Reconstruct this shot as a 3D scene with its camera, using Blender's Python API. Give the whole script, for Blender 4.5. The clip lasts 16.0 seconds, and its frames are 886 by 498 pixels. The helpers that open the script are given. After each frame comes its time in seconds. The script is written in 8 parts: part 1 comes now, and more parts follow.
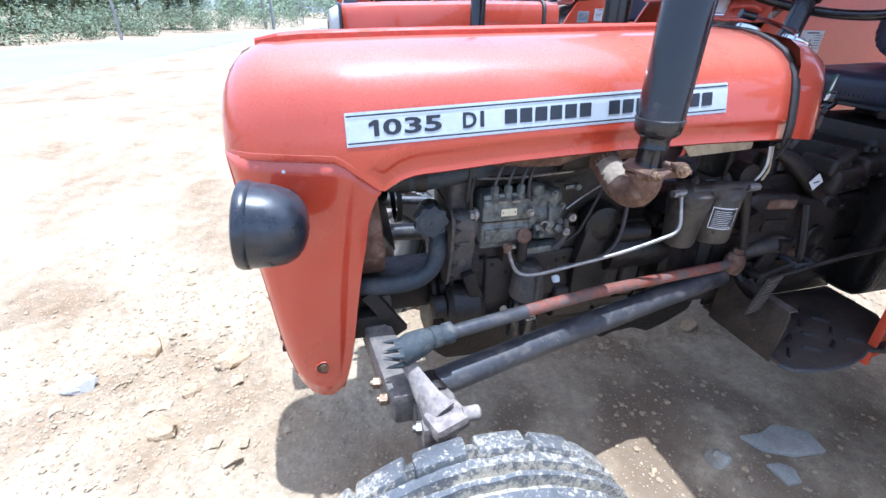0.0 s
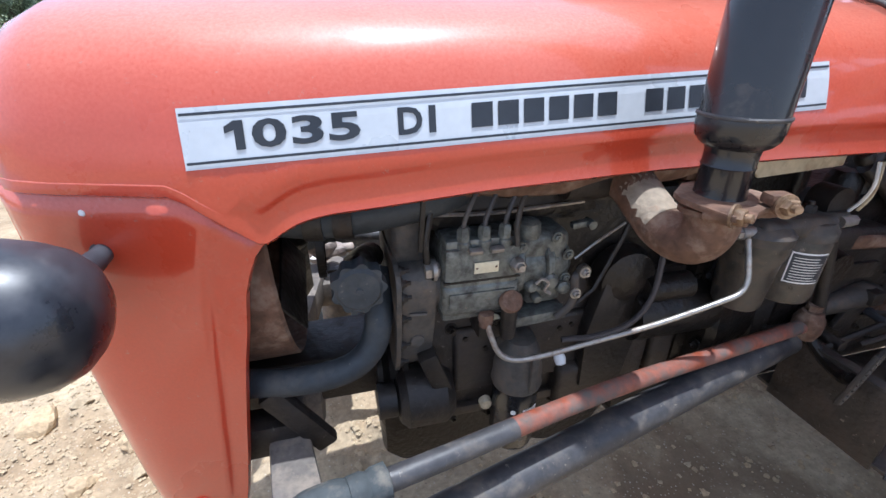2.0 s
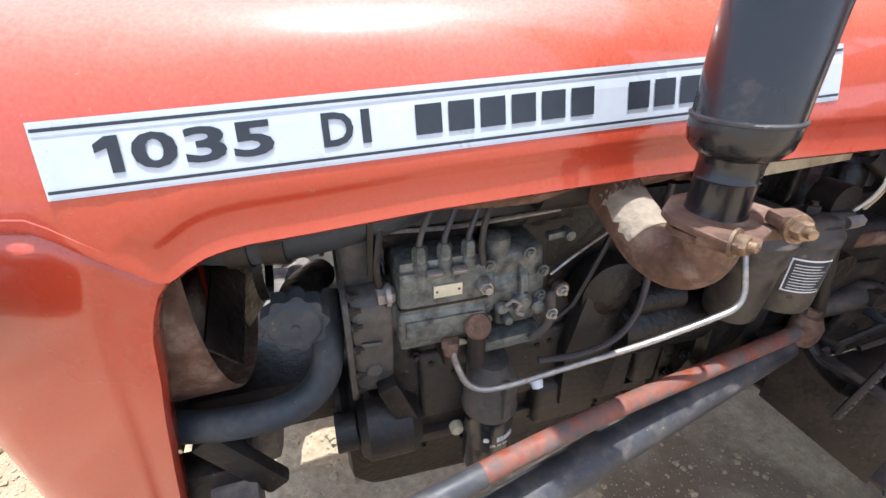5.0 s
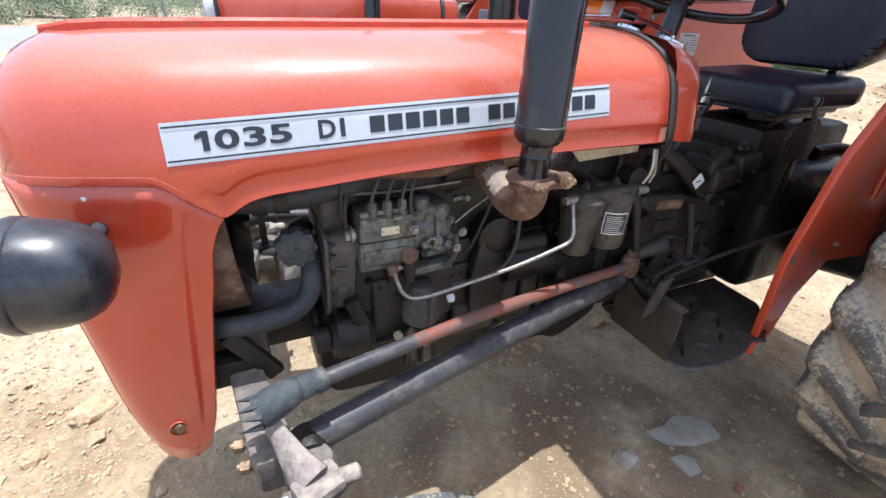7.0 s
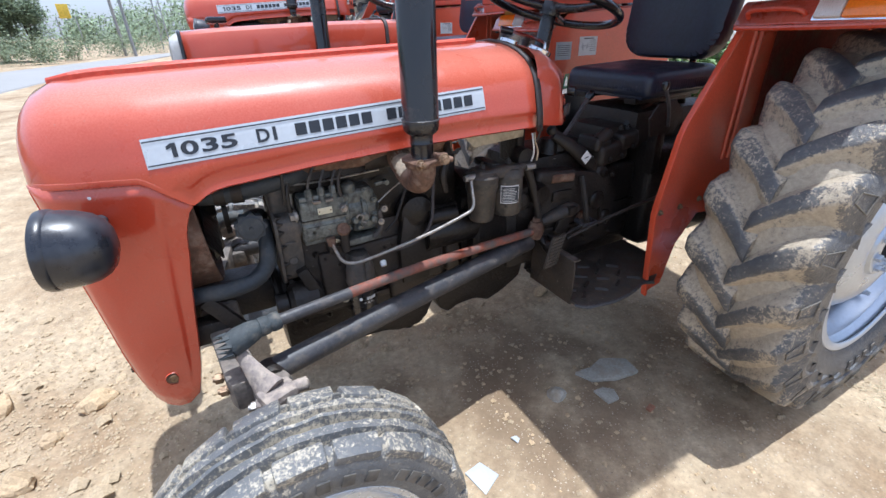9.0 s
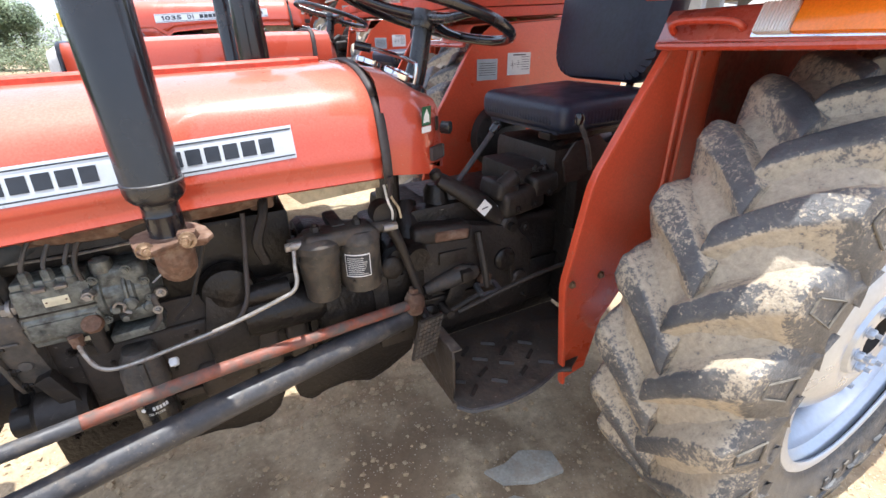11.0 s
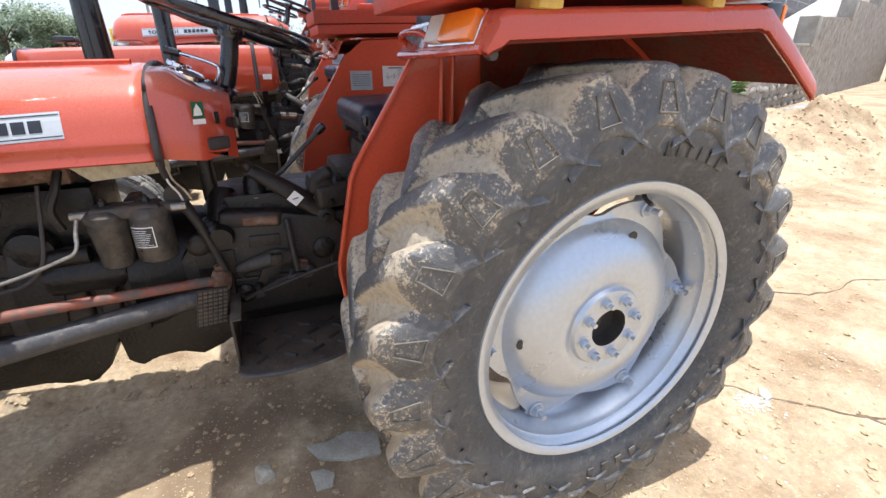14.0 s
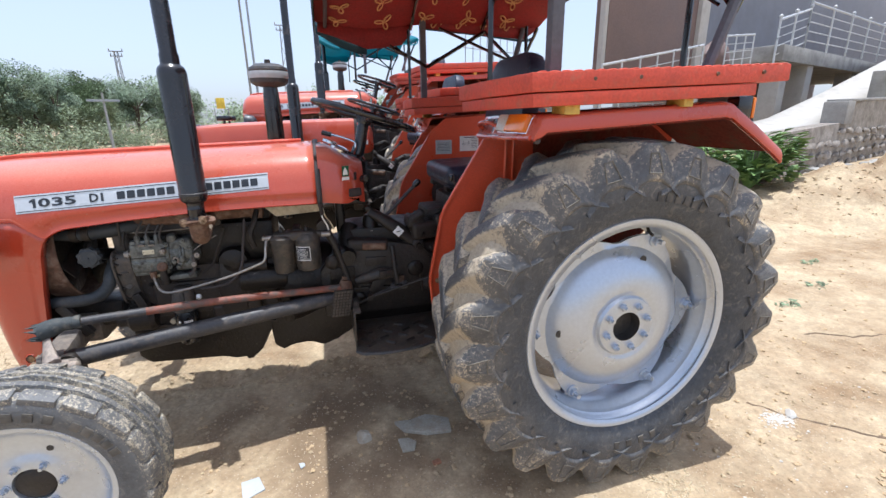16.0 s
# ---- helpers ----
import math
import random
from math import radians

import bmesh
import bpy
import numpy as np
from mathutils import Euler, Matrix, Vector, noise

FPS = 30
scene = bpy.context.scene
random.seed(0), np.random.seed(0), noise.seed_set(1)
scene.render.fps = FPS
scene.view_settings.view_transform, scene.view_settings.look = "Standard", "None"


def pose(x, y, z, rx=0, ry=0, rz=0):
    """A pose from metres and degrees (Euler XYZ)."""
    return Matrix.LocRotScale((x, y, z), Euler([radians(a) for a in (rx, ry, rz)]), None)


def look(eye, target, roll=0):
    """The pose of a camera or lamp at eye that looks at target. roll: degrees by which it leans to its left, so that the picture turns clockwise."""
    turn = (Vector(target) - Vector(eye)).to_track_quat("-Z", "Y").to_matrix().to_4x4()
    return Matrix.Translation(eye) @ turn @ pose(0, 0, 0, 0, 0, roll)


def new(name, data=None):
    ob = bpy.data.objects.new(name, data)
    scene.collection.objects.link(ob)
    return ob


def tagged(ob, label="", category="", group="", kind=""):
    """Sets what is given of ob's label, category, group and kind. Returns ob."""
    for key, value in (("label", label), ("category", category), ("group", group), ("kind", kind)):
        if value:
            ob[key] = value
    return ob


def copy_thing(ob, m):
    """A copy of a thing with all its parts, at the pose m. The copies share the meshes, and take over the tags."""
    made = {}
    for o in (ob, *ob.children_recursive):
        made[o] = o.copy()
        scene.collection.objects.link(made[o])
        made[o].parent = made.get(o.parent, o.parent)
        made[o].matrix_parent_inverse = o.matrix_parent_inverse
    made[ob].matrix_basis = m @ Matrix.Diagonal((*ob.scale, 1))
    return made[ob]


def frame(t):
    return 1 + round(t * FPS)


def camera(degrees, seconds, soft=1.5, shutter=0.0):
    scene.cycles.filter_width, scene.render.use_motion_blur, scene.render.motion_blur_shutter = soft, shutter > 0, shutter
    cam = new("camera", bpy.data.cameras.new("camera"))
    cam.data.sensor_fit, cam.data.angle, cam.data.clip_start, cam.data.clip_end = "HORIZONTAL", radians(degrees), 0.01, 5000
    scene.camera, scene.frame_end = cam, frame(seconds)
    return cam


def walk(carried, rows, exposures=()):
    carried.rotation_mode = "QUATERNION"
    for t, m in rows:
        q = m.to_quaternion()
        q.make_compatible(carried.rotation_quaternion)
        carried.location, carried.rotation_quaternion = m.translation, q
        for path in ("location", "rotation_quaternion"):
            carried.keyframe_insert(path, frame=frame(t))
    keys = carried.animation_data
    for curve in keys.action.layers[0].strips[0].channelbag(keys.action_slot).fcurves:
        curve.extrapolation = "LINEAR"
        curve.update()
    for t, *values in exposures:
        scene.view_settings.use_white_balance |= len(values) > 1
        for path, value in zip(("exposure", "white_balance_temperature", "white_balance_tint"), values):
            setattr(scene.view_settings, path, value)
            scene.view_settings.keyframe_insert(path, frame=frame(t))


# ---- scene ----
# seconds, stops, kelvin, tint
EXPO = [(t, s, k, 10) for t, s, k in ((0, 1.50, 4900), (0.5, 1.20, 5000), (1.0, 0.72, 5200), (2, 1.20, 5430), (3.0, 1.52, 5630), (3.6, 1.64, 5650), (4.2, 1.67, 5680), (6.3, 1.42, 5770), (7.5, 1.18, 5560), (8.5, 1.02, 5450), (9.6, 1.2, 5540), (11.8, 1.95, 6150),
                                    (12.6, 1.96, 6180), (13.5, 1.55, 6230), (14.5, 1.17, 5750), (16, 1.0, 5780))]
cam = camera(90.7, 16.0)
PATH = [
    (0, (-0.0666, -0.9975, 1.1831), (0.3899, 0.7055, 0.2391), 1.20),
    (0.5, (-0.0503, -0.9175, 1.1498), (0.4036, 0.8036, 0.2379), 0.90),
    (1, (-0.0147, -0.8159, 1.1390), (0.4452, 0.9125, 0.2438), 0.80),
    (1.5, (0.0319, -0.7514, 1.1215), (0.5026, 0.9788, 0.2356), 0.90),
    (2, (0.0959, -0.6862, 1.0966), (0.5759, 1.0441, 0.2159), 0.90),
    (2.5, (0.1831, -0.6245, 1.0799), (0.6171, 1.1074, 0.1787), 0.00),
    (3, (0.2344, -0.5853, 1.0716), (0.6326, 1.1442, 0.1495), -1.10),
    (3.5, (0.2529, -0.5668, 1.0708), (0.6310, 1.1567, 0.1291), -1.90),
    (4, (0.2477, -0.5638, 1.0741), (0.6232, 1.1536, 0.1203), -2.00),
    (6.3, (0.0405, -0.7613, 1.1556), (0.7757, 0.8371, 0.2046), 3.90),
    (6.5, (0.0360, -0.7954, 1.1615), (0.7807, 0.8000, 0.2127), 3.80),
    (7, (0.0619, -0.9120, 1.1773), (0.8277, 0.6767, 0.2341), 2.90),
    (7.5, (0.0807, -1.0328, 1.1723), (0.8643, 0.5531, 0.2392), 2.60),
    (8, (0.0641, -1.1308, 1.1889), (0.8563, 0.4562, 0.2648), 0.90),
    (8.5, (0.0450, -1.2015, 1.1956), (0.8447, 0.3864, 0.2796), -0.70),
    (9, (0.0890, -1.2308, 1.2089), (0.9050, 0.3562, 0.3058), -1.60),
    (9.5, (0.2311, -1.2296, 1.2064), (1.0640, 0.3587, 0.3211), -1.80),
    (9.7, (0.2900, -1.2310, 1.2047), (1.1281, 0.3581, 0.3259), -1.90),
    (11.8, (0.8267, -1.0081, 1.2106), (1.5601, 0.6516, 0.3695), 1.30),
    (12, (0.8928, -1.0114, 1.2014), (1.5531, 0.6813, 0.3655), 1.60),
    (12.5, (1.0147, -1.0488, 1.1856), (1.6857, 0.6455, 0.3616), 1.90),
    (13, (1.0551, -1.1622, 1.1889), (1.7199, 0.5398, 0.3759), 1.70),
    (13.5, (1.0743, -1.3313, 1.1781), (1.7867, 0.3592, 0.3813), 0.10),
    (14, (1.1073, -1.4703, 1.1756), (1.8327, 0.2183, 0.3866), 0.20),
    (14.5, (1.1678, -1.5993, 1.1731), (1.9020, 0.0879, 0.3892), 0.10),
    (15, (1.1553, -1.7077, 1.1956), (1.8966, -0.0219, 0.4155), -0.10),
    (15.5, (1.0578, -1.8064, 1.2239), (1.7736, -0.0628, 0.5549), -0.40),
    (16, (0.9174, -1.8983, 1.2438), (1.4171, -0.0469, 0.6757), -0.90),
]
walk(cam, [(t, look(eye, target, roll)) for t, eye, target, roll in PATH], EXPO)

# ---- world and sun ----
SUN_DIR = Vector((0.06, -0.025, 1.0)).normalized()
world = bpy.data.worlds.new("sky")
world.use_nodes = True
scene.world = world
wn = world.node_tree
sky = wn.nodes.new("ShaderNodeTexSky")
sky.sky_type = "NISHITA"
sky.sun_disc = False
sky.sun_elevation = math.asin(SUN_DIR.z)
sky.sun_rotation = math.atan2(SUN_DIR.x, SUN_DIR.y)
sky.dust_density = 3.0
sky.air_density = 0.85
sky.ozone_density = 0.4
haze = wn.nodes.new("ShaderNodeMix")
haze.data_type = "RGBA"
haze.inputs[0].default_value = 0.5
haze.inputs[7].default_value = (3.5, 3.6, 3.85, 1)
wn.links.new(sky.outputs[0], haze.inputs[6])
wn.links.new(haze.outputs[2], wn.nodes["Background"].inputs[0])
wn.nodes["Background"].inputs[1].default_value = 0.132
sun_data = bpy.data.lights.new("sun", "SUN")
sun_data.energy = 2.65
sun_data.angle = radians(0.55)
sun_data.color = (1.0, 0.955, 0.88)
sun = new("sun", sun_data)
sun.matrix_world = look(SUN_DIR * 30, (0, 0, 0))


# ---- materials ----
def mat(name, color, rough=0.6, metal=0.0, var=0.25, scale=8.0, fine=90.0, bump=0.1, dirt=None, dirt_amount=0.0,
        dirt_scale=6.0, coat=0.0, spec=0.5, dirt_sharp=0.12, dust_sheen=None, dust_sheen_amount=0.0, specks=0.0):
    """A surface with broad and fine variation, fine relief and, where given, dirt in patches."""
    m = bpy.data.materials.new(name)
    m.use_nodes = True
    nt = m.node_tree
    n, l = nt.nodes, nt.links
    b = n["Principled BSDF"]
    geo = n.new("ShaderNodeNewGeometry")
    big = n.new("ShaderNodeTexNoise")
    big.inputs["Scale"].default_value = scale
    big.inputs["Detail"].default_value = 5
    small = n.new("ShaderNodeTexNoise")
    small.inputs["Scale"].default_value = fine
    small.inputs["Detail"].default_value = 3
    l.new(geo.outputs["Position"], big.inputs["Vector"])
    l.new(geo.outputs["Position"], small.inputs["Vector"])
    add = n.new("ShaderNodeMath")
    add.operation = "ADD"
    l.new(big.outputs[0], add.inputs[0])
    l.new(small.outputs[0], add.inputs[1])
    ramp = n.new("ShaderNodeMapRange")
    ramp.inputs[1].default_value, ramp.inputs[2].default_value = 0.65, 1.35
    ramp.inputs[3].default_value, ramp.inputs[4].default_value = 1 - var, 1 + var
    l.new(add.outputs[0], ramp.inputs[0])
    mul = n.new("ShaderNodeMix")
    mul.data_type, mul.blend_type = "RGBA", "MULTIPLY"
    mul.inputs[0].default_value = 1
    mul.inputs[6].default_value = (*color, 1)
    l.new(ramp.outputs[0], mul.inputs[7])
    out = mul.outputs[2]
    rr = n.new("ShaderNodeMapRange")
    rr.inputs[1].default_value, rr.inputs[2].default_value = 0.3, 0.7
    rr.inputs[3].default_value, rr.inputs[4].default_value = max(0.03, rough - 0.1), min(1, rough + 0.1)
    l.new(big.outputs[0], rr.inputs[0])
    rough_out = rr.outputs[0]
    if dirt:
        dn = n.new("ShaderNodeTexNoise")
        dn.inputs["Scale"].default_value = dirt_scale
        dn.inputs["Detail"].default_value = 8
        dn.inputs["Roughness"].default_value = 0.65
        l.new(geo.outputs["Position"], dn.inputs["Vector"])
        dr = n.new("ShaderNodeMapRange")
        dr.inputs[1].default_value = 1 - dirt_amount - dirt_sharp
        dr.inputs[2].default_value = 1 - dirt_amount + dirt_sharp
        l.new(dn.outputs[0], dr.inputs[0])
        mx = n.new("ShaderNodeMix")
        mx.data_type = "RGBA"
        mx.inputs[7].default_value = (*dirt, 1)
        l.new(dr.outputs[0], mx.inputs[0])
        l.new(out, mx.inputs[6])
        out = mx.outputs[2]
        rm = n.new("ShaderNodeMix")
        rm.inputs[3].default_value = 0.92
        l.new(dr.outputs[0], rm.inputs[0])
        l.new(rough_out, rm.inputs[2])
        rough_out = rm.outputs[0]
    if dust_sheen:
        # dust and painted sky sheen on faces that look up, thinned out in patches
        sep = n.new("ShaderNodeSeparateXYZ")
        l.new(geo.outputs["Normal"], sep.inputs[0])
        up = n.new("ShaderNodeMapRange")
        up.inputs[1].default_value, up.inputs[2].default_value, up.inputs[4].default_value = 0.02, 0.90, dust_sheen_amount
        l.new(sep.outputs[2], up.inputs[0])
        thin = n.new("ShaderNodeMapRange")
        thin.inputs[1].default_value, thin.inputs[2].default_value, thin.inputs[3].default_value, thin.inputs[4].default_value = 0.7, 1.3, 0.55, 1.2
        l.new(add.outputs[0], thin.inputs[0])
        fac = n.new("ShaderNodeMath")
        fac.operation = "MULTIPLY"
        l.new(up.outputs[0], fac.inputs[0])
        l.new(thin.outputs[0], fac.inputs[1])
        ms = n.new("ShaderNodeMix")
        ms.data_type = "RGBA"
        ms.inputs[7].default_value = (*dust_sheen, 1)
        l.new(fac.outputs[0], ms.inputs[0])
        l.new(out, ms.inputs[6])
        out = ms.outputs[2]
    if specks:
        # pale splashes and grains of dry dust
        sp = n.new("ShaderNodeTexNoise")
        sp.inputs["Scale"].default_value, sp.inputs["Detail"].default_value, sp.inputs["Roughness"].default_value = 95, 5, 0.75
        l.new(geo.outputs["Position"], sp.inputs["Vector"])
        sr = n.new("ShaderNodeMapRange")
        sr.inputs[1].default_value, sr.inputs[2].default_value, sr.inputs[4].default_value = 0.64, 0.70, specks
        l.new(sp.outputs[0], sr.inputs[0])
        mk = n.new("ShaderNodeMix")
        mk.data_type = "RGBA"
        mk.inputs[7].default_value = (0.30, 0.26, 0.21, 1)
        l.new(sr.outputs[0], mk.inputs[0])
        l.new(out, mk.inputs[6])
        out = mk.outputs[2]
    l.new(out, b.inputs["Base Color"])
    l.new(rough_out, b.inputs["Roughness"])
    b.inputs["Metallic"].default_value = metal
    b.inputs["Coat Weight"].default_value = coat
    b.inputs["Coat Roughness"].default_value = 0.06
    b.inputs["Specular IOR Level"].default_value = spec
    if bump:
        bp = n.new("ShaderNodeBump")
        bp.inputs["Strength"].default_value = bump
        bp.inputs["Distance"].default_value = 0.004
        l.new(add.outputs[0], bp.inputs["Height"])
        l.new(bp.outputs[0], b.inputs["Normal"])
    return m


# upward faces carry dust and a pinkish sky sheen in their colour
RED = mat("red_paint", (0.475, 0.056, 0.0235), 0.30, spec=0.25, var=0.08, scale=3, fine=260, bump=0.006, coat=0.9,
          dirt=(0.46, 0.075, 0.036), dirt_amount=0.26, dirt_scale=9, dirt_sharp=0.25, dust_sheen=(0.62, 0.25, 0.18), dust_sheen_amount=0.62, specks=0.35)
RED_DUSTY = mat("dusty_red_paint", (0.61, 0.085, 0.034), 0.34, var=0.14, scale=4, fine=200, bump=0.03, coat=0.5,
                dirt=(0.50, 0.15, 0.08), dirt_amount=0.30, dirt_scale=14, specks=0.5)
RED_WOOD = mat("red_painted_wood", (0.55, 0.07, 0.035), 0.55, var=0.22, scale=9, fine=120, bump=0.25,
               dirt=(0.38, 0.13, 0.08), dirt_amount=0.35, dirt_scale=22)
BLACK = mat("black_gloss_paint", (0.012, 0.012, 0.014), 0.22, var=0.3, scale=10, bump=0.02, coat=0.3,
            dirt=(0.16, 0.13, 0.11), dirt_amount=0.30, dirt_scale=7)
LAMP_BLACK = mat("black_lamp_plastic", (0.014, 0.016, 0.022), 0.25, var=0.2, scale=6, bump=0.02, coat=0.2,
                 dirt=(0.08, 0.085, 0.10), dirt_amount=0.36, dirt_scale=8, dirt_sharp=0.2)
GREASE = mat("oily_dark_iron", (0.0120, 0.0094, 0.0078), 0.38, spec=0.34, var=0.5, scale=14, bump=0.6,
             dirt=(0.042, 0.029, 0.021), dirt_amount=0.32, dirt_scale=18, specks=0.25)
GREASE_BROWN = mat("dusty_brown_iron", (0.018, 0.0135, 0.0105), 0.55, var=0.45, scale=16, bump=0.5,
                   dirt=(0.055, 0.038, 0.026), dirt_amount=0.34, dirt_scale=26, specks=0.32)
PUMP = mat("weathered_grey_casting", (0.150, 0.157, 0.142), 0.36, metal=0.35, var=0.35, scale=40, bump=0.25,
           dirt=(0.050, 0.043, 0.034), dirt_amount=0.42, dirt_scale=55, dirt_sharp=0.16, specks=0.5)
STEEL = mat("dull_steel", (0.36, 0.34, 0.315), 0.48, metal=0.8, var=0.25, scale=40, bump=0.1,
            dirt=(0.22, 0.14, 0.09), dirt_amount=0.38, dirt_scale=40)
CHROME = mat("bright_chrome", (0.75, 0.75, 0.76), 0.15, metal=1.0, var=0.08, scale=30, bump=0.02)
RUST = mat("rusty_iron", (0.135, 0.072, 0.044), 0.8, metal=0.1, var=0.4, scale=30, bump=0.5,
           dirt=(0.27, 0.20, 0.15), dirt_amount=0.40, dirt_scale=30)
BLOCK_OIL = mat("oily_brown_dust_on_iron", (0.026, 0.0205, 0.0165), 0.45, var=0.4, scale=18, bump=0.5, dirt=(0.070, 0.050, 0.036), dirt_amount=0.42, dirt_scale=22, dirt_sharp=0.2, specks=0.6)
BOLT_RUST = mat("worn_rusty_bolt", (0.31, 0.22, 0.14), 0.42, metal=0.7, var=0.3, scale=60, bump=0.2, dirt=(0.14, 0.07, 0.04), dirt_amount=0.42, dirt_scale=70)
BEAM_DUST = mat("dust_coated_iron", (0.135, 0.118, 0.103), 0.8, var=0.3, scale=24, bump=0.4, dirt=(0.26, 0.215, 0.17), dirt_amount=0.42, dirt_scale=30, specks=0.6)
BLEACHED = mat("heat_bleached_iron", (0.30, 0.245, 0.18), 0.9, var=0.3, scale=40, bump=0.6,
               dirt=(0.22, 0.13, 0.08), dirt_amount=0.34, dirt_scale=45)
HOSE = mat("grey_black_hose_rubber", (0.034, 0.040, 0.046), 0.6, var=0.3, scale=20, bump=0.2,
           dirt=(0.10, 0.095, 0.085), dirt_amount=0.36, dirt_scale=20, specks=0.5)
BOOT = mat("faded_blue_grey_rubber", (0.046, 0.054, 0.057), 0.75, var=0.3, scale=25, bump=0.3,
           dirt=(0.16, 0.145, 0.12), dirt_amount=0.38, dirt_scale=40)
TUBE_GREY = mat("worn_dark_grey_paint", (0.046, 0.045, 0.048), 0.46, var=0.3, scale=14, bump=0.15,
                dirt=(0.14, 0.12, 0.10), dirt_amount=0.38, dirt_scale=30, specks=0.8)
FILTER_PAINT = mat("oily_olive_grey_filter_paint", (0.036, 0.032, 0.028), 0.35, var=0.4, scale=22, bump=0.2,
                   dirt=(0.11, 0.085, 0.06), dirt_amount=0.42, dirt_scale=34, specks=0.7)
ROD_ORANGE = mat("scratched_orange_paint", (0.26, 0.066, 0.033), 0.48, var=0.35, scale=25, bump=0.2,
                 dirt=(0.11, 0.092, 0.08), dirt_amount=0.50, dirt_scale=25)
CAST_PINK = mat("dusty_pinkish_casting", (0.22, 0.185, 0.165), 0.85, var=0.3, scale=30, bump=0.5,
                dirt=(0.42, 0.35, 0.28), dirt_amount=0.45, dirt_scale=35)


def mud_mat(name, rubber, mud, rough=0.5):
    """Rubber under dried mud; the mesh's own mud value says how much lies where."""
    m = mat(name, rubber, rough, var=0.35, scale=20, bump=0.3)
    n, l = m.node_tree.nodes, m.node_tree.links
    b = n["Principled BSDF"]
    geo = n.new("ShaderNodeNewGeometry")
    at = n.new("ShaderNodeAttribute")
    at.attribute_name = "mud"
    fine = n.new("ShaderNodeTexNoise")
    fine.inputs["Scale"].default_value, fine.inputs["Detail"].default_value, fine.inputs["Roughness"].default_value = 80, 8, 0.74
    wide = n.new("ShaderNodeTexNoise")
    wide.inputs["Scale"].default_value, wide.inputs["Detail"].default_value = 7, 4
    for q in (fine, wide):
        l.new(geo.outputs["Position"], q.inputs["Vector"])
    speck = n.new("ShaderNodeTexNoise")
    speck.inputs["Scale"].default_value, speck.inputs["Detail"].default_value = 230, 4
    l.new(geo.outputs["Position"], speck.inputs["Vector"])
    both = n.new("ShaderNodeMath")
    both.operation = "MULTIPLY_ADD"
    both.inputs[1].default_value = 0.55
    l.new(speck.outputs[0], both.inputs[0])
    l.new(fine.outputs[0], both.inputs[2])
    mix = n.new("ShaderNodeMath")
    mix.operation = "MULTIPLY_ADD"
    mix.inputs[1].default_value = 0.55
    l.new(wide.outputs[0], mix.inputs[0])
    l.new(both.outputs[0], mix.inputs[2])
    level = n.new("ShaderNodeMath")
    level.operation = "MULTIPLY_ADD"
    level.inputs[1].default_value = 0.80
    l.new(mix.outputs[0], level.inputs[0])
    l.new(at.outputs["Fac"], level.inputs[2])
    mask = n.new("ShaderNodeMapRange")
    mask.inputs[1].default_value, mask.inputs[2].default_value = 1.07, 1.17
    l.new(level.outputs[0], mask.inputs[0])
    tone = n.new("ShaderNodeMix")
    tone.data_type = "RGBA"
    tone.inputs[6].default_value = (mud[0] * 0.80, mud[1] * 0.79, mud[2] * 0.78, 1)
    tone.inputs[7].default_value = (mud[0] * 1.15, mud[1] * 1.15, mud[2] * 1.15, 1)
    spread = n.new("ShaderNodeMapRange")
    spread.inputs[1].default_value, spread.inputs[2].default_value = 0.36, 0.64
    l.new(fine.outputs[0], spread.inputs[0])
    l.new(spread.outputs[0], tone.inputs[0])
    # a thin dry film of the same dust, thickest where mud is near
    film = n.new("ShaderNodeMath")
    film.operation = "MULTIPLY_ADD"
    film.inputs[1].default_value = 0.45
    l.new(wide.outputs[0], film.inputs[0])
    l.new(at.outputs["Fac"], film.inputs[2])
    veil = n.new("ShaderNodeMapRange")
    veil.inputs[1].default_value, veil.inputs[2].default_value, veil.inputs[4].default_value = 0.22, 0.62, 0.60
    l.new(film.outputs[0], veil.inputs[0])
    scuff = n.new("ShaderNodeTexNoise")
    scuff.inputs["Scale"].default_value, scuff.inputs["Detail"].default_value, scuff.inputs["Distortion"].default_value = 26, 7, 2.2
    l.new(geo.outputs["Position"], scuff.inputs["Vector"])
    wisp = n.new("ShaderNodeMapRange")
    wisp.inputs[1].default_value, wisp.inputs[2].default_value, wisp.inputs[4].default_value = 0.55, 0.72, 0.42
    l.new(scuff.outputs[0], wisp.inputs[0])
    thick = n.new("ShaderNodeMath")
    thick.operation = "ADD"
    thick.use_clamp = True
    l.new(veil.outputs[0], thick.inputs[0])
    l.new(wisp.outputs[0], thick.inputs[1])
    dust = n.new("ShaderNodeMix")
    dust.data_type = "RGBA"
    dust.inputs[7].default_value = (mud[0] * 0.56, mud[1] * 0.60, mud[2] * 0.70, 1)
    l.new(thick.outputs[0], dust.inputs[0])
    l.new(b.inputs["Base Color"].links[0].from_socket, dust.inputs[6])
    over = n.new("ShaderNodeMix")
    over.data_type = "RGBA"
    l.new(mask.outputs[0], over.inputs[0])
    l.new(dust.outputs[2], over.inputs[6])
    l.new(tone.outputs[2], over.inputs[7])
    l.new(over.outputs[2], b.inputs["Base Color"])
    rr = n.new("ShaderNodeMapRange")
    rr.inputs[3].default_value, rr.inputs[4].default_value = rough, 0.66
    l.new(mask.outputs[0], rr.inputs[0])
    l.new(rr.outputs[0], b.inputs["Roughness"])
    bp = n.new("ShaderNodeBump")
    bp.inputs["Strength"].default_value, bp.inputs["Distance"].default_value = 0.7, 0.004
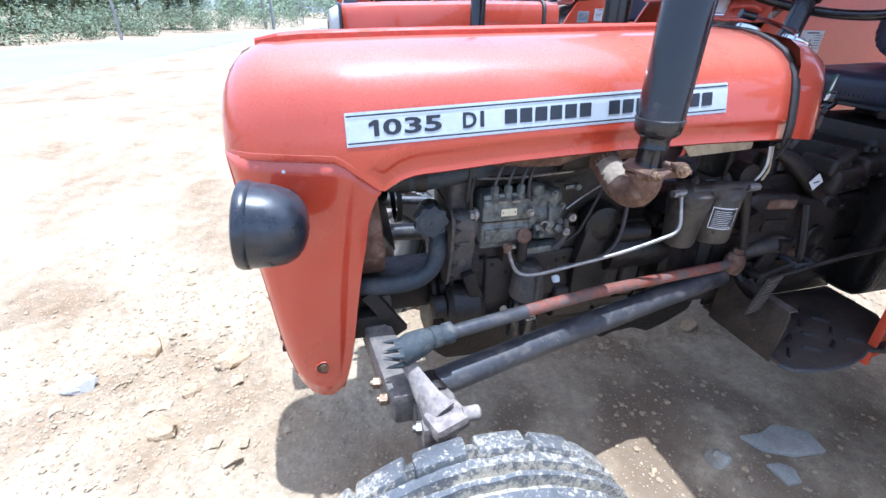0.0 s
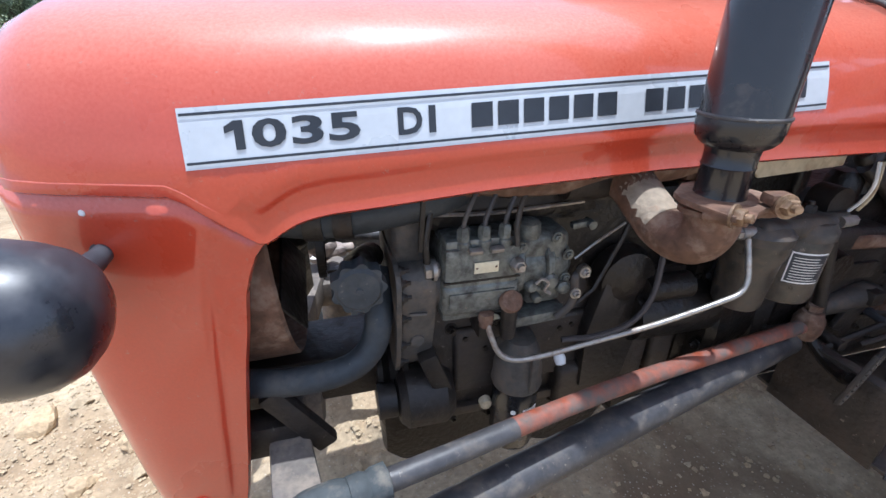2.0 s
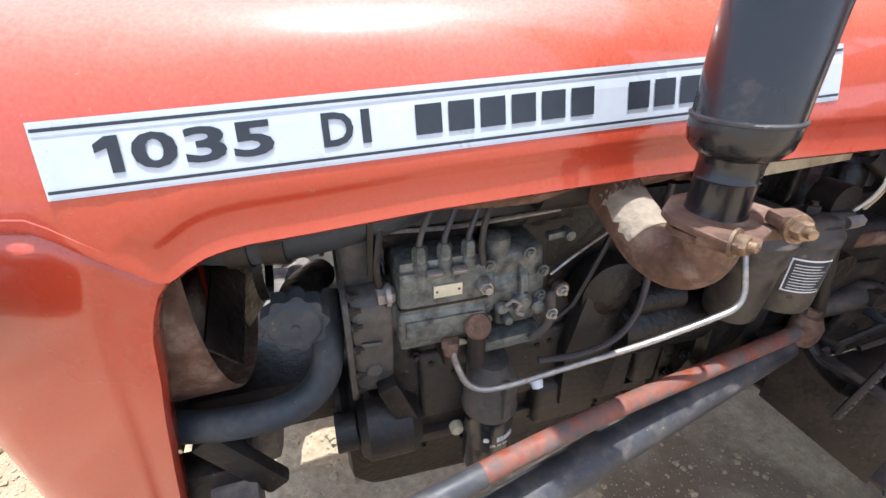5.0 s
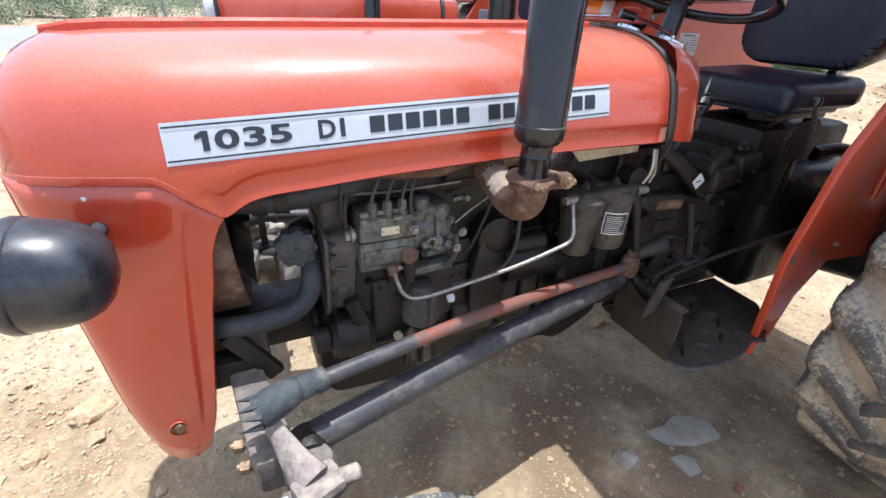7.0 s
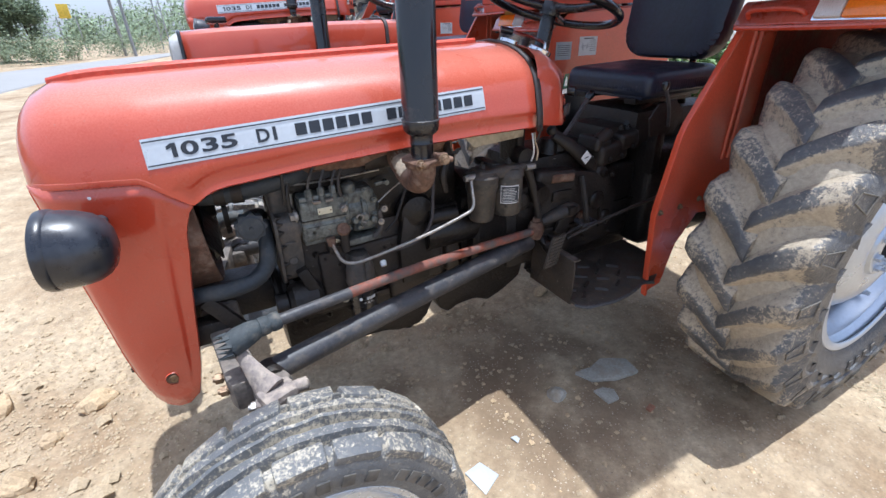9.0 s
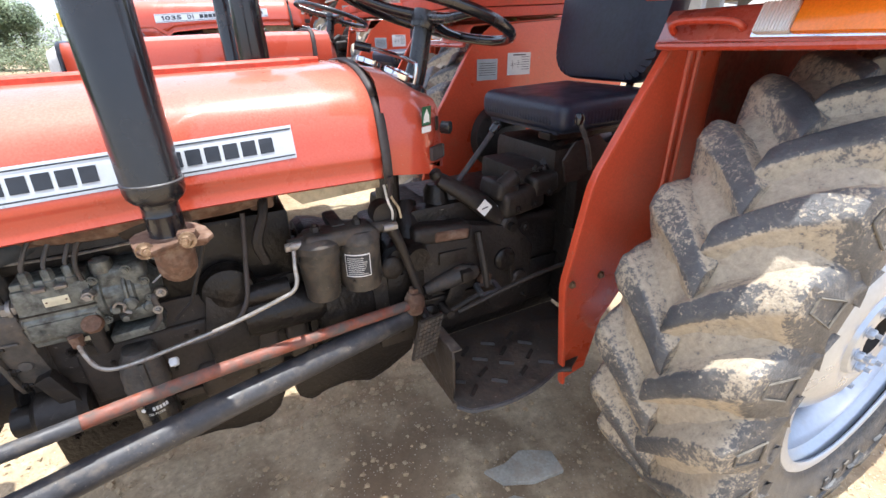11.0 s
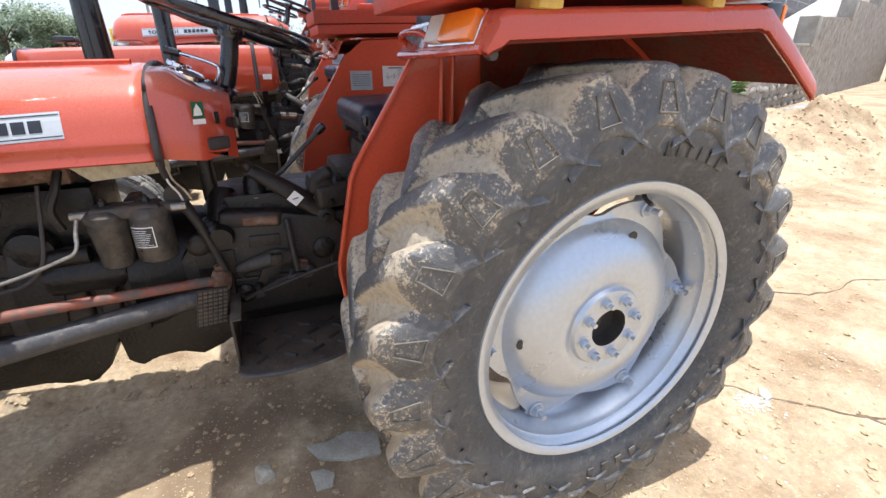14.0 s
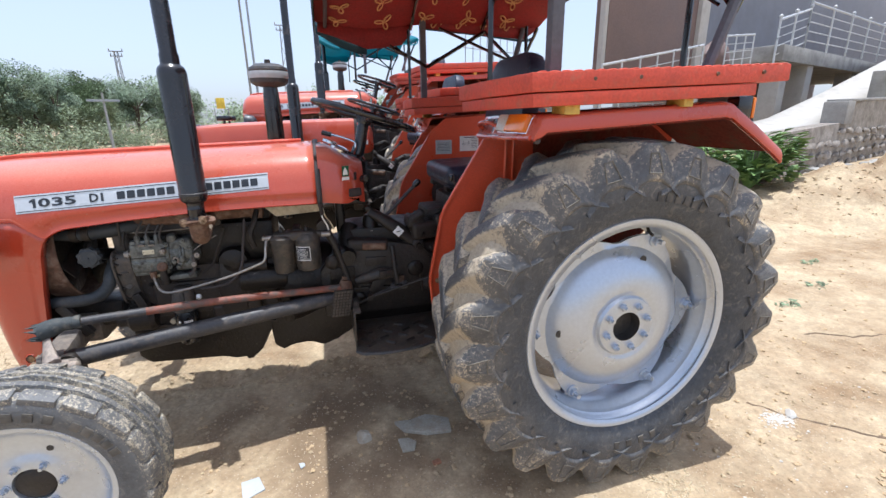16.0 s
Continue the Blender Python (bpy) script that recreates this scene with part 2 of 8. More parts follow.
    l.new(level.outputs[0], bp.inputs["Height"])
    l.new(bp.outputs[0], b.inputs["Normal"])
    return m


TYRE = mud_mat("muddy_tyre_rubber", (0.044, 0.050, 0.060), (0.43, 0.363, 0.266), 0.40)
FRONT_TYRE = mud_mat("mud_smeared_front_tyre", (0.062, 0.070, 0.082), (0.42, 0.375, 0.29), 0.45)
MARK_DUST = mat("dusty_moulded_edge", (0.15, 0.135, 0.11), 0.8, var=0.3, scale=20, bump=0.1)
# dirty red of the underside, also used to paint the wheel well's shade
RED_DIRT_SHADE = mat("dirty_shaded_red", (0.15, 0.030, 0.020), 0.9, var=0.35, scale=8, bump=0.3, spec=0.1, dirt=(0.10, 0.055, 0.035), dirt_amount=0.42, dirt_scale=12)
RUBBER_SIDE = mat("dusty_sidewall_rubber", (0.040, 0.040, 0.040), 0.7, var=0.4, scale=10, bump=0.25,
                  dirt=(0.21, 0.185, 0.15), dirt_amount=0.45, dirt_scale=12, dirt_sharp=0.2)
SILVER = mat("silver_wheel_paint", (0.50, 0.545, 0.61), 0.32, metal=0.68, var=0.08, scale=5, bump=0.03,
             dirt=(0.53, 0.51, 0.47), dirt_amount=0.20, dirt_scale=9, dirt_sharp=0.2)
HUB_DARK = mat("greasy_hub_bore", (0.03, 0.027, 0.025), 0.5, var=0.4, scale=40, bump=0.3)
VINYL = mat("dark_navy_seat_vinyl", (0.021, 0.027, 0.048), 0.42, var=0.3, scale=18, bump=0.2)
WHITE = mat("white_sticker", (0.78, 0.78, 0.77), 0.45, var=0.05, scale=20, bump=0.02)
DECAL_SILVER = mat("silver_decal_foil", (0.54, 0.575, 0.61), 0.35, metal=0.15, var=0.06, scale=10, bump=0.01)
INK = mat("dark_decal_ink", (0.022, 0.026, 0.034), 0.4, var=0.2, scale=30, bump=0.01)
PAPER = mat("printed_paper_white", (0.70, 0.70, 0.68), 0.6, var=0.06, scale=30, bump=0.02)
GREY_PLATE = mat("grey_printed_plate", (0.42, 0.46, 0.48), 0.4, var=0.1, scale=30, bump=0.02)
GREEN = mat("dark_green_sticker", (0.012, 0.10, 0.045), 0.4, var=0.1, scale=30, bump=0.0)
BRASS = mat("pale_name_plate", (0.62, 0.58, 0.44), 0.4, metal=0.3, var=0.15, scale=60, bump=0.05)
YELLOW = mat("yellow_painted_wood", (0.55, 0.40, 0.09), 0.6, var=0.25, scale=20, bump=0.2)
AMBER = mat("amber_lens", (0.80, 0.22, 0.012), 0.15, var=0.15, scale=15, fine=300, bump=0.1, coat=0.5)
CLEAR_LENS = mat("clear_ribbed_lens", (0.66, 0.66, 0.64), 0.12, var=0.1, scale=15, fine=300, bump=0.1, coat=0.6)
STRAP = mat("black_rubber_strap", (0.048, 0.039, 0.037), 0.6, var=0.3, scale=30, bump=0.2)
CREAM = mat("cream_fibre_board", (0.50, 0.43, 0.30), 0.8, var=0.2, scale=15, bump=0.2,
            dirt=(0.20, 0.13, 0.08), dirt_amount=0.38, dirt_scale=18)
FOOT_DUST = mat("dusty_black_plate", (0.034, 0.029, 0.025), 0.42, var=0.4, scale=14, bump=0.4, specks=0.6, dirt=(0.10, 0.072, 0.048), dirt_amount=0.42, dirt_scale=22, dirt_sharp=0.2)
CASE_DUST = mat("dusty_grey_brown_cover", (0.066, 0.059, 0.052), 0.55, var=0.4, scale=22, bump=0.4, dirt=(0.15, 0.115, 0.085), dirt_amount=0.42, dirt_scale=28, specks=0.5)
# darker copy of CASE_DUST with the shade between the parts put into its colour
CASE_GREY = mat("oily_shaded_grey_brown_casting", (0.035, 0.030, 0.026), 0.5, var=0.4, scale=22, bump=0.4, dirt=(0.10, 0.075, 0.055), dirt_amount=0.42, dirt_scale=28, specks=0.5)


# ---- building helpers ----
def lerp_table(table, x):
    xs, ys = zip(*table)
    return float(np.interp(x, xs, ys))


def mesh_object(name, data, material, parent=None, smooth=True):
    me = bpy.data.meshes.new(name)
    if isinstance(data, bmesh.types.BMesh):
        data.to_mesh(me)
        data.free()
    else:
        me.from_pydata(*data)
    me.update()
    mats = material if isinstance(material, (list, tuple)) else [material]
    for m in mats:
        me.materials.append(m)
    if smooth:
        me.polygons.foreach_set("use_smooth", [True] * len(me.polygons))
        me.set_sharp_from_angle(angle=radians(38))
    ob = new(name, me)
    if parent:
        ob.parent = parent
    return ob


def part(name, data, material, parent, label="", smooth=True):
    ob = mesh_object(name, data, material, parent, smooth)
    if label:
        tagged(ob, label)
    return ob


def thing(name, label, category, group="", at=(0, 0, 0)):
    ob = new(name)
    ob.location = at
    ob.empty_display_size = 0.1
    return tagged(ob, label, category, group)


def join(*bms):
    out = bmesh.new()
    for b in bms:
        me = bpy.data.meshes.new("tmp")
        b.to_mesh(me)
        b.free()
        out.from_mesh(me)
        bpy.data.meshes.remove(me)
    return out


def moved(bm, m):
    bmesh.ops.transform(bm, matrix=m, verts=bm.verts)
    return bm


def box(size, at=(0, 0, 0), bevel=0.004, turn=(0, 0, 0), segs=2):
    bm = bmesh.new()
    bmesh.ops.create_cube(bm, size=1)
    bmesh.ops.scale(bm, vec=size, verts=bm.verts)
    if bevel:
        bmesh.ops.bevel(bm, geom=bm.edges[:], offset=bevel, segments=segs, affect="EDGES", profile=0.6)
    return moved(bm, pose(*at, *turn))


def lathe(profile, segs=32, axis="z", at=(0, 0, 0), turn=(0, 0, 0), closed=False):
    """A turned shape from (radius, height) pairs, round the given axis."""
    bm = bmesh.new()
    rings = []
    for r, h in profile:
        if r < 1e-6:
            rings.append([bm.verts.new((0, 0, h))])
        else:
            rings.append([bm.verts.new((r * math.cos(2 * math.pi * k / segs), r * math.sin(2 * math.pi * k / segs), h)) for k in range(segs)])
    pairs = list(zip(rings, rings[1:])) + ([(rings[-1], rings[0])] if closed else [])
    for a, b in pairs:
        for k in range(segs):
            k2 = (k + 1) % segs
            if len(a) == 1 and len(b) == 1:
                continue
            if len(a) == 1:
                bm.faces.new((a[0], b[k2], b[k]))
            elif len(b) == 1:
                bm.faces.new((a[k], a[k2], b[0]))
            else:
                bm.faces.new((a[k], a[k2], b[k2], b[k]))
    bmesh.ops.recalc_face_normals(bm, faces=bm.faces)
    base = {"z": Matrix.Identity(4), "y": pose(0, 0, 0, 90), "x": pose(0, 0, 0, 0, 90)}[axis]
    return moved(bm, pose(*at, *turn) @ base)


def smooth_path(points, steps=6):
    p = [Vector(q) for q in points]
    p = [2 * p[0] - p[1]] + p + [2 * p[-1] - p[-2]]
    out = []
    for i in range(1, len(p) - 2):
        for s in range(steps):
            t = s / steps
            a, b, c, d = p[i - 1:i + 3]
            out.append(0.5 * ((2 * b) + (c - a) * t + (2 * a - 5 * b + 4 * c - d) * t * t + (3 * b - a - 3 * c + d) * t ** 3))
    out.append(p[-2])
    return out


def tube(points, radius, segs=10, steps=6, smooth=True, caps=True, squash=1.0):
    """A round bar or hose along points; radius is one number or one for each point."""
    path = smooth_path(points, steps) if smooth and len(points) > 2 else [Vector(q) for q in points]
    if isinstance(radius, (int, float)):
        radii = [radius] * len(path)
    else:
        radii = [float(v) for v in np.interp(np.linspace(0, 1, len(path)), np.linspace(0, 1, len(radius)), radius)]
    bm = bmesh.new()
    rings = []
    side = None
    for i, p in enumerate(path):
        d = (path[min(i + 1, len(path) - 1)] - path[max(i - 1, 0)]).normalized()
        if side is None:
            side = d.orthogonal().normalized()
        side = (side - d * side.dot(d)).normalized()
        up = d.cross(side)
        rings.append([bm.verts.new(p + radii[i] * (side * math.cos(2 * math.pi * k / segs) + squash * up * math.sin(2 * math.pi * k / segs))) for k in range(segs)])
    for a, b in zip(rings, rings[1:]):
        for k in range(segs):
            bm.faces.new((a[k], a[(k + 1) % segs], b[(k + 1) % segs], b[k]))
    if caps:
        bm.faces.new(rings[0][::-1])
        bm.faces.new(rings[-1])
    bmesh.ops.recalc_face_normals(bm, faces=bm.faces)
    return bm


def slab(outline, depth, axis="y", bevel=0.0, at=(0, 0, 0)):
    """A plate: an outline of pairs, given a depth along the axis (y: pairs are x, z; z: pairs are x, y; x: pairs are y, z)."""
    bm = bmesh.new()
    lift = {"y": lambda a, b, d: (a, d, b), "z": lambda a, b, d: (a, b, d), "x": lambda a, b, d: (d, a, b)}[axis]
    low = [bm.verts.new(lift(a, b, 0)) for a, b in outline]
    high = [bm.verts.new(lift(a, b, depth)) for a, b in outline]
    bm.faces.new(low)
    bm.faces.new(high[::-1])
    n = len(outline)
    for k in range(n):
        bm.faces.new((low[k], high[k], high[(k + 1) % n], low[(k + 1) % n]))
    bmesh.ops.recalc_face_normals(bm, faces=bm.faces)
    if bevel:
        bmesh.ops.bevel(bm, geom=bm.edges[:], offset=bevel, segments=2, affect="EDGES", profile=0.6)
    return moved(bm, pose(*at))


def grid_data(rows, close=False):
    """Vertices and faces of a sheet from rows of points."""
    n = len(rows[0])
    verts = [tuple(p) for r in rows for p in r]
    faces = []
    for i in range(len(rows) - 1):
        for k in range(n if close else n - 1):
            k2 = (k + 1) % n
            faces.append((i * n + k, i * n + k2, (i + 1) * n + k2, (i + 1) * n + k))
    return verts, [], faces


def thicken(ob, depth, bevel=0.0):
    md = ob.modifiers.new("thickness", "SOLIDIFY")
    md.thickness, md.offset = depth, 0
    if bevel:
        bv = ob.modifiers.new("edge", "BEVEL")
        bv.width, bv.segments, bv.limit_method, bv.angle_limit = bevel, 2, "ANGLE", radians(50)
    return ob


def bolt(at, axis="y", r=0.009, h=0.008, stud=0.006):
    """A hexagon nut on a washer with the stud's end."""
    return join(lathe([(0, -0.001), (r * 1.45, -0.001), (r * 1.45, 0.0015), (0, 0.0015)], 14, "z"),
                lathe([(0, 0), (r, 0.001), (r, h * 0.85), (r * 0.86, h), (0, h)], 6, "z"),
                lathe([(0, h), (r * 0.5, h), (r * 0.5, h + stud), (0, h + stud)], 10, "z")), \
        pose(*at) @ {"y": pose(0, 0, 0, 90), "-x": pose(0, 0, 0, 0, -90), "x": pose(0, 0, 0, 0, 90), "z": Matrix.Identity(4)}[axis]


def bolt_part(name, at, axis, parent, material=None, r=0.009, h=0.008, stud=0.006):
    bm, m = bolt(at, axis, r, h, stud)
    return part(name, moved(bm, m), material or STEEL, parent)


def text_mesh(words, height, width):
    """Flat lettering of the built-in font, scaled to a width and height, its lower left corner at the origin."""
    cu = bpy.data.curves.new("lettering", "FONT")
    cu.body = words
    cu.resolution_u = 3
    cu.offset = 0.028
    ob = bpy.data.objects.new("lettering", cu)
    scene.collection.objects.link(ob)
    bpy.context.view_layer.update()
    me = bpy.data.meshes.new_from_object(ob.evaluated_get(bpy.context.evaluated_depsgraph_get()))
    bpy.data.objects.remove(ob)
    bpy.data.curves.remove(cu)
    co = np.empty(len(me.vertices) * 3)
    me.vertices.foreach_get("co", co)
    co = co.reshape(-1, 3)
    lo, hi = co.min(0), co.max(0)
    co = (co - lo) / np.maximum(hi - lo, 1e-6) * (width, height, 0)
    faces = [tuple(p.vertices) for p in me.polygons]
    bpy.data.meshes.remove(me)
    return co, faces


# ---- ground ----
def earth_mat():
    """Dry trodden earth: broad stains, crusty patches, grains and grit."""
    m = mat("pale_dry_sand", (0.47, 0.37, 0.240), 0.95, var=0.22, scale=2.6, fine=38, bump=0, dirt=(0.25, 0.165, 0.090), dirt_amount=0.46, dirt_scale=1.7, dirt_sharp=0.13)
    n, l = m.node_tree.nodes, m.node_tree.links
    b = n["Principled BSDF"]
    geo = n.new("ShaderNodeNewGeometry")
    base = b.inputs["Base Color"].links[0].from_socket
    heights = []
    for scale, detail, low, high, tone in ((14, 9, 0.34, 0.66, 0.16), (75, 6, 0.30, 0.70, 0.20)):
        q = n.new("ShaderNodeTexNoise")
        q.inputs["Scale"].default_value, q.inputs["Detail"].default_value, q.inputs["Roughness"].default_value = scale, detail, 0.68
        l.new(geo.outputs["Position"], q.inputs["Vector"])
        r = n.new("ShaderNodeMapRange")
        r.inputs[1].default_value, r.inputs[2].default_value, r.inputs[3].default_value, r.inputs[4].default_value = low, high, 1 - tone, 1 + tone * 0.75
        l.new(q.outputs[0], r.inputs[0])
        x = n.new("ShaderNodeMix")
        x.data_type, x.blend_type = "RGBA", "MULTIPLY"
        x.inputs[0].default_value = 1
        l.new(base, x.inputs[6])
        l.new(r.outputs[0], x.inputs[7])
        base = x.outputs[2]
        heights.append(q.outputs[0])
    # damp oily brown blotches that also put under-tractor shade into the ground colour
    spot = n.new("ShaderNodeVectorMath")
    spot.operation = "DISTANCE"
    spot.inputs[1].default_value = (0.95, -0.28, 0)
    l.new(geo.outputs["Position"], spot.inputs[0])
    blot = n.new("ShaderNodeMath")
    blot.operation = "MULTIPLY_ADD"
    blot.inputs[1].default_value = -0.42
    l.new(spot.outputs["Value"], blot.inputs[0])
    blot_noise = n.new("ShaderNodeTexNoise")
    blot_noise.inputs["Scale"].default_value, blot_noise.inputs["Detail"].default_value = 3.4, 6
    l.new(geo.outputs["Position"], blot_noise.inputs["Vector"])
    l.new(blot_noise.outputs[0], blot.inputs[2])
    wet_shade = n.new("ShaderNodeMapRange")
    wet_shade.inputs[1].default_value, wet_shade.inputs[2].default_value, wet_shade.inputs[4].default_value = 0.30, 0.44, 0.62
    l.new(blot.outputs[0], wet_shade.inputs[0])
    damp_shade = n.new("ShaderNodeMix")
    damp_shade.data_type = "RGBA"
    damp_shade.inputs[7].default_value = (0.185, 0.130, 0.080, 1)
    l.new(wet_shade.outputs[0], damp_shade.inputs[0])
    l.new(base, damp_shade.inputs[6])
    base = damp_shade.outputs[2]
    grit = n.new("ShaderNodeTexVoronoi")
    grit.inputs["Scale"].default_value = 85
    l.new(geo.outputs["Position"], grit.inputs["Vector"])
    near = n.new("ShaderNodeMapRange")
    near.inputs[1].default_value, near.inputs[2].default_value, near.inputs[3].default_value, near.inputs[4].default_value = 0.16, 0.24, 1.0, 0.0
    l.new(grit.outputs["Distance"], near.inputs[0])
    hue = n.new("ShaderNodeMix")
    hue.data_type, hue.blend_type = "RGBA", "MIX"
    l.new(near.outputs[0], hue.inputs[0])
    l.new(base, hue.inputs[6])
    pale = n.new("ShaderNodeMix")
    pale.data_type = "RGBA"
    pale.inputs[6].default_value, pale.inputs[7].default_value = (0.24, 0.175, 0.115, 1), (0.54, 0.46, 0.35, 1)
    one = n.new("ShaderNodeSeparateColor")
    l.new(grit.outputs["Color"], one.inputs[0])
    l.new(one.outputs[0], pale.inputs[0])
    l.new(pale.outputs[2], hue.inputs[7])
    l.new(hue.outputs[2], b.inputs["Base Color"])
    up = n.new("ShaderNodeMath")
    up.operation = "MULTIPLY_ADD"
    up.inputs[1].default_value = 0.35
    l.new(heights[1], up.inputs[0])
    l.new(heights[0], up.inputs[2])
    up2 = n.new("ShaderNodeMath")
    up2.operation = "MULTIPLY_ADD"
    up2.inputs[1].default_value = 0.10
    l.new(near.outputs[0], up2.inputs[0])
    l.new(up.outputs[0], up2.inputs[2])
    bp = n.new("ShaderNodeBump")
    bp.inputs["Strength"].default_value, bp.inputs["Distance"].default_value = 0.9, 0.0065
    l.new(up2.outputs[0], bp.inputs["Height"])
    l.new(bp.outputs[0], b.inputs["Normal"])
    return m


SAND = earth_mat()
ASPHALT = mat("dusty_sun_bleached_asphalt", (0.29, 0.285, 0.275), 0.9, var=0.15, scale=0.8, fine=50, bump=0.3)
STONE = mat("pale_broken_stone", (0.47, 0.345, 0.205), 0.9, var=0.3, scale=9, fine=120, bump=0.5)
STONE_GREY = mat("grey_slate_chip", (0.40, 0.38, 0.325), 0.75, var=0.25, scale=9, fine=120, bump=0.3, dirt=(0.34, 0.27, 0.19), dirt_amount=0.38, dirt_scale=12)
BRICK_BIT = mat("broken_brick_bit", (0.36, 0.17, 0.10), 0.9, var=0.25, scale=15, bump=0.5)


def rise(y):
    return 0.12 * min(max(0.0, y - 1.15), 2.6)


def crust(h, step):
    """Broken layers: flat treads with a steep crumbling edge between them."""
    q = h / step
    f = q - math.floor(q)
    k = min(1.0, max(0.0, (f - 0.62) / 0.34))
    return step * (math.floor(q) + k * k * (3 - 2 * k))


def ground_height(x, y):
    d = math.hypot(x - 0.8, y + 0.2)
    v = Vector((x, y, 0))
    rough = max(0, 1 - d / 9)
    churn = max(0, 1 - math.hypot((x + 0.75) / 1.15, (y - 0.45) / 1.3))
    z = 0.012 * noise.noise(v * 1.3)
    if rough > 0.4:
        layers = 0.030 * noise.noise(v * 2.3) + 0.012 * noise.noise(v * 7.1) + 0.005 * noise.noise(v * 19)
        z += crust(layers, 0.010) * (0.40 + 1.0 * min(1, 1.5 * churn)) + (0.005 * noise.noise(v * 5) + 0.003 * noise.noise(v * 14)) * rough
        z += churn * (0.022 * noise.noise(v * 4.2) + 0.016 * noise.noise(v * 11) + 0.010 * noise.noise(v * 25) + 0.006 * noise.noise(v * 60))
        # crumbling ridges pressed up beside old wheel tracks
        along = min(1, max(0, (x + 0.25) / 0.3)) * min(1, max(0, (2.4 - x) / 0.5))
        for y0, high, wide in ((0.155, 0.034, 0.022), (0.265, 0.040, 0.035), (0.62, 0.045, 0.09)):
            e = y - y0 - 0.045 * (0.8 - x) * (1 if y0 < 0.5 else 0) - 0.018 * noise.noise(Vector((x * 3.1, y0 * 9, 0)))
            z += along * high * math.exp(-(e / wide) ** 2) * max(0, 0.55 + 0.9 * noise.noise(v * 8 + Vector((0, 0, y0))) + 0.5 * noise.noise(v * 27))
    heap = math.hypot((x - 8.3) / 2.3, (y - 2.2) / 1.15)
    z += max(0, 1 - heap) ** 0.9 * (0.52 + 0.22 * noise.noise(v * 1.7) + 0.15 * noise.noise(v * 4.3) + 0.07 * noise.noise(v * 11))
    return z + rise(y) - 0.006


ax = sorted({round(v, 4) for v in list(np.arange(-2.2, -1.4, 0.02)) + list(np.arange(-1.4, 2.4, 0.011)) + list(np.arange(2.4, 3.4, 0.02)) + list(np.arange(-5, -2.2, 0.1)) + list(np.arange(3.4, 10.5, 0.06)) + list(np.arange(-14, -5, 0.5)) + list(np.arange(10.5, 20, 0.5)) + [-1500, -400, -120, -60, -40, -30, -24, -20, -16, 22, 25, 30, 40, 60, 120, 400, 1500]})
ay = sorted({round(v, 4) for v in list(np.arange(-1.5, -0.7, 0.02)) + list(np.arange(-0.7, 1.3, 0.011)) + list(np.arange(1.3, 1.7, 0.02)) + list(np.arange(1.7, 4, 0.06)) + list(np.arange(4, 6, 0.1)) + list(np.arange(-3, -1.5, 0.1)) + list(np.arange(6, 20, 0.5)) + list(np.arange(-10, -3, 0.5)) + [-1500, -400, -120, -60, -30, -16, 22, 25, 30, 40, 60, 120, 400, 1500]})
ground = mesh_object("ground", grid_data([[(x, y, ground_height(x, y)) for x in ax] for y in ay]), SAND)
ground.data.set_sharp_from_angle(angle=math.pi)
tagged(ground, "pale dry sandy ground with pebbles", "ground", kind="structure")

near_edge = [(-9, -12), (-6, -4), (-4.3, 2), (-3.7, 6), (-3.2, 10), (-2.4, 16), (-1, 24), (4, 42), (20, 90)]
far_edge = [(-14, -9), (-11, 0), (-8.7, 7), (-7.0, 12), (-5.2, 18), (-3.4, 23), (0.5, 33), (9, 52), (28, 100)]
rows = []
for (a, b) in zip(smooth_path([(x, y, 0) for x, y in near_edge], 5), smooth_path([(x, y, 0) for x, y in far_edge], 5)):
    row = []
    for s in (0.0, 0.03, 0.08, 0.2, 0.35, 0.5, 0.65, 0.8, 0.95, 1.0):
        p = a.lerp(b, s)
        row.append((p.x, p.y, rise(p.y) + (-0.06 if s in (0.0, 1.0) else 0.016 + 0.02 * math.sin(math.pi * s))))
    rows.append(row)
road = mesh_object("road", grid_data(rows), ASPHALT)
tagged(road, "sun-bleached grey asphalt road with sandy edges", "road", kind="structure")


def rock_data(seed, size, flat=0.6, sub=2):
    bm = bmesh.new()
    bmesh.ops.create_icosphere(bm, subdivisions=sub, radius=1)
    for v in bm.verts:
        o = v.co.copy()
        k = 1 + 0.35 * noise.noise(o * 1.1 + Vector((seed * 7.3, 0, 0))) + 0.16 * noise.noise(o * 2.7 + Vector((0, seed * 3.1, 0)))
        for q in range(5):
            # broken flat faces
            c = Vector((math.cos(seed * 2.1 + q * 1.3), math.sin(seed * 1.7 + q * 2.2), 0.35 + 0.5 * math.sin(seed + q * 1.9))).normalized()
            k = min(k, 0.80 / max(0.05, o.dot(c)))
        v.co = Vector((o.x * size[0], o.y * size[1], o.z * size[2])) * k
        v.co.z = max(v.co.z, -size[2] * flat)
    return bm


def rock(name, x, y, size, seed, material, label, turn=0, sub=2, sink=0.35):
    ob = mesh_object(name, rock_data(seed, size, 0.6, sub), material, smooth=False)
    ob.matrix_world = pose(x, y, ground_height(x, y) + size[2] * sink, 0, 0, turn)
    return tagged(ob, label, "stone", "loose stones")


def chip(name, x, y, outline, h, material, label, turn=0, tilt=0):
    ob = mesh_object(name, slab(outline, h, "z", h * 0.25), material)
    ob.matrix_world = pose(x, y, ground_height(x, y) + 0.002, tilt, 0, turn)
    return tagged(ob, label, "stone", "loose stones")


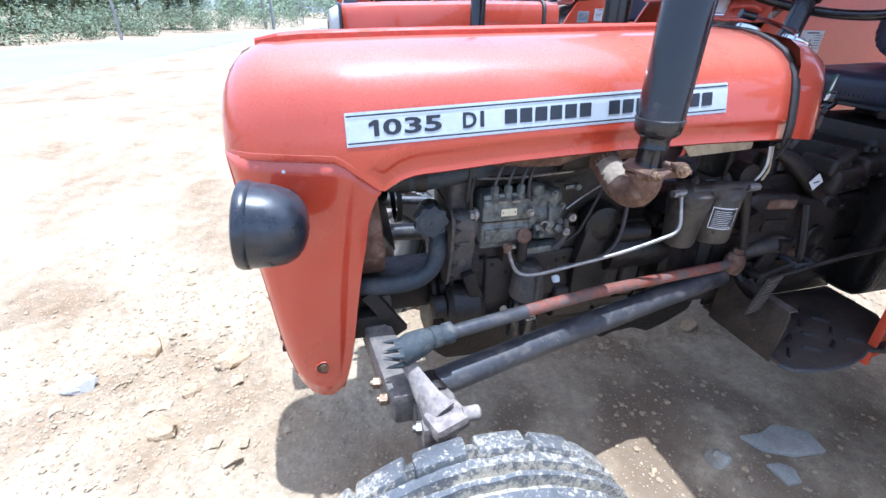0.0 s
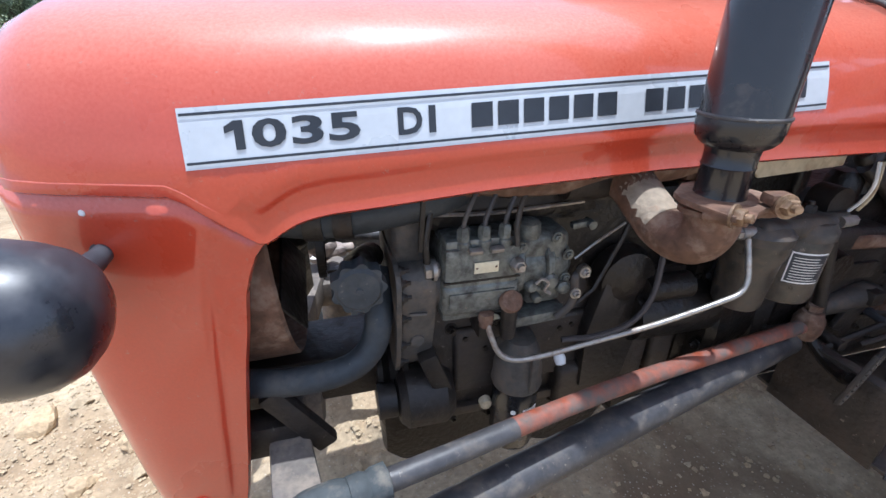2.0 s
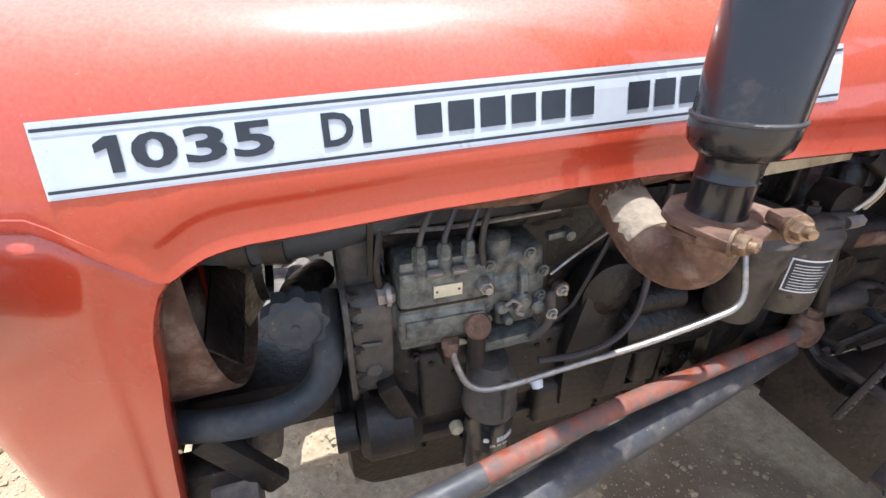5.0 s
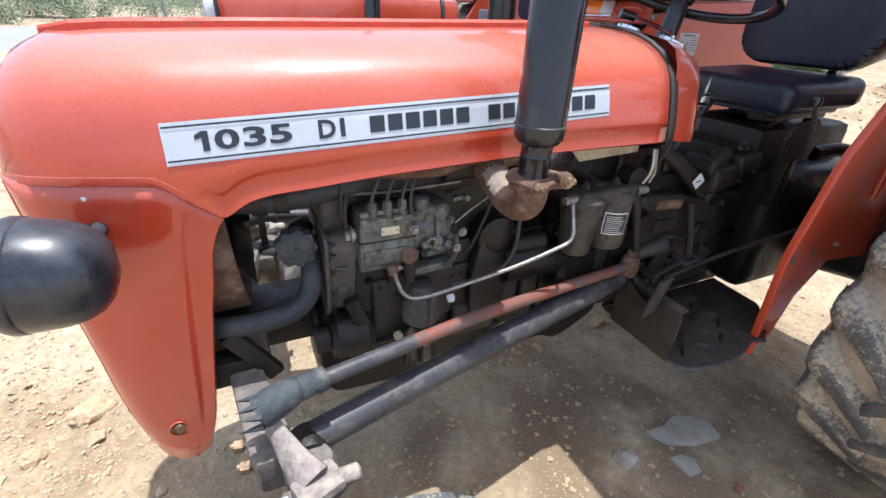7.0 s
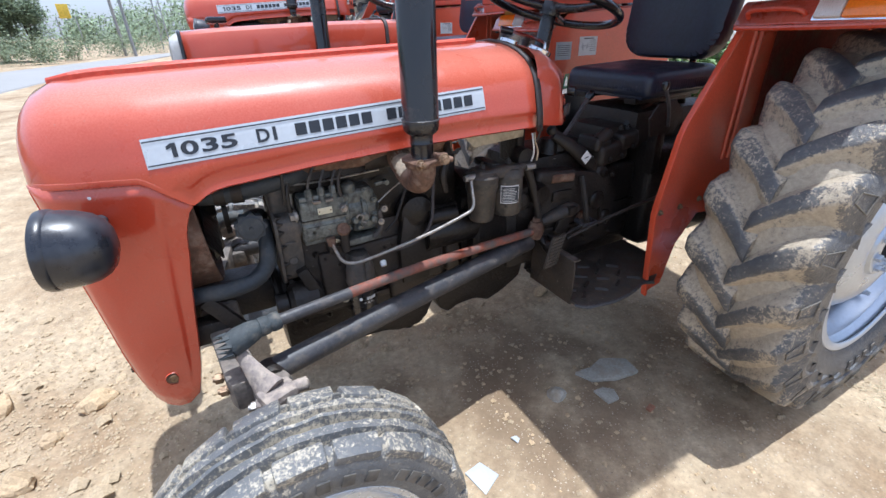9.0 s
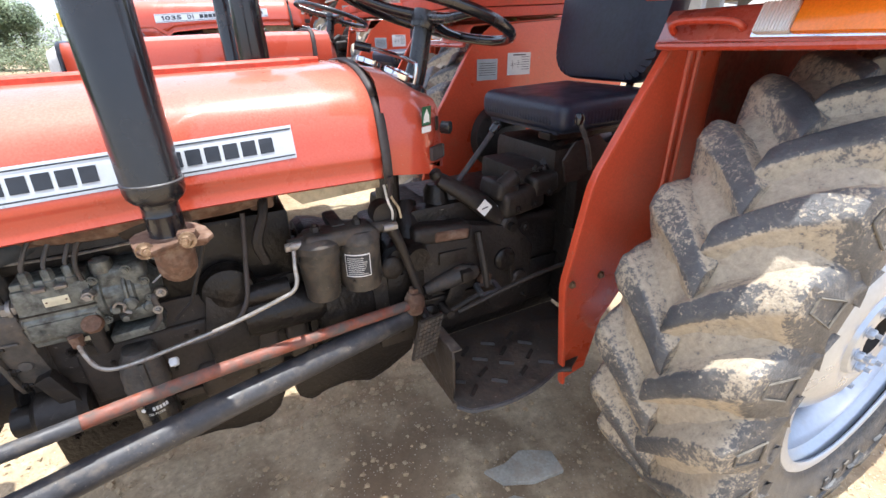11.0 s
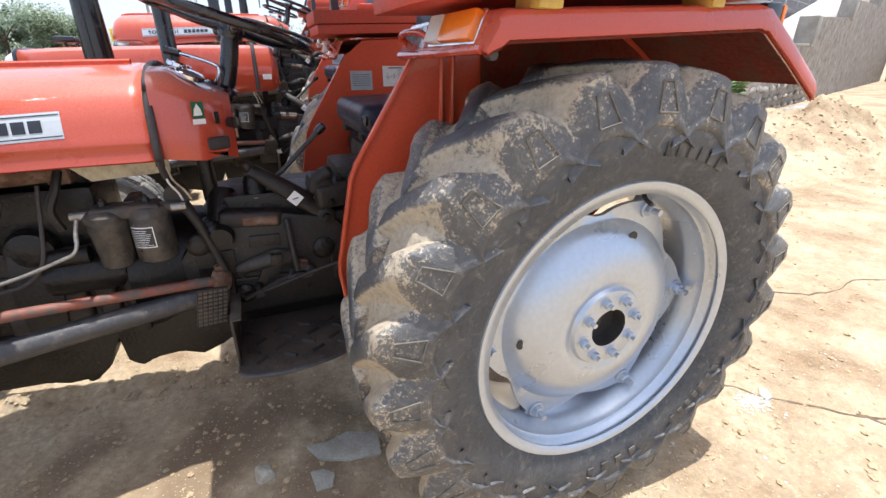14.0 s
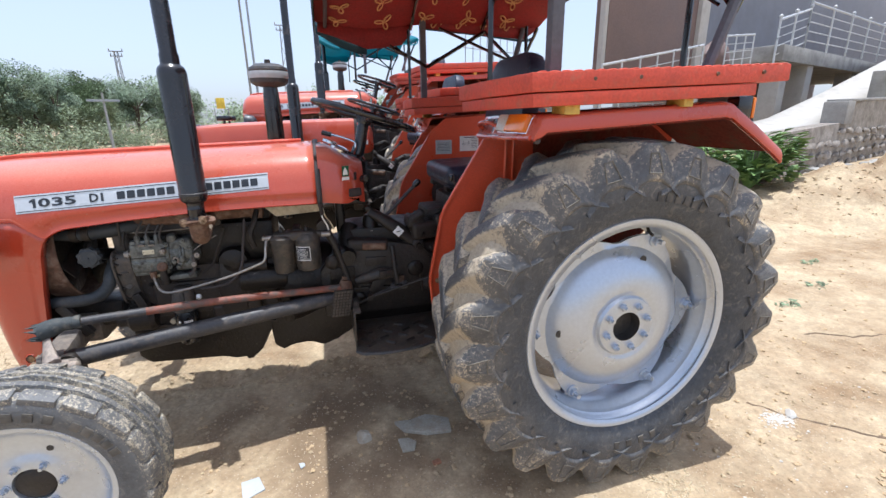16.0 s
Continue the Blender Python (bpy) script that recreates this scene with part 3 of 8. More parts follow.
# ---- the red tractor ----
def bon_top(x):
    return lerp_table([(-0.262, 1.00), (-0.258, 1.03), (-0.248, 1.062), (-0.232, 1.090), (-0.21, 1.113), (-0.172, 1.132), (-0.1, 1.139), (0.1, 1.147),
                       (0.834, 1.168), (0.90, 1.168)], x)


def bon_half(x):
    return lerp_table([(-0.262, 0.075), (-0.258, 0.100), (-0.248, 0.123), (-0.232, 0.142), (-0.21, 0.155), (-0.172, 0.168), (-0.10, 0.187),
                       (-0.036, 0.204), (0.2, 0.214), (0.73, 0.236), (0.90, 0.240)], x)


PROFILE = [(0.0, 0.0), (0.006, 0.30), (0.014, 0.48), (0.026, 0.64), (0.042, 0.78), (0.060, 0.875), (0.082, 0.945), (0.115, 1.0), (0.172, 1.062), (0.24, 1.09), (0.60, 1.1)]


def bon_side(x, z):
    return -bon_half(x) * lerp_table(PROFILE, bon_top(x) - z)


def bon_low(x):
    return lerp_table([(-0.262, 0.948), (-0.06, 0.947), (-0.045, 0.940), (-0.01, 0.914), (0.018, 0.892), (0.024, 0.890), (0.034, 0.8955), (0.044, 0.9025), (0.058, 0.9105), (0.076, 0.9165), (0.10, 0.9205), (0.14, 0.9235),
                       (0.27, 0.936), (0.5, 0.950), (0.7, 0.956), (0.9, 0.958)], x)


def sheet_text(words, x0, x1, z_frac, h_frac, parent, name, lift=0.0022, on=None):
    """Lettering laid on the bonnet's side along the decal."""
    co, faces = text_mesh(words, 1, 1)
    verts = [decal_point(x0 + (x1 - x0) * c[0], z_frac + h_frac * c[1], lift) for c in co]
    return part(name, (verts, [], faces), INK, parent, smooth=False)


def decal_point(x, v, lift):
    """A point on the decal: x along it, v from its lower (0) to its upper edge (1)."""
    s = (x + 0.036) / 0.766
    z = (0.973 + 0.044 * s) * (1 - v) + (1.030 + 0.043 * s) * v
    return (x, bon_side(x, z) - lift, z)


def decal_bar(x0, x1, v0, v1, parent, material, name, lift, label=""):
    n = max(2, int((x1 - x0) / 0.02) + 2)
    rows = [[decal_point(x, v, lift) for x in np.linspace(x0, x1, n)] for v in np.linspace(v0, v1, 4 if v1 - v0 > 0.3 else 2)]
    return part(name, grid_data(rows), material, parent, label, smooth=False)


def build_bonnet(t, brand_panel=True):
    xs = [-0.262, -0.258, -0.248, -0.232, -0.21, -0.19, -0.172, -0.14, -0.10, -0.08, -0.06, -0.045, -0.028, -0.01, 0.008, 0.018, 0.026, 0.034, 0.042, 0.05, 0.06, 0.07, 0.082, 0.10, 0.12, 0.15,
          0.2, 0.27, 0.35, 0.43, 0.5, 0.6, 0.7, 0.8, 0.86, 0.898]
    rows = []
    for x in xs:
        zt, zb, w = bon_top(x), bon_low(x), bon_half(x)
        half = [(w * f, zt - d) for d, f in PROFILE[:8]]
        z8, lip = half[-1][1], 0.030 if x > -0.01 else 0.0
        for u in (0.25, 0.5, 0.75, 1.0):
            z = z8 + (zb + lip + 0.012 - z8) * u
            half.append((-bon_side(x, z), z))
        sink = 0.0038 * min(1, max(0, (x + 0.01) / 0.03))
        for dz, k in ((0.008, 0.25), (0.004, 0.75), (0.0, 1.0), (-0.012, 1.0), (-0.021, 0.9), (-0.027, 0.75)):
            z = zb + lip + dz if lip else zb + max(0.0, 0.0024 * (dz + 0.027) / 0.007)
            half.append((-bon_side(x, z) - sink * k, z))
        last = (-bon_side(x, zb) - 0.6 * sink, zb)
        half += [last, (last[0] - 0.004, zb - 0.003), (last[0] - 0.014, zb - 0.0035)]
        rows.append([(x, -y, z) for y, z in half[::-1]] + [(x, y, z) for y, z in half[1:]])
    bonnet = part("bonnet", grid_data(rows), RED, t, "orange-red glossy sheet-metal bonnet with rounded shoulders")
    thicken(bonnet, 0.0025)
    # raised hinge strip along the middle
    strip = []
    for x in np.linspace(-0.185, 0.845, 24):
        z, e = bon_top(x), 0.036 * min(1, (x + 0.19) / 0.03, (0.85 - x) / 0.02)
        strip.append([(x, -e, z - 0.004), (x, -e, z + 0.007), (x, -e + 0.004, z + 0.011), (x, e - 0.004, z + 0.011), (x, e, z + 0.007), (x, e, z - 0.004)])
    part("hinge_strip", grid_data(strip), RED_WOOD, bonnet, smooth=False)
    if brand_panel:
        decal = decal_bar(-0.036, 0.730, 0, 1, bonnet, DECAL_SILVER, "decal", 0.0022, "long silver decal with dark lettering between two dark lines")
        for v in (0.085, 0.875):
            decal_bar(-0.034, 0.728, v, v + 0.045, bonnet, INK, "decal_line", 0.0034)
        one = [decal_point(x, v, 0.0034) for x, v in ((0.013, 0.27), (0.022, 0.27), (0.022, 0.75), (0.013, 0.75), (0.004, 0.66), (0.004, 0.55), (0.013, 0.60))]
        part("model_number", (one, [], [(0, 1, 2, 3, 6), (3, 4, 5, 6)]), INK, bonnet, smooth=False)
        for word, a, b in (("0", 0.029, 0.062), ("3", 0.067, 0.098), ("5", 0.103, 0.135)):
            sheet_text(word, a, b, 0.27, 0.48, bonnet, "model_number", 0.0034)
        sheet_text("D", 0.174, 0.200, 0.27, 0.48, bonnet, "model_letter", 0.0034)
        decal_bar(0.207, 0.2145, 0.27, 0.75, bonnet, INK, "model_letter", 0.0034)
        for x0, x1, n in ((0.254, 0.434, 6), (0.465, 0.700, 8)):
            step = (x1 - x0) / n
            for k in range(n):
                decal_bar(x0 + k * step, x0 + k * step + step * 0.80, 0.29, 0.73, bonnet, INK, "brand_bar", 0.0034)
    return bonnet


NOSE_FRONT = [(0.34, -0.178), (0.37, -0.186), (0.45, -0.205), (0.53, -0.216), (0.69, -0.230), (0.85, -0.243), (0.95, -0.252)]
NOSE_REAR = [(0.36, -0.100), (0.40, -0.084), (0.46, -0.066), (0.53, -0.053), (0.60, -0.042), (0.69, -0.027), (0.75, -0.015), (0.79, -0.010), (0.815, -0.005), (0.842, 0.004), (0.86, 0.0105), (0.87, 0.0150), (0.882, 0.0225), (0.90, 0.030)]


def nose_half(x, z):
    shift = lerp_table(NOSE_FRONT, z) + 0.252
    flush = -bon_side(x, 0.945) - 0.0035
    low = lerp_table([(-0.252, 0.118), (-0.246, 0.132), (-0.232, 0.147), (-0.20, 0.160), (-0.15, 0.172), (-0.10, 0.185), (-0.036, 0.203), (0.03, 0.210)], x - shift) + 0.022 * max(0, 0.93 - z) / 0.5
    k = min(1.0, max(0.0, (z - 0.62) / 0.27))
    return low + (max(low, flush) - low) * k * k * (3 - 2 * k)


def build_nose(t):
    nose = None
    rows = []
    for lam in np.linspace(0, 1, 18):
        zn = 0.93 - lam * 0.55
        xr, xf = lerp_table(NOSE_REAR, 0.8875 - lam * 0.4975), lerp_table(NOSE_FRONT, zn)
        row = []
        for s in [0, 0.03, 0.07, 0.10, 0.13, 0.155, 0.18, 0.21, 0.27, 0.4, 0.52, 0.64, 0.76, 0.86, 0.93, 0.97, 1.0]:
            x = xr + (xf - xr) * s
            z_top = lerp_table([(-0.26, 0.951), (-0.06, 0.950), (-0.045, 0.943), (-0.01, 0.917), (0.022, 0.893), (0.030, 0.892)], x)
            z_bot = lerp_table([(-0.19, 0.395), (-0.165, 0.372), (-0.14, 0.362), (-0.115, 0.367), (-0.084, 0.398)], x)
            z = z_top + (z_bot - z_top) * lam
            sink = 0.0036 * lerp_table([(0.0, 0.75), (0.07, 1.0), (0.13, 1.0), (0.18, 0.0)], s) * min(1, max(0, (z - 0.42) / 0.1))
            row.append((x, -nose_half(x, z) + sink, z))
        x, y, z = row[0]
        row = [(x + 0.001, y + 0.028, z), (x + 0.002, y + 0.006, z)] + row
        x, y, z = row[-1]
        row += [(x - 0.006, y + 0.012, z), (x - 0.005, y + 0.024, z)]
        rows.append(row)
    nose = part("nose_panel", grid_data(rows), RED, t, "orange-red nose side panel tapering downwards")
    thicken(nose, 0.003)
    far = part("nose_panel", grid_data([[(x, -y, z) for x, y, z in r] for r in rows]), RED, t)
    thicken(far, 0.003)
    # bolt in a recessed washer near the tip, and a small rivet by the seam
    part("recess_ring", lathe([(0.010, 0), (0.016, 0.001), (0.018, 0.004), (0.017, 0.006)], 20, "y", (-0.130, -nose_half(-0.130, 0.455) + 0.001, 0.455)), RED_DUSTY, nose)
    part("panel_bolt", lathe([(0, 0), (0.011, 0.0), (0.010, 0.004), (0, 0.0055)], 14, "y", (-0.130, -nose_half(-0.130, 0.455) - 0.002, 0.455)), BOLT_RUST, nose)
    # brown disc that paints the shade inside the bolt's recess
    part("recess_floor", lathe([(0, 0), (0.0165, 0), (0.0165, 0.0015), (0, 0.0015)], 20, "y", (-0.130, -nose_half(-0.130, 0.455) - 0.0016, 0.455)), RUST, nose)
    part("rivet", lathe([(0, 0), (0.004, 0.0), (0.003, 0.002), (0, 0.003)], 8, "y", (-0.151, -nose_half(-0.151, 0.926) - 0.001, 0.926)), WHITE, nose)
    for s, owner in ((-1, nose), (1, far)):
        pts = [(lerp_table(NOSE_FRONT, z) - 0.003, s * (nose_half(lerp_table(NOSE_FRONT, z), z) - 0.006), z) for z in np.linspace(0.94, 0.40, 9)]
        part("edge_bead", tube(pts, 0.003, 6, 3), RED, owner)
    grille = part("grille", slab([(-0.10, 0.42), (0.10, 0.42), (0.118, 0.95), (-0.118, 0.95)], 0.006, "x", 0, (-0.215, 0, 0)), GREASE, t, "dark slatted front grille")
    for k in range(14):
        part("slat", box((0.012, 0.20, 0.012), (-0.222, 0, 0.45 + k * 0.036), 0.002), GREASE, grille)


def build_headlamp(t, side):
    y, x0 = side * 0.280, -0.205
    m = (0, 6, 3 * side)
    lamp = part("headlamp", lathe([(r * 0.96, h * 0.86) for r, h in ((0, 0.108), (0.020, 0.106), (0.040, 0.099), (0.055, 0.087), (0.066, 0.068), (0.072, 0.044), (0.0745, 0.018), (0.075, 0.006), (0.075, 0.002))], 40, "x", (x0, y, 0.868), m), LAMP_BLACK, t,
                "round black plastic headlamp shell")
    part("rim_ring", lathe([(0.0720, 0.003), (0.0743, 0.0), (0.0747, -0.010), (0.0720, -0.017), (0.066, -0.020), (0.064, -0.016)], 40, "x", (x0, y, 0.868), m), LAMP_BLACK, lamp)
    part("lens", lathe([(0, -0.028), (0.03, -0.026), (0.052, -0.021), (0.067, -0.014)], 32, "x", (x0, y, 0.868), m), CLEAR_LENS, lamp)
    part("bracket", tube([(-0.145, side * 0.165, 0.880), (-0.145, side * 0.195, 0.880), (-0.150, side * 0.235, 0.878)], [0.011, 0.011, 0.015], 14), LAMP_BLACK, lamp)
    part("bracket_base", lathe([(0, 0), (0.015, 0), (0.015, 0.006), (0.012, 0.010), (0, 0.010)], 18, "y", (-0.145, side * 0.178 + 0.004, 0.880)), LAMP_BLACK, lamp)


def build_exhaust(t):
    ax, ay = 0.508, -0.325
    muf = part("muffler", lathe([(0.0, 0.990), (0.0258, 0.990), (0.0270, 0.996), (0.034, 1.000), (0.0395, 1.007), (0.0412, 1.016), (0.0415, 1.026), (0.0405, 1.029), (0.0405, 1.385), (0.039, 1.397),
                                 (0.034, 1.407), (0.028, 1.411), (0.0265, 1.415), (0.0265, 1.44), (0.024, 1.445), (0.024, 2.02), (0.021, 2.02), (0.021, 1.60)], 36, "z", (ax, ay, 0)), BLACK, t,
               "tall black exhaust silencer with a narrower pipe above")
    part("weld_seam", lathe([(0.0405, 1.0255), (0.0426, 1.027), (0.0428, 1.029), (0.0405, 1.0305)], 36, "z", (ax, ay, 0)), TUBE_GREY, muf)
    part("neck", lathe([(0.0275, 0.942), (0.0258, 0.948), (0.0258, 0.975), (0.0268, 0.977), (0.0258, 0.979), (0.0258, 0.994)], 28, "z", (ax, ay, 0)), BLACK, muf)
    bend = [(0.502, -0.150, 0.922), (0.502, -0.190, 0.915), (0.500, -0.232, 0.897), (0.501, -0.270, 0.880), (0.505, -0.305, 0.880), (ax, ay, 0.900), (ax, ay, 0.936)]
    pipe = part("exhaust_elbow", tube(bend, [0.034, 0.031, 0.0295, 0.029, 0.029, 0.029, 0.030], 20, 7), RUST, t, "rusty cast exhaust elbow")
    path = smooth_path(bend, 7)[9:21]
    rows = []
    for k, p in enumerate(path):
        d = (path[min(k + 1, len(path) - 1)] - path[max(k - 1, 0)]).normalized()
        u = Vector((1, 0, 0)) - d * d.x
        v = d.cross(u).normalized()
        v = v if v.z > 0 else -v
        ragged = 0.25 * noise.noise(Vector((k * 0.8, 0, 4)))
        rows.append([p + 0.0302 * (u.normalized() * math.cos(a) + v * math.sin(a)) for a in np.linspace(0.30 + ragged, 2.9 + ragged, 12)])
    part("heat_patch", grid_data(rows), BLEACHED, pipe, "rough heat-bleached band")
    part("manifold_flange", join(box((0.085, 0.035, 0.075), (0.50, -0.155, 0.920), 0.012), tube([(0.50, -0.15, 0.92), (0.46, -0.155, 0.92), (0.42, -0.15, 0.92)], 0.036, 14)), GREASE_BROWN, pipe)
    plate = [(-0.052, 0.004), (-0.044, 0.020), (-0.012, 0.040), (0.018, 0.040), (0.040, 0.020), (0.052, -0.004), (0.058, -0.042), (0.048, -0.056), (0.032, -0.052), (0.012, -0.046), (-0.008, -0.052), (-0.026, -0.062), (-0.044, -0.052), (-0.050, -0.020)]
    part("clamp_flange", moved(slab(plate, 0.007, "z", 0.002), pose(ax, ay, 0.938, 2, 0, 6)), RUST, pipe)
    part("clamp_flange", moved(slab([(0.86 * a, 0.86 * b) for a, b in plate], 0.007, "z", 0.002), pose(ax, ay, 0.926, -3, 0, 8)), RUST, pipe)
    part("clamp_ear", box((0.026, 0.018, 0.012), (0.536, -0.368, 0.952), 0.004, (0, 0, -8)), RUST, pipe)
    for at, tilt in (((0.479, -0.375, 0.940), 20), ((0.536, -0.380, 0.947), -15)):
        bm, _ = bolt((0, 0, 0), "z", 0.0088, 0.010, 0.006)
        part("clamp_bolt", moved(bm, pose(*at) @ pose(0, 0, 0, 82, 0, tilt)), BOLT_RUST, pipe, "rust-edged hexagon clamp bolt")
        part("bolt_lug", lathe([(0, -0.026), (0.0095, -0.026), (0.010, -0.004), (0.009, 0.0), (0, 0)], 12, "z", at, (82, 0, tilt)), RUST, pipe)


def build_pump(t):
    """The injection pump with its pipes, and the timing case that it is bolted to."""
    pump = part("injection_pump", box((0.112, 0.11, 0.105), (0.293, -0.132, 0.785), 0.010), PUMP, t, "grey cast injection pump with three outlets")
    part("pump_head", box((0.106, 0.10, 0.024), (0.293, -0.130, 0.836), 0.006), PUMP, pump)
    part("pump_base", box((0.112, 0.10, 0.018), (0.293, -0.13, 0.728), 0.006), PUMP, pump)
    part("cam_box", join(box((0.116, 0.108, 0.052), (0.293, -0.136, 0.757), 0.012, segs=3), box((0.100, 0.006, 0.026), (0.293, -0.190, 0.758), 0.0025)), PUMP, pump)
    gov = part("governor", join(box((0.084, 0.090, 0.060), (0.392, -0.132, 0.815), 0.020, segs=4), lathe([(0, 0), (0.047, 0), (0.050, 0.004), (0.050, 0.012), (0.046, 0.015), (0.046, 0.050), (0.049, 0.053), (0.049, 0.060), (0.044, 0.064), (0.040, 0.086), (0.024, 0.100), (0, 0.102)], 30, "x", (0.346, -0.138, 0.785)),
                                box((0.060, 0.07, 0.034), (0.398, -0.142, 0.742), 0.012, segs=3)), PUMP, pump)
    part("governor_rib", lathe([(0.049, 0), (0.0535, 0.002), (0.0535, 0.006), (0.049, 0.008)], 30, "x", (0.392, -0.138, 0.785)), PUMP, gov)
    part("stop_arm", join(box((0.034, 0.012, 0.010), (0.462, -0.150, 0.842), 0.003, (0, -6, 0)), lathe([(0, 0), (0.007, 0), (0.007, 0.02), (0, 0.02)], 12, "y", (0.475, -0.142, 0.842))), PUMP, gov)
    for at, r in (((0.372, -0.184, 0.764), 0.010), ((0.398, -0.190, 0.772), 0.013), ((0.424, -0.186, 0.756), 0.011), ((0.382, -0.184, 0.742), 0.008)):
        part("side_boss", lathe([(0, 0), (r, 0.001), (r, 0.010), (r * 0.7, 0.014), (0, 0.015)], 14, "y", (at[0], at[1] + 0.008, at[2])), PUMP, gov)
    part("spring_hook", tube([(0.372, -0.196, 0.775), (0.380, -0.199, 0.783), (0.390, -0.200, 0.776), (0.386, -0.199, 0.764), (0.396, -0.199, 0.757)], 0.0025, 6), STEEL, gov)
    part("sump_plate", box((0.090, 0.08, 0.018), (0.392, -0.148, 0.705), 0.005, (0, -3, 0)), PUMP, pump)
    for x in (0.262, 0.300):
        part("side_plug", lathe([(0, 0), (0.010, 0), (0.009, 0.004), (0.005, 0.005), (0, 0.005)], 12, "y", (x, -0.188, 0.757)), RUST if x > 0.28 else PUMP, pump)
    part("seam_groove", box((0.113, 0.112, 0.003), (0.293, -0.132, 0.7875), 0.0), GREASE, pump)
    for k, x in enumerate((0.266, 0.296, 0.326)):
        part("outlet_union", join(lathe([(0.011, 0), (0.011, 0.018), (0.009, 0.020), (0.009, 0.026), (0.0, 0.026)], 12, "z", (x, -0.175, 0.826)),
                                  lathe([(0, 0.022), (0.0095, 0.022), (0.0095, 0.036), (0.006, 0.040), (0, 0.040)], 6, "z", (x, -0.175, 0.826))), PUMP, pump, "dull hexagon pipe union")
        part("injector_pipe", tube([(x, -0.175, 0.862), (x + 0.002, -0.175, 0.878), (x + 0.022, -0.165, 0.915), (x + 0.055, -0.150, 0.945), (x + 0.09, -0.14, 0.965)], 0.0036, 8), TUBE_GREY, pump)
    part("injector_pipe", tube([(0.342, -0.186, 0.835), (0.340, -0.183, 0.865), (0.352, -0.172, 0.90), (0.385, -0.155, 0.930), (0.43, -0.145, 0.955)], 0.0042, 8), CASE_GREY, pump)
    for x in (0.280, 0.311):
        part("clip", box((0.020, 0.010, 0.008), (x, -0.188, 0.834), 0.003, (20, 0, 0)), STEEL, pump)
    plate = part("name_plate", box((0.036, 0.002, 0.017), (0.297, -0.1885, 0.808), 0.0005), BRASS, pump, "small pale maker's plate")
    for dx in (-0.014, 0.014):
        part("plate_rivet", lathe([(0, 0), (0.002, 0), (0.0012, 0.001), (0, 0.001)], 8, "y", (0.297 + dx, -0.1893, 0.808)), RUST, plate)
    part("bleed_screw", join(lathe([(0, 0), (0.0115, 0), (0.0115, 0.010), (0.009, 0.014), (0, 0.014)], 6, "y", (0.343, -0.186, 0.808)),
                             lathe([(0, 0.014), (0.006, 0.014), (0.005, 0.020), (0, 0.020)], 10, "y", (0.343, -0.186, 0.808))), STEEL, pump)
    part("governor_cap", join(lathe([(0, 0), (0.018, 0), (0.019, 0.008), (0.017, 0.022), (0.012, 0.026), (0, 0.027)], 18, "z", (0.369, -0.160, 0.836))), PUMP, pump)
    part("end_nut", join(lathe([(0, 0), (0.0125, 0), (0.0125, 0.018), (0.010, 0.022), (0, 0.022)], 6, "x", (0.214, -0.165, 0.80)), lathe([(0.016, 0.010), (0.016, 0.016), (0, 0.016)], 14, "x", (0.214, -0.165, 0.80))), STEEL, pump)
    part("banjo_pipe", tube([(0.218, -0.165, 0.812), (0.216, -0.165, 0.84), (0.222, -0.16, 0.875), (0.228, -0.15, 0.90)], 0.005, 8), GREASE_BROWN, pump)
    prime = part("lift_pump", join(lathe([(0.011, -0.055), (0.012, -0.050), (0.012, 0.0), (0, 0.0)], 16, "z", (0.334, -0.196, 0.745)), box((0.05, 0.05, 0.05), (0.318, -0.158, 0.700), 0.012)), GREASE_BROWN, pump)
    part("priming_knob", lathe([(0, -0.006), (0.016, -0.006), (0.0175, -0.002), (0.0175, 0.004), (0.015, 0.008), (0.004, 0.009), (0, 0.007)], 22, "z", (0.334, -0.197, 0.752), (52, 0, 0)), RUST, prime, "round rust-brown priming knob")
    part("oval_tag", lathe([(0, 0), (0.011, 0), (0.011, 0.0015), (0, 0.0015)], 18, "y", (0.316, -0.1815, 0.712)), BRASS, pump)
    lever = part("throttle_lever", join(tube([(0.448, -0.190, 0.782), (0.436, -0.195, 0.776), (0.438, -0.197, 0.752), (0.432, -0.197, 0.728), (0.414, -0.194, 0.708)], 0.0062, 10, 5, squash=0.5), lathe([(0, 0), (0.011, 0), (0.011, 0.008), (0, 0.009)], 16, "y", (0.450, -0.188, 0.784))), CASE_GREY, pump, "bent dull throttle lever")
    for at in ((0.450, -0.196, 0.784), (0.437, -0.200, 0.752)):
        bolt_part("lever_nut", at, "y", lever, STEEL, 0.006, 0.006, 0.004)
    for x, z in ((0.352, 0.828), (0.352, 0.745), (0.406, 0.838), (0.428, 0.808), (0.428, 0.770)):
        bolt_part("governor_screw", (x, -0.180, z), "y", pump, PUMP, 0.006, 0.006, 0.002)
    part("control_cable", tube([(0.44, -0.18, 0.80), (0.475, -0.18, 0.825), (0.52, -0.175, 0.848)], 0.002, 6), STEEL, pump)
    part("linkage_rod", tube([(0.455, -0.17, 0.705), (0.49, -0.17, 0.735), (0.525, -0.168, 0.815), (0.545, -0.165, 0.87)], 0.004, 6, smooth=False), GREASE_BROWN, pump)
    outline = [(-0.01, 0.612), (-0.112, 0.604), (-0.132, 0.612), (-0.146, 0.640), (-0.164, 0.700), (-0.175, 0.755), (-0.176, 0.780), (-0.168, 0.797), (-0.150, 0.806), (-0.01, 0.812)]
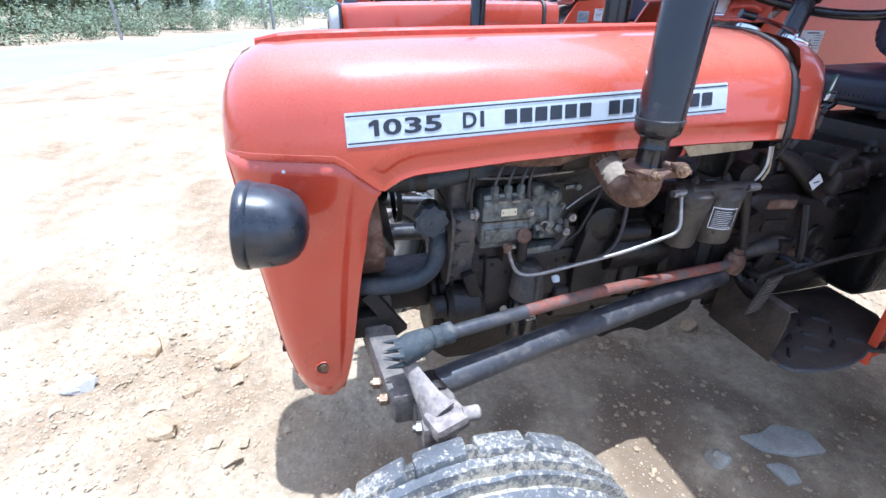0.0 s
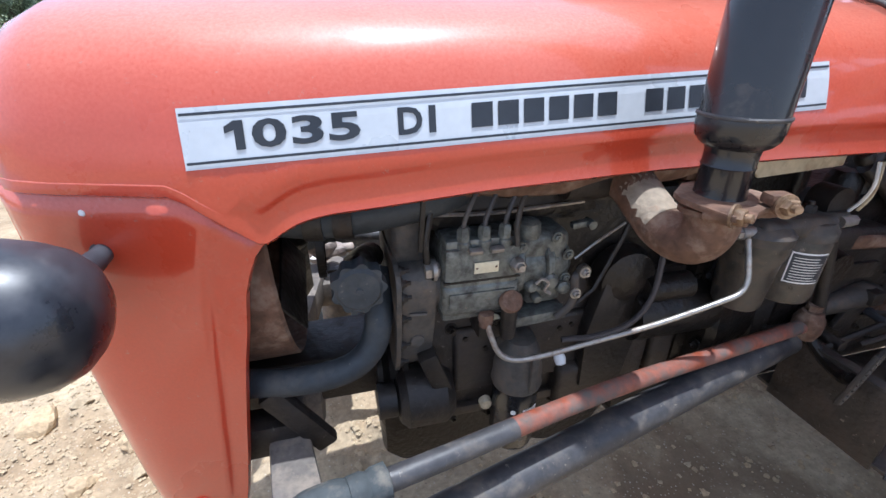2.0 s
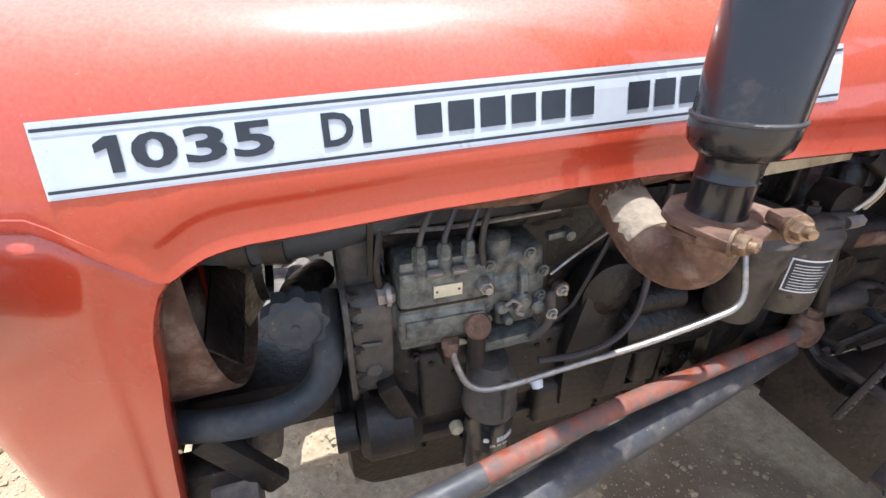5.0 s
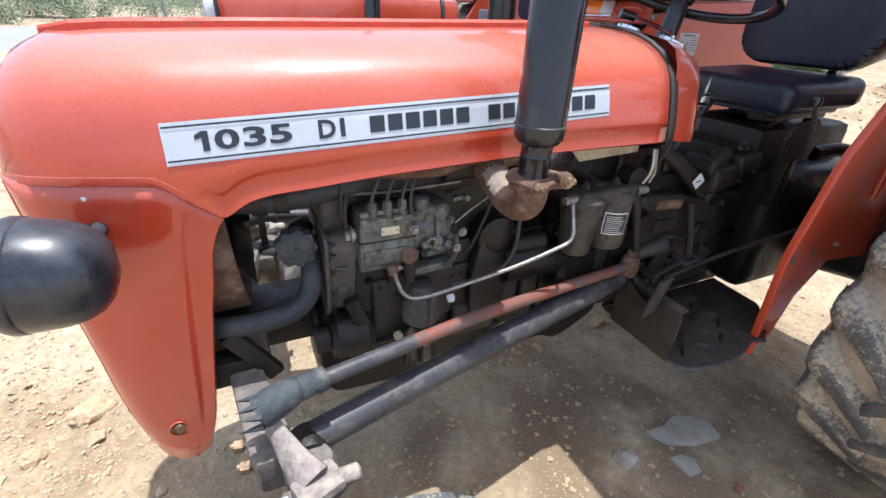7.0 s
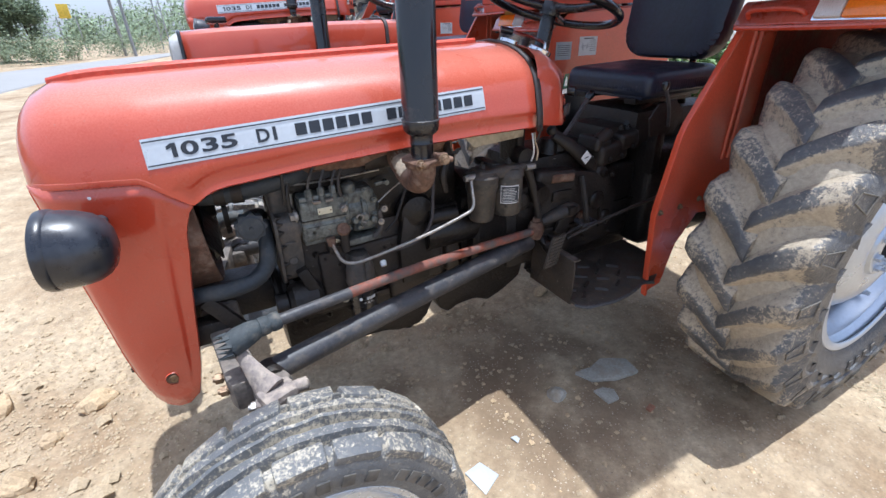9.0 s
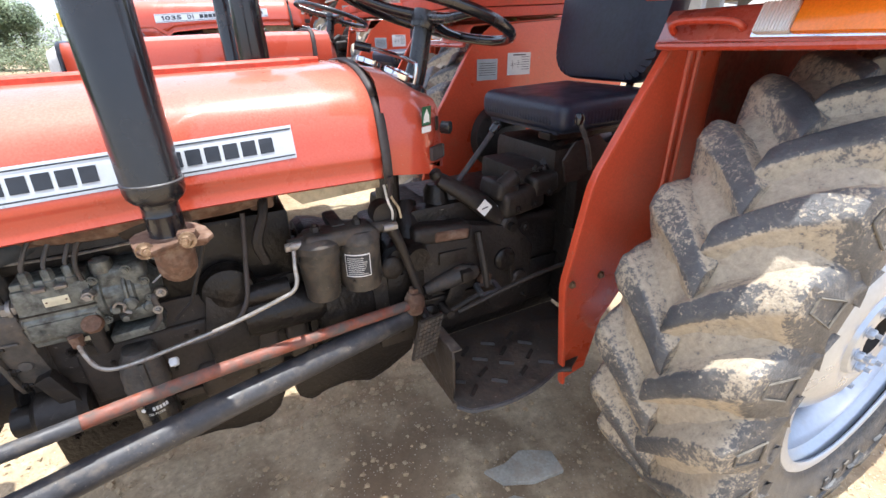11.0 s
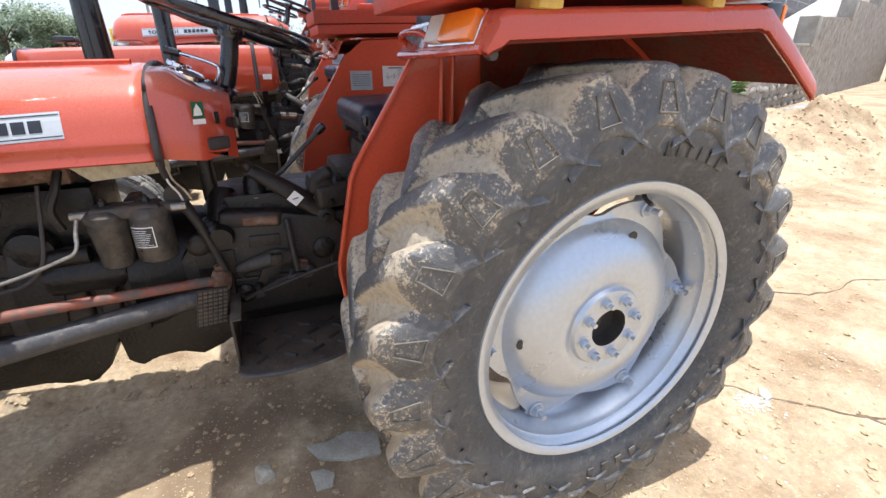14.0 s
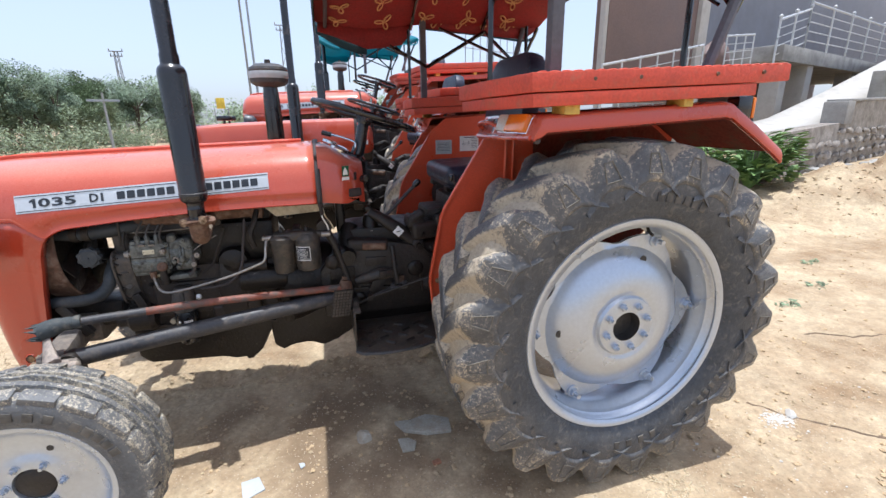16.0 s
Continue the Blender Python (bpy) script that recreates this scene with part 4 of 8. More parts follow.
    case = part("timing_case", join(slab(outline, 0.054, "x", 0.010, (0.178, 0, 0)),
                                    slab([(y * 1.02 - 0.004, 0.71 + (z - 0.71) * 1.05) for y, z in outline], 0.008, "x", 0.002, (0.171, 0, 0)),
                                    box((0.052, 0.12, 0.09), (0.200, -0.085, 0.840), 0.016, (6, 0, 0), segs=3),
                                    lathe([(0, 0), (0.038, 0), (0.038, 0.03), (0, 0.03)], 20, "x", (0.226, -0.135, 0.765))), CASE_DUST, t, "dusty grey-brown cast timing case")
    for (y, z), (y2, z2) in zip(outline[1:8], outline[2:9]):
        bolt_part("flange_bolt", (0.180, (y + y2) / 2 - 0.001, (z + z2) / 2), "x", case, GREASE_BROWN, 0.0060, 0.007)
    part("case_rib", box((0.026, 0.006, 0.005), (0.203, -0.174, 0.735), 0.002, (-14, 4, 0)), CASE_DUST, case)
    part("case_boss", lathe([(0, 0), (0.012, 0), (0.010, 0.005), (0, 0.006)], 18, "y", (0.204, -0.157, 0.678)), CASE_DUST, case)
    part("lower_bracket", join(box((0.040, 0.045, 0.045), (0.232, -0.125, 0.555), 0.008, (0, 6, 0)), box((0.010, 0.04, 0.10), (0.190, -0.11, 0.570), 0.003)), GREASE, case)


def build_engine(t):
    block = part("engine_block", box((0.50, 0.26, 0.26), (0.47, 0.0, 0.60), 0.015), BLOCK_OIL, t, "oily black engine block")
    part("cylinder_barrel", box((0.46, 0.24, 0.16), (0.48, 0.0, 0.80), 0.012), GREASE, block)
    part("cylinder_head", box((0.44, 0.20, 0.09), (0.48, 0.02, 0.92), 0.014), GREASE, block)
    for size, at in (((0.08, 0.05, 0.22), (0.60, -0.135, 0.62)), ((0.05, 0.05, 0.18), (0.68, -0.13, 0.60)), ((0.12, 0.05, 0.09), (0.52, -0.135, 0.52))):
        part("side_boss", box(size, at, 0.014, segs=3), BLOCK_OIL, block)
    part("side_cover", box((0.26, 0.016, 0.13), (0.40, -0.134, 0.605), 0.008, (0, -1, 0), segs=3), BLOCK_OIL, block)
    part("block_rail", box((0.46, 0.022, 0.020), (0.47, -0.134, 0.495), 0.006), BLOCK_OIL, block)
    part("rocker_cover", box((0.40, 0.16, 0.06), (0.47, 0.03, 0.985), 0.02, segs=3), GREASE, block)
    pan = part("oil_pan", join(slab([(0.15, 0.50), (0.15, 0.355), (0.19, 0.322), (0.46, 0.305), (0.50, 0.290), (0.58, 0.290), (0.61, 0.318), (0.70, 0.50)], 0.18, "y", 0.022, (0, -0.09, 0)), box((0.52, 0.26, 0.016), (0.44, 0, 0.478), 0.005)), GREASE, block, "oily deep cast sump")
    for k in range(8):
        bolt_part("pan_bolt", (0.21 + 0.066 * k, -0.123, 0.462), "y", pan, GREASE_BROWN, 0.007, 0.008)
    part("clutch_sump", join(slab([(0.64, 0.52), (0.655, 0.330), (0.69, 0.298), (0.73, 0.318), (0.80, 0.322), (0.86, 0.296), (0.92, 0.318), (1.00, 0.36), (1.04, 0.52)], 0.18, "y", 0.020, (0, -0.09, 0)),
                             lathe([(0, -0.014), (0.016, -0.012), (0.018, 0.0), (0.018, 0.02), (0, 0.02)], 8, "z", (0.55, -0.05, 0.284))), GREASE, block)
    part("drain_plug", lathe([(0, 0), (0.011, 0), (0.011, 0.010), (0.009, 0.013), (0, 0.013)], 12, "y", (0.322, -0.1555, 0.524)), CREAM, block, "small pale round plug")
    part("side_bulge", lathe([(0, 0), (0.055, 0), (0.058, 0.010), (0.050, 0.035), (0.02, 0.045), (0, 0.045)], 24, "y", (0.56, -0.128, 0.735)), GREASE, block)
    part("starter_motor", join(lathe([(0, 0), (0.048, 0.004), (0.050, 0.02), (0.050, 0.16), (0.044, 0.175), (0, 0.178)], 24, "x", (0.575, -0.150, 0.660)),
                               lathe([(0, 0), (0.024, 0.0), (0.024, 0.09), (0, 0.095)], 16, "x", (0.59, -0.165, 0.715))), GREASE, t, "dark cylindrical starter motor")
    manifold = part("exhaust_manifold", join(tube([(0.26, -0.125, 0.925), (0.33, -0.155, 0.925), (0.45, -0.16, 0.93), (0.60, -0.15, 0.93), (0.68, -0.125, 0.925)], [0.02, 0.028, 0.032, 0.028, 0.02], 12),
                                             box((0.05, 0.06, 0.06), (0.28, -0.12, 0.925), 0.01), box((0.05, 0.06, 0.06), (0.66, -0.12, 0.925), 0.01)), RUST, t, "rusty brown exhaust manifold")
    part("heat_shield", box((0.22, 0.006, 0.06), (0.36, -0.135, 0.905), 0.002, (-18, 0, 0)), GREASE_BROWN, manifold)
    # oil filter
    filt = part("oil_filter", join(lathe([(0, 0.436), (0.030, 0.436), (0.037, 0.442), (0.039, 0.450), (0.039, 0.555), (0.036, 0.566), (0.026, 0.572)], 28, "z", (0.372, -0.168, 0))), BLACK, t,
                "black spin-on oil filter with white print")
    part("filter_head", join(lathe([(0.030, 0.566), (0.041, 0.570), (0.043, 0.576), (0.041, 0.584), (0.040, 0.61), (0.034, 0.640), (0.024, 0.66), (0, 0.66)], 28, "z", (0.372, -0.168, 0)), box((0.012, 0.014, 0.07), (0.380, -0.207, 0.614), 0.004), box((0.06, 0.06, 0.06), (0.372, -0.14, 0.63), 0.012)), CASE_DUST, filt)
    for k in range(5):
        a = -100 + k * 9 + 12
        part("brand_bar", box((0.0045, 0.0012, 0.009), (0.372 + 0.0393 * math.cos(radians(a)), -0.168 + 0.0393 * math.sin(radians(a)), 0.533), 0, (0, 0, a + 90)), WHITE, filt)
    part("brand_dot", lathe([(0, 0), (0.0045, 0), (0.0045, 0.001), (0, 0.001)], 14, "y", (0.355, -0.2035, 0.533), (0, 0, -22)), WHITE, filt)
    co, faces = text_mesh("OIL FILTER", 0.006, 0.030)
    verts = []
    for c in co:
        a = radians(-106) + c[0] / 0.039
        verts.append((0.372 + 0.0394 * math.cos(a), -0.168 + 0.0394 * math.sin(a), 0.517 + c[1]))
    part("print", (verts, [], faces), PAPER, filt, smooth=False)
    part("white_cap", lathe([(0, 0), (0.008, 0.002), (0.010, 0.008), (0.008, 0.018), (0, 0.020)], 14, "y", (0.432, -0.19, 0.632), (50, 0, 0)), WHITE, block, "small white plastic cap")
    # star-shaped filler cap and the hoses round it
    star = [((0.0335 + 0.0028 * math.cos(9 * a)) * math.cos(a), (0.0335 + 0.0028 * math.cos(9 * a)) * math.sin(a)) for a in np.linspace(0, 2 * math.pi, 72, endpoint=False)]
    cap = part("filler_cap", join(slab(star, 0.022, "y", 0.0, (0.121, -0.205, 0.807)), lathe([(0, 0.0), (0.030, 0.0), (0.026, 0.004), (0, 0.005)], 28, "y", (0.121, -0.205, 0.807)),
                                  lathe([(0, 0.005), (0.005, 0.005), (0.004, 0.008), (0, 0.008)], 10, "y", (0.121, -0.205, 0.807))), HOSE, t, "grey-black scalloped plastic filler cap")
    part("filler_neck", tube([(0.121, -0.19, 0.807), (0.125, -0.13, 0.80), (0.15, -0.06, 0.78)], 0.022, 14), GREASE, cap)
    part("lower_radiator_hose", tube([(-0.06, -0.145, 0.640), (0.0, -0.163, 0.643), (0.060, -0.17, 0.647), (0.108, -0.168, 0.658), (0.138, -0.160, 0.686), (0.150, -0.145, 0.730), (0.155, -0.10, 0.775)], 0.0205, 16), HOSE, t,
         "grey-black bent rubber radiator hose")
    part("upper_radiator_hose", tube([(-0.05, -0.10, 0.885), (0.06, -0.135, 0.880), (0.10, -0.140, 0.880), (0.16, -0.145, 0.886), (0.24, -0.135, 0.895), (0.30, -0.11, 0.90)], 0.025, 16), HOSE, t, "dark upper radiator hose")
    for at in ((0.075, -0.137, 0.880), (0.112, -0.141, 0.881)):
        part("hose_clamp", lathe([(0.0245, -0.012), (0.029, -0.012), (0.029, 0.012), (0.0245, 0.012)], 18, "x", at, (0, 0, -8)), GREASE_BROWN, t)
    part("bracket_bar", box((0.007, 0.006, 0.11), (0.212, -0.165, 0.885), 0.002, (0, 4, 0)), GREASE_BROWN, t)
    shroud = part("fan_shroud", lathe([(0.182, -0.045), (0.184, 0.03), (0.180, 0.034), (0.178, 0.03), (0.178, -0.045)], 56, "x", (-0.012, 0.0, 0.795), (0, -4, 0)), RUST, t, "rusty round sheet-metal fan shroud")
    part("shroud_plate", box((0.006, 0.34, 0.42), (-0.066, 0, 0.775), 0.002), GREASE, shroud)
    rad = part("radiator", box((0.06, 0.29, 0.46), (-0.120, 0, 0.76), 0.008), GREASE, t, "dark finned radiator")
    for k in range(18):
        part("fin", box((0.064, 0.28, 0.003), (-0.120, 0, 0.55 + k * 0.024), 0), GREASE, rad)
    fan = part("fan", lathe([(0, 0), (0.035, 0), (0.040, 0.02), (0.03, 0.035), (0, 0.035)], 20, "x", (0.02, 0, 0.815)), GREASE, t, "dark engine cooling fan")
    for k in range(4):
        part("fan_blade", moved(box((0.004, 0.06, 0.14), (0, 0, 0.11), 0.001, (0, 0, 28)), pose(0.035, 0, 0.815, 20 + 90 * k)), GREASE, fan)
    part("fan_belt", lathe([(0.060, -0.006), (0.064, -0.006), (0.064, 0.006), (0.060, 0.006)], 30, "x", (0.075, -0.02, 0.80), closed=True), GREASE, t)
    part("crank_pulley", lathe([(0, -0.02), (0.06, -0.02), (0.065, -0.012), (0.055, 0.0), (0.065, 0.012), (0.06, 0.02), (0, 0.02)], 28, "x", (0.165, -0.06, 0.56)), GREASE, t)
    alt = part("alternator", join(lathe([(0, 0), (0.04, 0.004), (0.052, 0.016), (0.052, 0.08), (0.04, 0.095), (0, 0.098)], 24, "x", (0.17, -0.135, 0.545)), lathe([(0, -0.03), (0.03, -0.03), (0.03, 0), (0, 0)], 20, "x", (0.17, -0.135, 0.545))),
               GREASE_BROWN, t, "dusty brown belt-driven alternator")
    part("mount_bracket", box((0.03, 0.03, 0.10), (0.235, -0.155, 0.60), 0.006, (0, -20, 0)), GREASE_BROWN, alt)
    rng = random.Random(3)
    for k in range(16):
        bolt_part("block_bolt", (0.26 + 0.42 * rng.random(), -0.130, 0.50 + 0.20 * rng.random()), "y", block, GREASE, 0.007 + 0.003 * rng.random(), 0.009)
    # twin fuel filter
    ff = part("fuel_filter", join(box((0.150, 0.070, 0.034), (0.775, -0.205, 0.842), 0.015, segs=4), lathe([(0, 0.824), (0.050, 0.824), (0.050, 0.838), (0.040, 0.850), (0.016, 0.856), (0, 0.857)], 28, "z", (0.728, -0.205, 0)), lathe([(0, 0.824), (0.049, 0.824), (0.049, 0.838), (0.040, 0.850), (0.016, 0.856), (0, 0.857)], 28, "z", (0.817, -0.205, 0)), tube([(0.67, -0.21, 0.842), (0.73, -0.205, 0.842), (0.82, -0.205, 0.842), (0.895, -0.212, 0.842)], 0.013, 12), box((0.03, 0.10, 0.022), (0.78, -0.15, 0.852), 0.006)), CASE_GREY, t,
              "twin fuel filter under one cast head")
    for x, r, zb in ((0.728, 0.048, 0.700), (0.817, 0.0470, 0.705)):
        part("filter_bowl", lathe([(0, zb), (r * 0.5, zb), (r * 0.72, zb + 0.004), (r * 0.78, zb + 0.010), (r * 0.90, zb + 0.09), (r, zb + 0.105), (r, 0.828), (0.02, 0.833)] if x < 0.8 else
                                   [(0, zb), (r * 0.70, zb), (r * 0.93, zb + 0.006), (r, zb + 0.016), (r, 0.815), (r * 0.9, 0.830), (0.02, 0.833)], 30, "z", (x, -0.205, 0)), FILTER_PAINT, ff)
        part("head_bolt", bolt((0, 0, 0), "z", 0.010, 0.014, 0.006)[0], GREASE_BROWN, ff).matrix_local = pose(x, -0.205, 0.857)
    def lab(a0, a1, z0, z1, lift, material, name):
        r = 0.0470 + lift
        rows = [[(0.817 + r * math.cos(radians(a)), -0.205 + r * math.sin(radians(a)), z) for a in np.linspace(a0, a1, 9)] for z in (z0, z1)]
        part(name, grid_data(rows), material, ff, smooth=False)
    lab(-146, -78, 0.752, 0.806, 0.0008, WHITE, "label_border")
    lab(-143.5, -80.5, 0.7545, 0.8035, 0.0014, INK, "label_panel")
    for k in range(9):
        lab(-139, -86 - (k * 37 % 13), 0.7580 + k * 0.0048, 0.7592 + k * 0.0048, 0.0020, PAPER, "label_line")
    for x in (0.683, 0.884):
        s = -1 if x < 0.8 else 1
        part("banjo_union", join(lathe([(0, -0.012), (0.010, -0.012), (0.010, 0.012), (0, 0.012)], 12, "x", (x, -0.22, 0.842)), lathe([(0, 0), (0.0095, 0), (0.0095, 0.009), (0, 0.010)], 6, "x", (x + s * 0.012, -0.22, 0.842), (0, 0 if s > 0 else 180, 0))), STEEL, ff)
    ff.matrix_local = pose(0.020, 0, -0.010)
    part("fuel_pipe", tube([(0.696, -0.232, 0.828), (0.691, -0.248, 0.798), (0.689, -0.258, 0.772), (0.678, -0.262, 0.754), (0.650, -0.260, 0.742), (0.56, -0.246, 0.708), (0.45, -0.230, 0.678), (0.38, -0.224, 0.664),
                            (0.34, -0.219, 0.661), (0.317, -0.212, 0.672), (0.305, -0.203, 0.700), (0.300, -0.196, 0.722)], 0.0045, 10, 5), STEEL, t, "worn bright steel fuel pipe")
    part("banjo_bolt", join(lathe([(0, 0), (0.012, 0), (0.012, 0.012), (0, 0.013)], 6, "z", (0.300, -0.192, 0.722)), lathe([(0, -0.01), (0.010, -0.01), (0.010, 0), (0, 0)], 12, "z", (0.300, -0.192, 0.722))), RUST, t)
    part("black_cable", tube([(0.62, -0.16, 0.90), (0.605, -0.175, 0.80), (0.59, -0.19, 0.72), (0.555, -0.195, 0.675), (0.50, -0.19, 0.655), (0.44, -0.18, 0.65)], 0.005, 8), STRAP, t)
    part("wire", tube([(0.905, -0.235, 0.935), (0.912, -0.235, 0.905), (0.93, -0.225, 0.875), (0.94, -0.21, 0.845)], 0.0028, 6), CREAM, t)
    part("wire", tube([(0.897, -0.235, 0.935), (0.902, -0.238, 0.900), (0.915, -0.225, 0.87), (0.92, -0.21, 0.845)], 0.0028, 6), PAPER, t)
    # fuel tank's lower edge under the bonnet, with a curved cream board
    board = [(0.70, 0.985), (0.905, 0.985), (0.905, 0.915), (0.735, 0.905), (0.70, 0.94)]
    part("tank_board", slab(board, 0.006, "y", 0.002, (0, -0.185, 0)), CREAM, t, "stained cream board below the fuel tank")
    part("tank_belly", lathe([(0, -0.08), (0.075, -0.08), (0.08, -0.07), (0.08, 0.07), (0.075, 0.08), (0, 0.08)], 24, "y", (0.82, -0.10, 1.012)), GREASE, t)
    part("bracket_arm", tube([(0.665, -0.15, 0.93), (0.655, -0.17, 0.89), (0.635, -0.18, 0.84), (0.645, -0.175, 0.79)], [0.010, 0.010, 0.012, 0.010], 8), GREASE_BROWN, t)


def build_driveline(t):
    house = part("bell_housing", join(lathe([(0.12, 0), (0.185, 0.004), (0.195, 0.02), (0.190, 0.05), (0.165, 0.12), (0.150, 0.22), (0, 0.22)], 36, "x", (0.73, 0, 0.61)), box((0.05, 0.30, 0.30), (0.735, 0, 0.60), 0.02)), GREASE, t,
                 "oily black bell housing")
    gearbox = part("gearbox", join(box((0.55, 0.30, 0.30), (1.20, 0, 0.60), 0.03, segs=3), box((0.40, 0.24, 0.10), (1.20, 0, 0.77), 0.02), box((0.52, 0.46, 0.40), (1.72, 0, 0.62), 0.05, segs=3), box((0.14, 0.22, 0.10), (1.03, 0, 0.77), 0.03)),
                   GREASE, t, "oily black gearbox and rear axle casing")
    part("inspection_cover", box((0.14, 0.012, 0.12), (1.05, -0.155, 0.68), 0.006), GREASE_BROWN, gearbox)
    part("brake_cover", box((0.10, 0.010, 0.09), (0.96, -0.165, 0.63), 0.004), GREASE, gearbox)
    part("lift_cover", join(box((0.46, 0.30, 0.14), (1.66, 0, 0.86), 0.03), box((0.22, 0.20, 0.08), (1.44, -0.02, 0.84), 0.02)), GREASE_BROWN, gearbox)
    for s in (-1, 1):
        part("axle_trumpet", tube([(1.825, s * 0.15, 0.594), (1.825, s * 0.30, 0.594), (1.825, s * 0.62, 0.594)], [0.16, 0.13, 0.085], 22, 3), GREASE, gearbox)
        part("brake_drum", lathe([(0, 0), (0.13, 0), (0.135, 0.01), (0.135, 0.07), (0.12, 0.08), (0, 0.08)], 30, "y", (1.70, s * 0.30 if s < 0 else 0.38, 0.72)), GREASE, gearbox)
    rng = random.Random(11)
    for k in range(20):
        bolt_part("housing_bolt", (0.92 + 0.42 * rng.random(), -0.152, 0.50 + 0.22 * rng.random()), "y", gearbox, GREASE_BROWN, 0.007 + 0.004 * rng.random(), 0.010)
    for k in range(9):
        a = radians(100 + k * 22)
        bolt_part("flange_bolt", (0.728, 0.188 * math.cos(a) * 0.95, 0.61 + 0.188 * math.sin(a) * 0.95), "-x", house, GREASE, 0.008)
    # steering box and its drop arm
    sb = part("steering_box", join(box((0.036, 0.10, 0.15), (0.972, -0.04, 0.87), 0.012, segs=3), lathe([(0, 0), (0.05, 0), (0.055, 0.02), (0.04, 0.05), (0.03, 0.10), (0, 0.10)], 20, "y", (0.985, -0.10, 0.72)),
                                   tube([(1.00, -0.06, 0.82), (0.99, -0.11, 0.75), (0.985, -0.14, 0.70)], 0.04, 12)), GREASE, t, "oily steering box below the dash")
    part("drop_arm", join(tube([(0.905, -0.185, 0.850), (0.935, -0.192, 0.785), (0.962, -0.196, 0.700), (0.982, -0.198, 0.625)], [0.017, 0.013, 0.010, 0.012], 10), lathe([(0, 0), (0.028, 0), (0.028, 0.04), (0, 0.04)], 18, "y", (0.905, -0.165, 0.855))), GREASE_BROWN, sb)
    part("ball_joint", join(lathe([(0, -0.03), (0.020, -0.028), (0.026, -0.01), (0.026, 0.012), (0.018, 0.03), (0, 0.032)], 18, "z", (0.967, -0.198, 0.602)), lathe([(0, 0), (0.013, 0), (0.013, 0.012), (0, 0.012)], 6, "z", (0.967, -0.198, 0.634))), RUST, sb, "rusty steering ball joint")
    # gear levers
    lever = part("gear_lever", join(tube([(1.145, -0.075, 0.845), (1.19, -0.065, 0.88), (1.245, -0.052, 0.928), (1.300, -0.035, 0.975)], 0.0075, 10), lathe([(0, 0), (0.025, 0), (0.022, 0.03), (0.012, 0.045), (0, 0.045)], 16, "z", (1.14, -0.076, 0.815))), TUBE_GREY, t,
                 "worn steel gear lever with a black knob")
    part("knob", lathe([(0, -0.012), (0.010, -0.012), (0.014, 0.004), (0.013, 0.018), (0.007, 0.024), (0, 0.025)], 16, "z", (1.302, -0.034, 0.977), (0, 48, 0)), BLACK, lever)
    arm = part("selector_arm", join(tube([(1.090, -0.105, 0.885), (1.150, -0.122, 0.845), (1.215, -0.130, 0.795), (1.280, -0.135, 0.738)], [0.020, 0.026, 0.031, 0.027], 14, 5, squash=0.7),
                                    lathe([(0, 0), (0.027, 0), (0.029, 0.006), (0.029, 0.045), (0.020, 0.052), (0, 0.052)], 20, "y", (1.281, -0.112, 0.736)),
                                    lathe([(0, 0), (0.016, 0), (0.017, 0.01), (0.012, 0.018), (0, 0.02)], 14, "z", (1.086, -0.105, 0.893), (0, -40, 0))), GREASE_BROWN, t, "oily brown cast selector arm")
    part("arm_pin", lathe([(0, 0), (0.013, 0), (0.012, 0.016), (0, 0.018)], 14, "y", (1.281, -0.164, 0.736)), GREASE, arm)
    part("lever_tower", lathe([(0.046, 0.765), (0.044, 0.785), (0.034, 0.80), (0.032, 0.850), (0.024, 0.868), (0, 0.872)], 22, "z", (1.092, -0.080, 0)), GREASE, gearbox)
    part("tower_clamp", lathe([(0.036, 0.796), (0.039, 0.798), (0.039, 0.806), (0.036, 0.808)], 22, "z", (1.092, -0.080, 0)), STEEL, gearbox)
    # the gearbox's side casting with its arched flange, ledge, panel and bosses
    part("side_casting", join(slab([(0.88, 0.46), (1.36, 0.46), (1.37, 0.66), (1.30, 0.735), (1.16, 0.765), (1.03, 0.775), (0.93, 0.74), (0.87, 0.66)], 0.05, "y", 0.016, (0, -0.165, 0)),
                              box((0.17, 0.10, 0.05), (1.07, -0.12, 0.755), 0.018, (0, 5, 0), segs=3)), GREASE_BROWN, gearbox)
    part("strap_bracket", join(box((0.036, 0.022, 0.034), (1.190, -0.176, 0.600), 0.004, (0, 8, 0)), box((0.020, 0.026, 0.018), (1.190, -0.178, 0.600), 0.003, (0, 8, 0))), RUST, gearbox, "small rusty square bracket")
    part("rusty_ledge", box((0.10, 0.030, 0.030), (1.093, -0.160, 0.752), 0.010, (8, 4, 0), segs=3), RUST, gearbox, "rust-coloured ledge on the gearbox")
    part("raised_panel", box((0.084, 0.010, 0.036), (1.096, -0.168, 0.689), 0.004, (0, 2, 0)), GREASE_BROWN, gearbox)
    part("long_boss", tube([(1.010, -0.168, 0.610), (1.060, -0.174, 0.622), (1.120, -0.176, 0.634), (1.162, -0.172, 0.630)], [0.016, 0.022, 0.027, 0.020], 12, 5), CASE_GREY, gearbox)
    for k, (x, z, r) in enumerate(((0.925, 0.70, 0.030), (1.262, 0.640, 0.034), (1.315, 0.565, 0.028), (1.02, 0.53, 0.030))):
        part("round_boss", lathe([(0, 0), (r, 0), (r, 0.008), (r * 0.8, 0.014), (r * 0.4, 0.016), (0, 0.016)], 20, "y", (x, -0.164, z)), GREASE if k % 2 else GREASE_BROWN, gearbox)
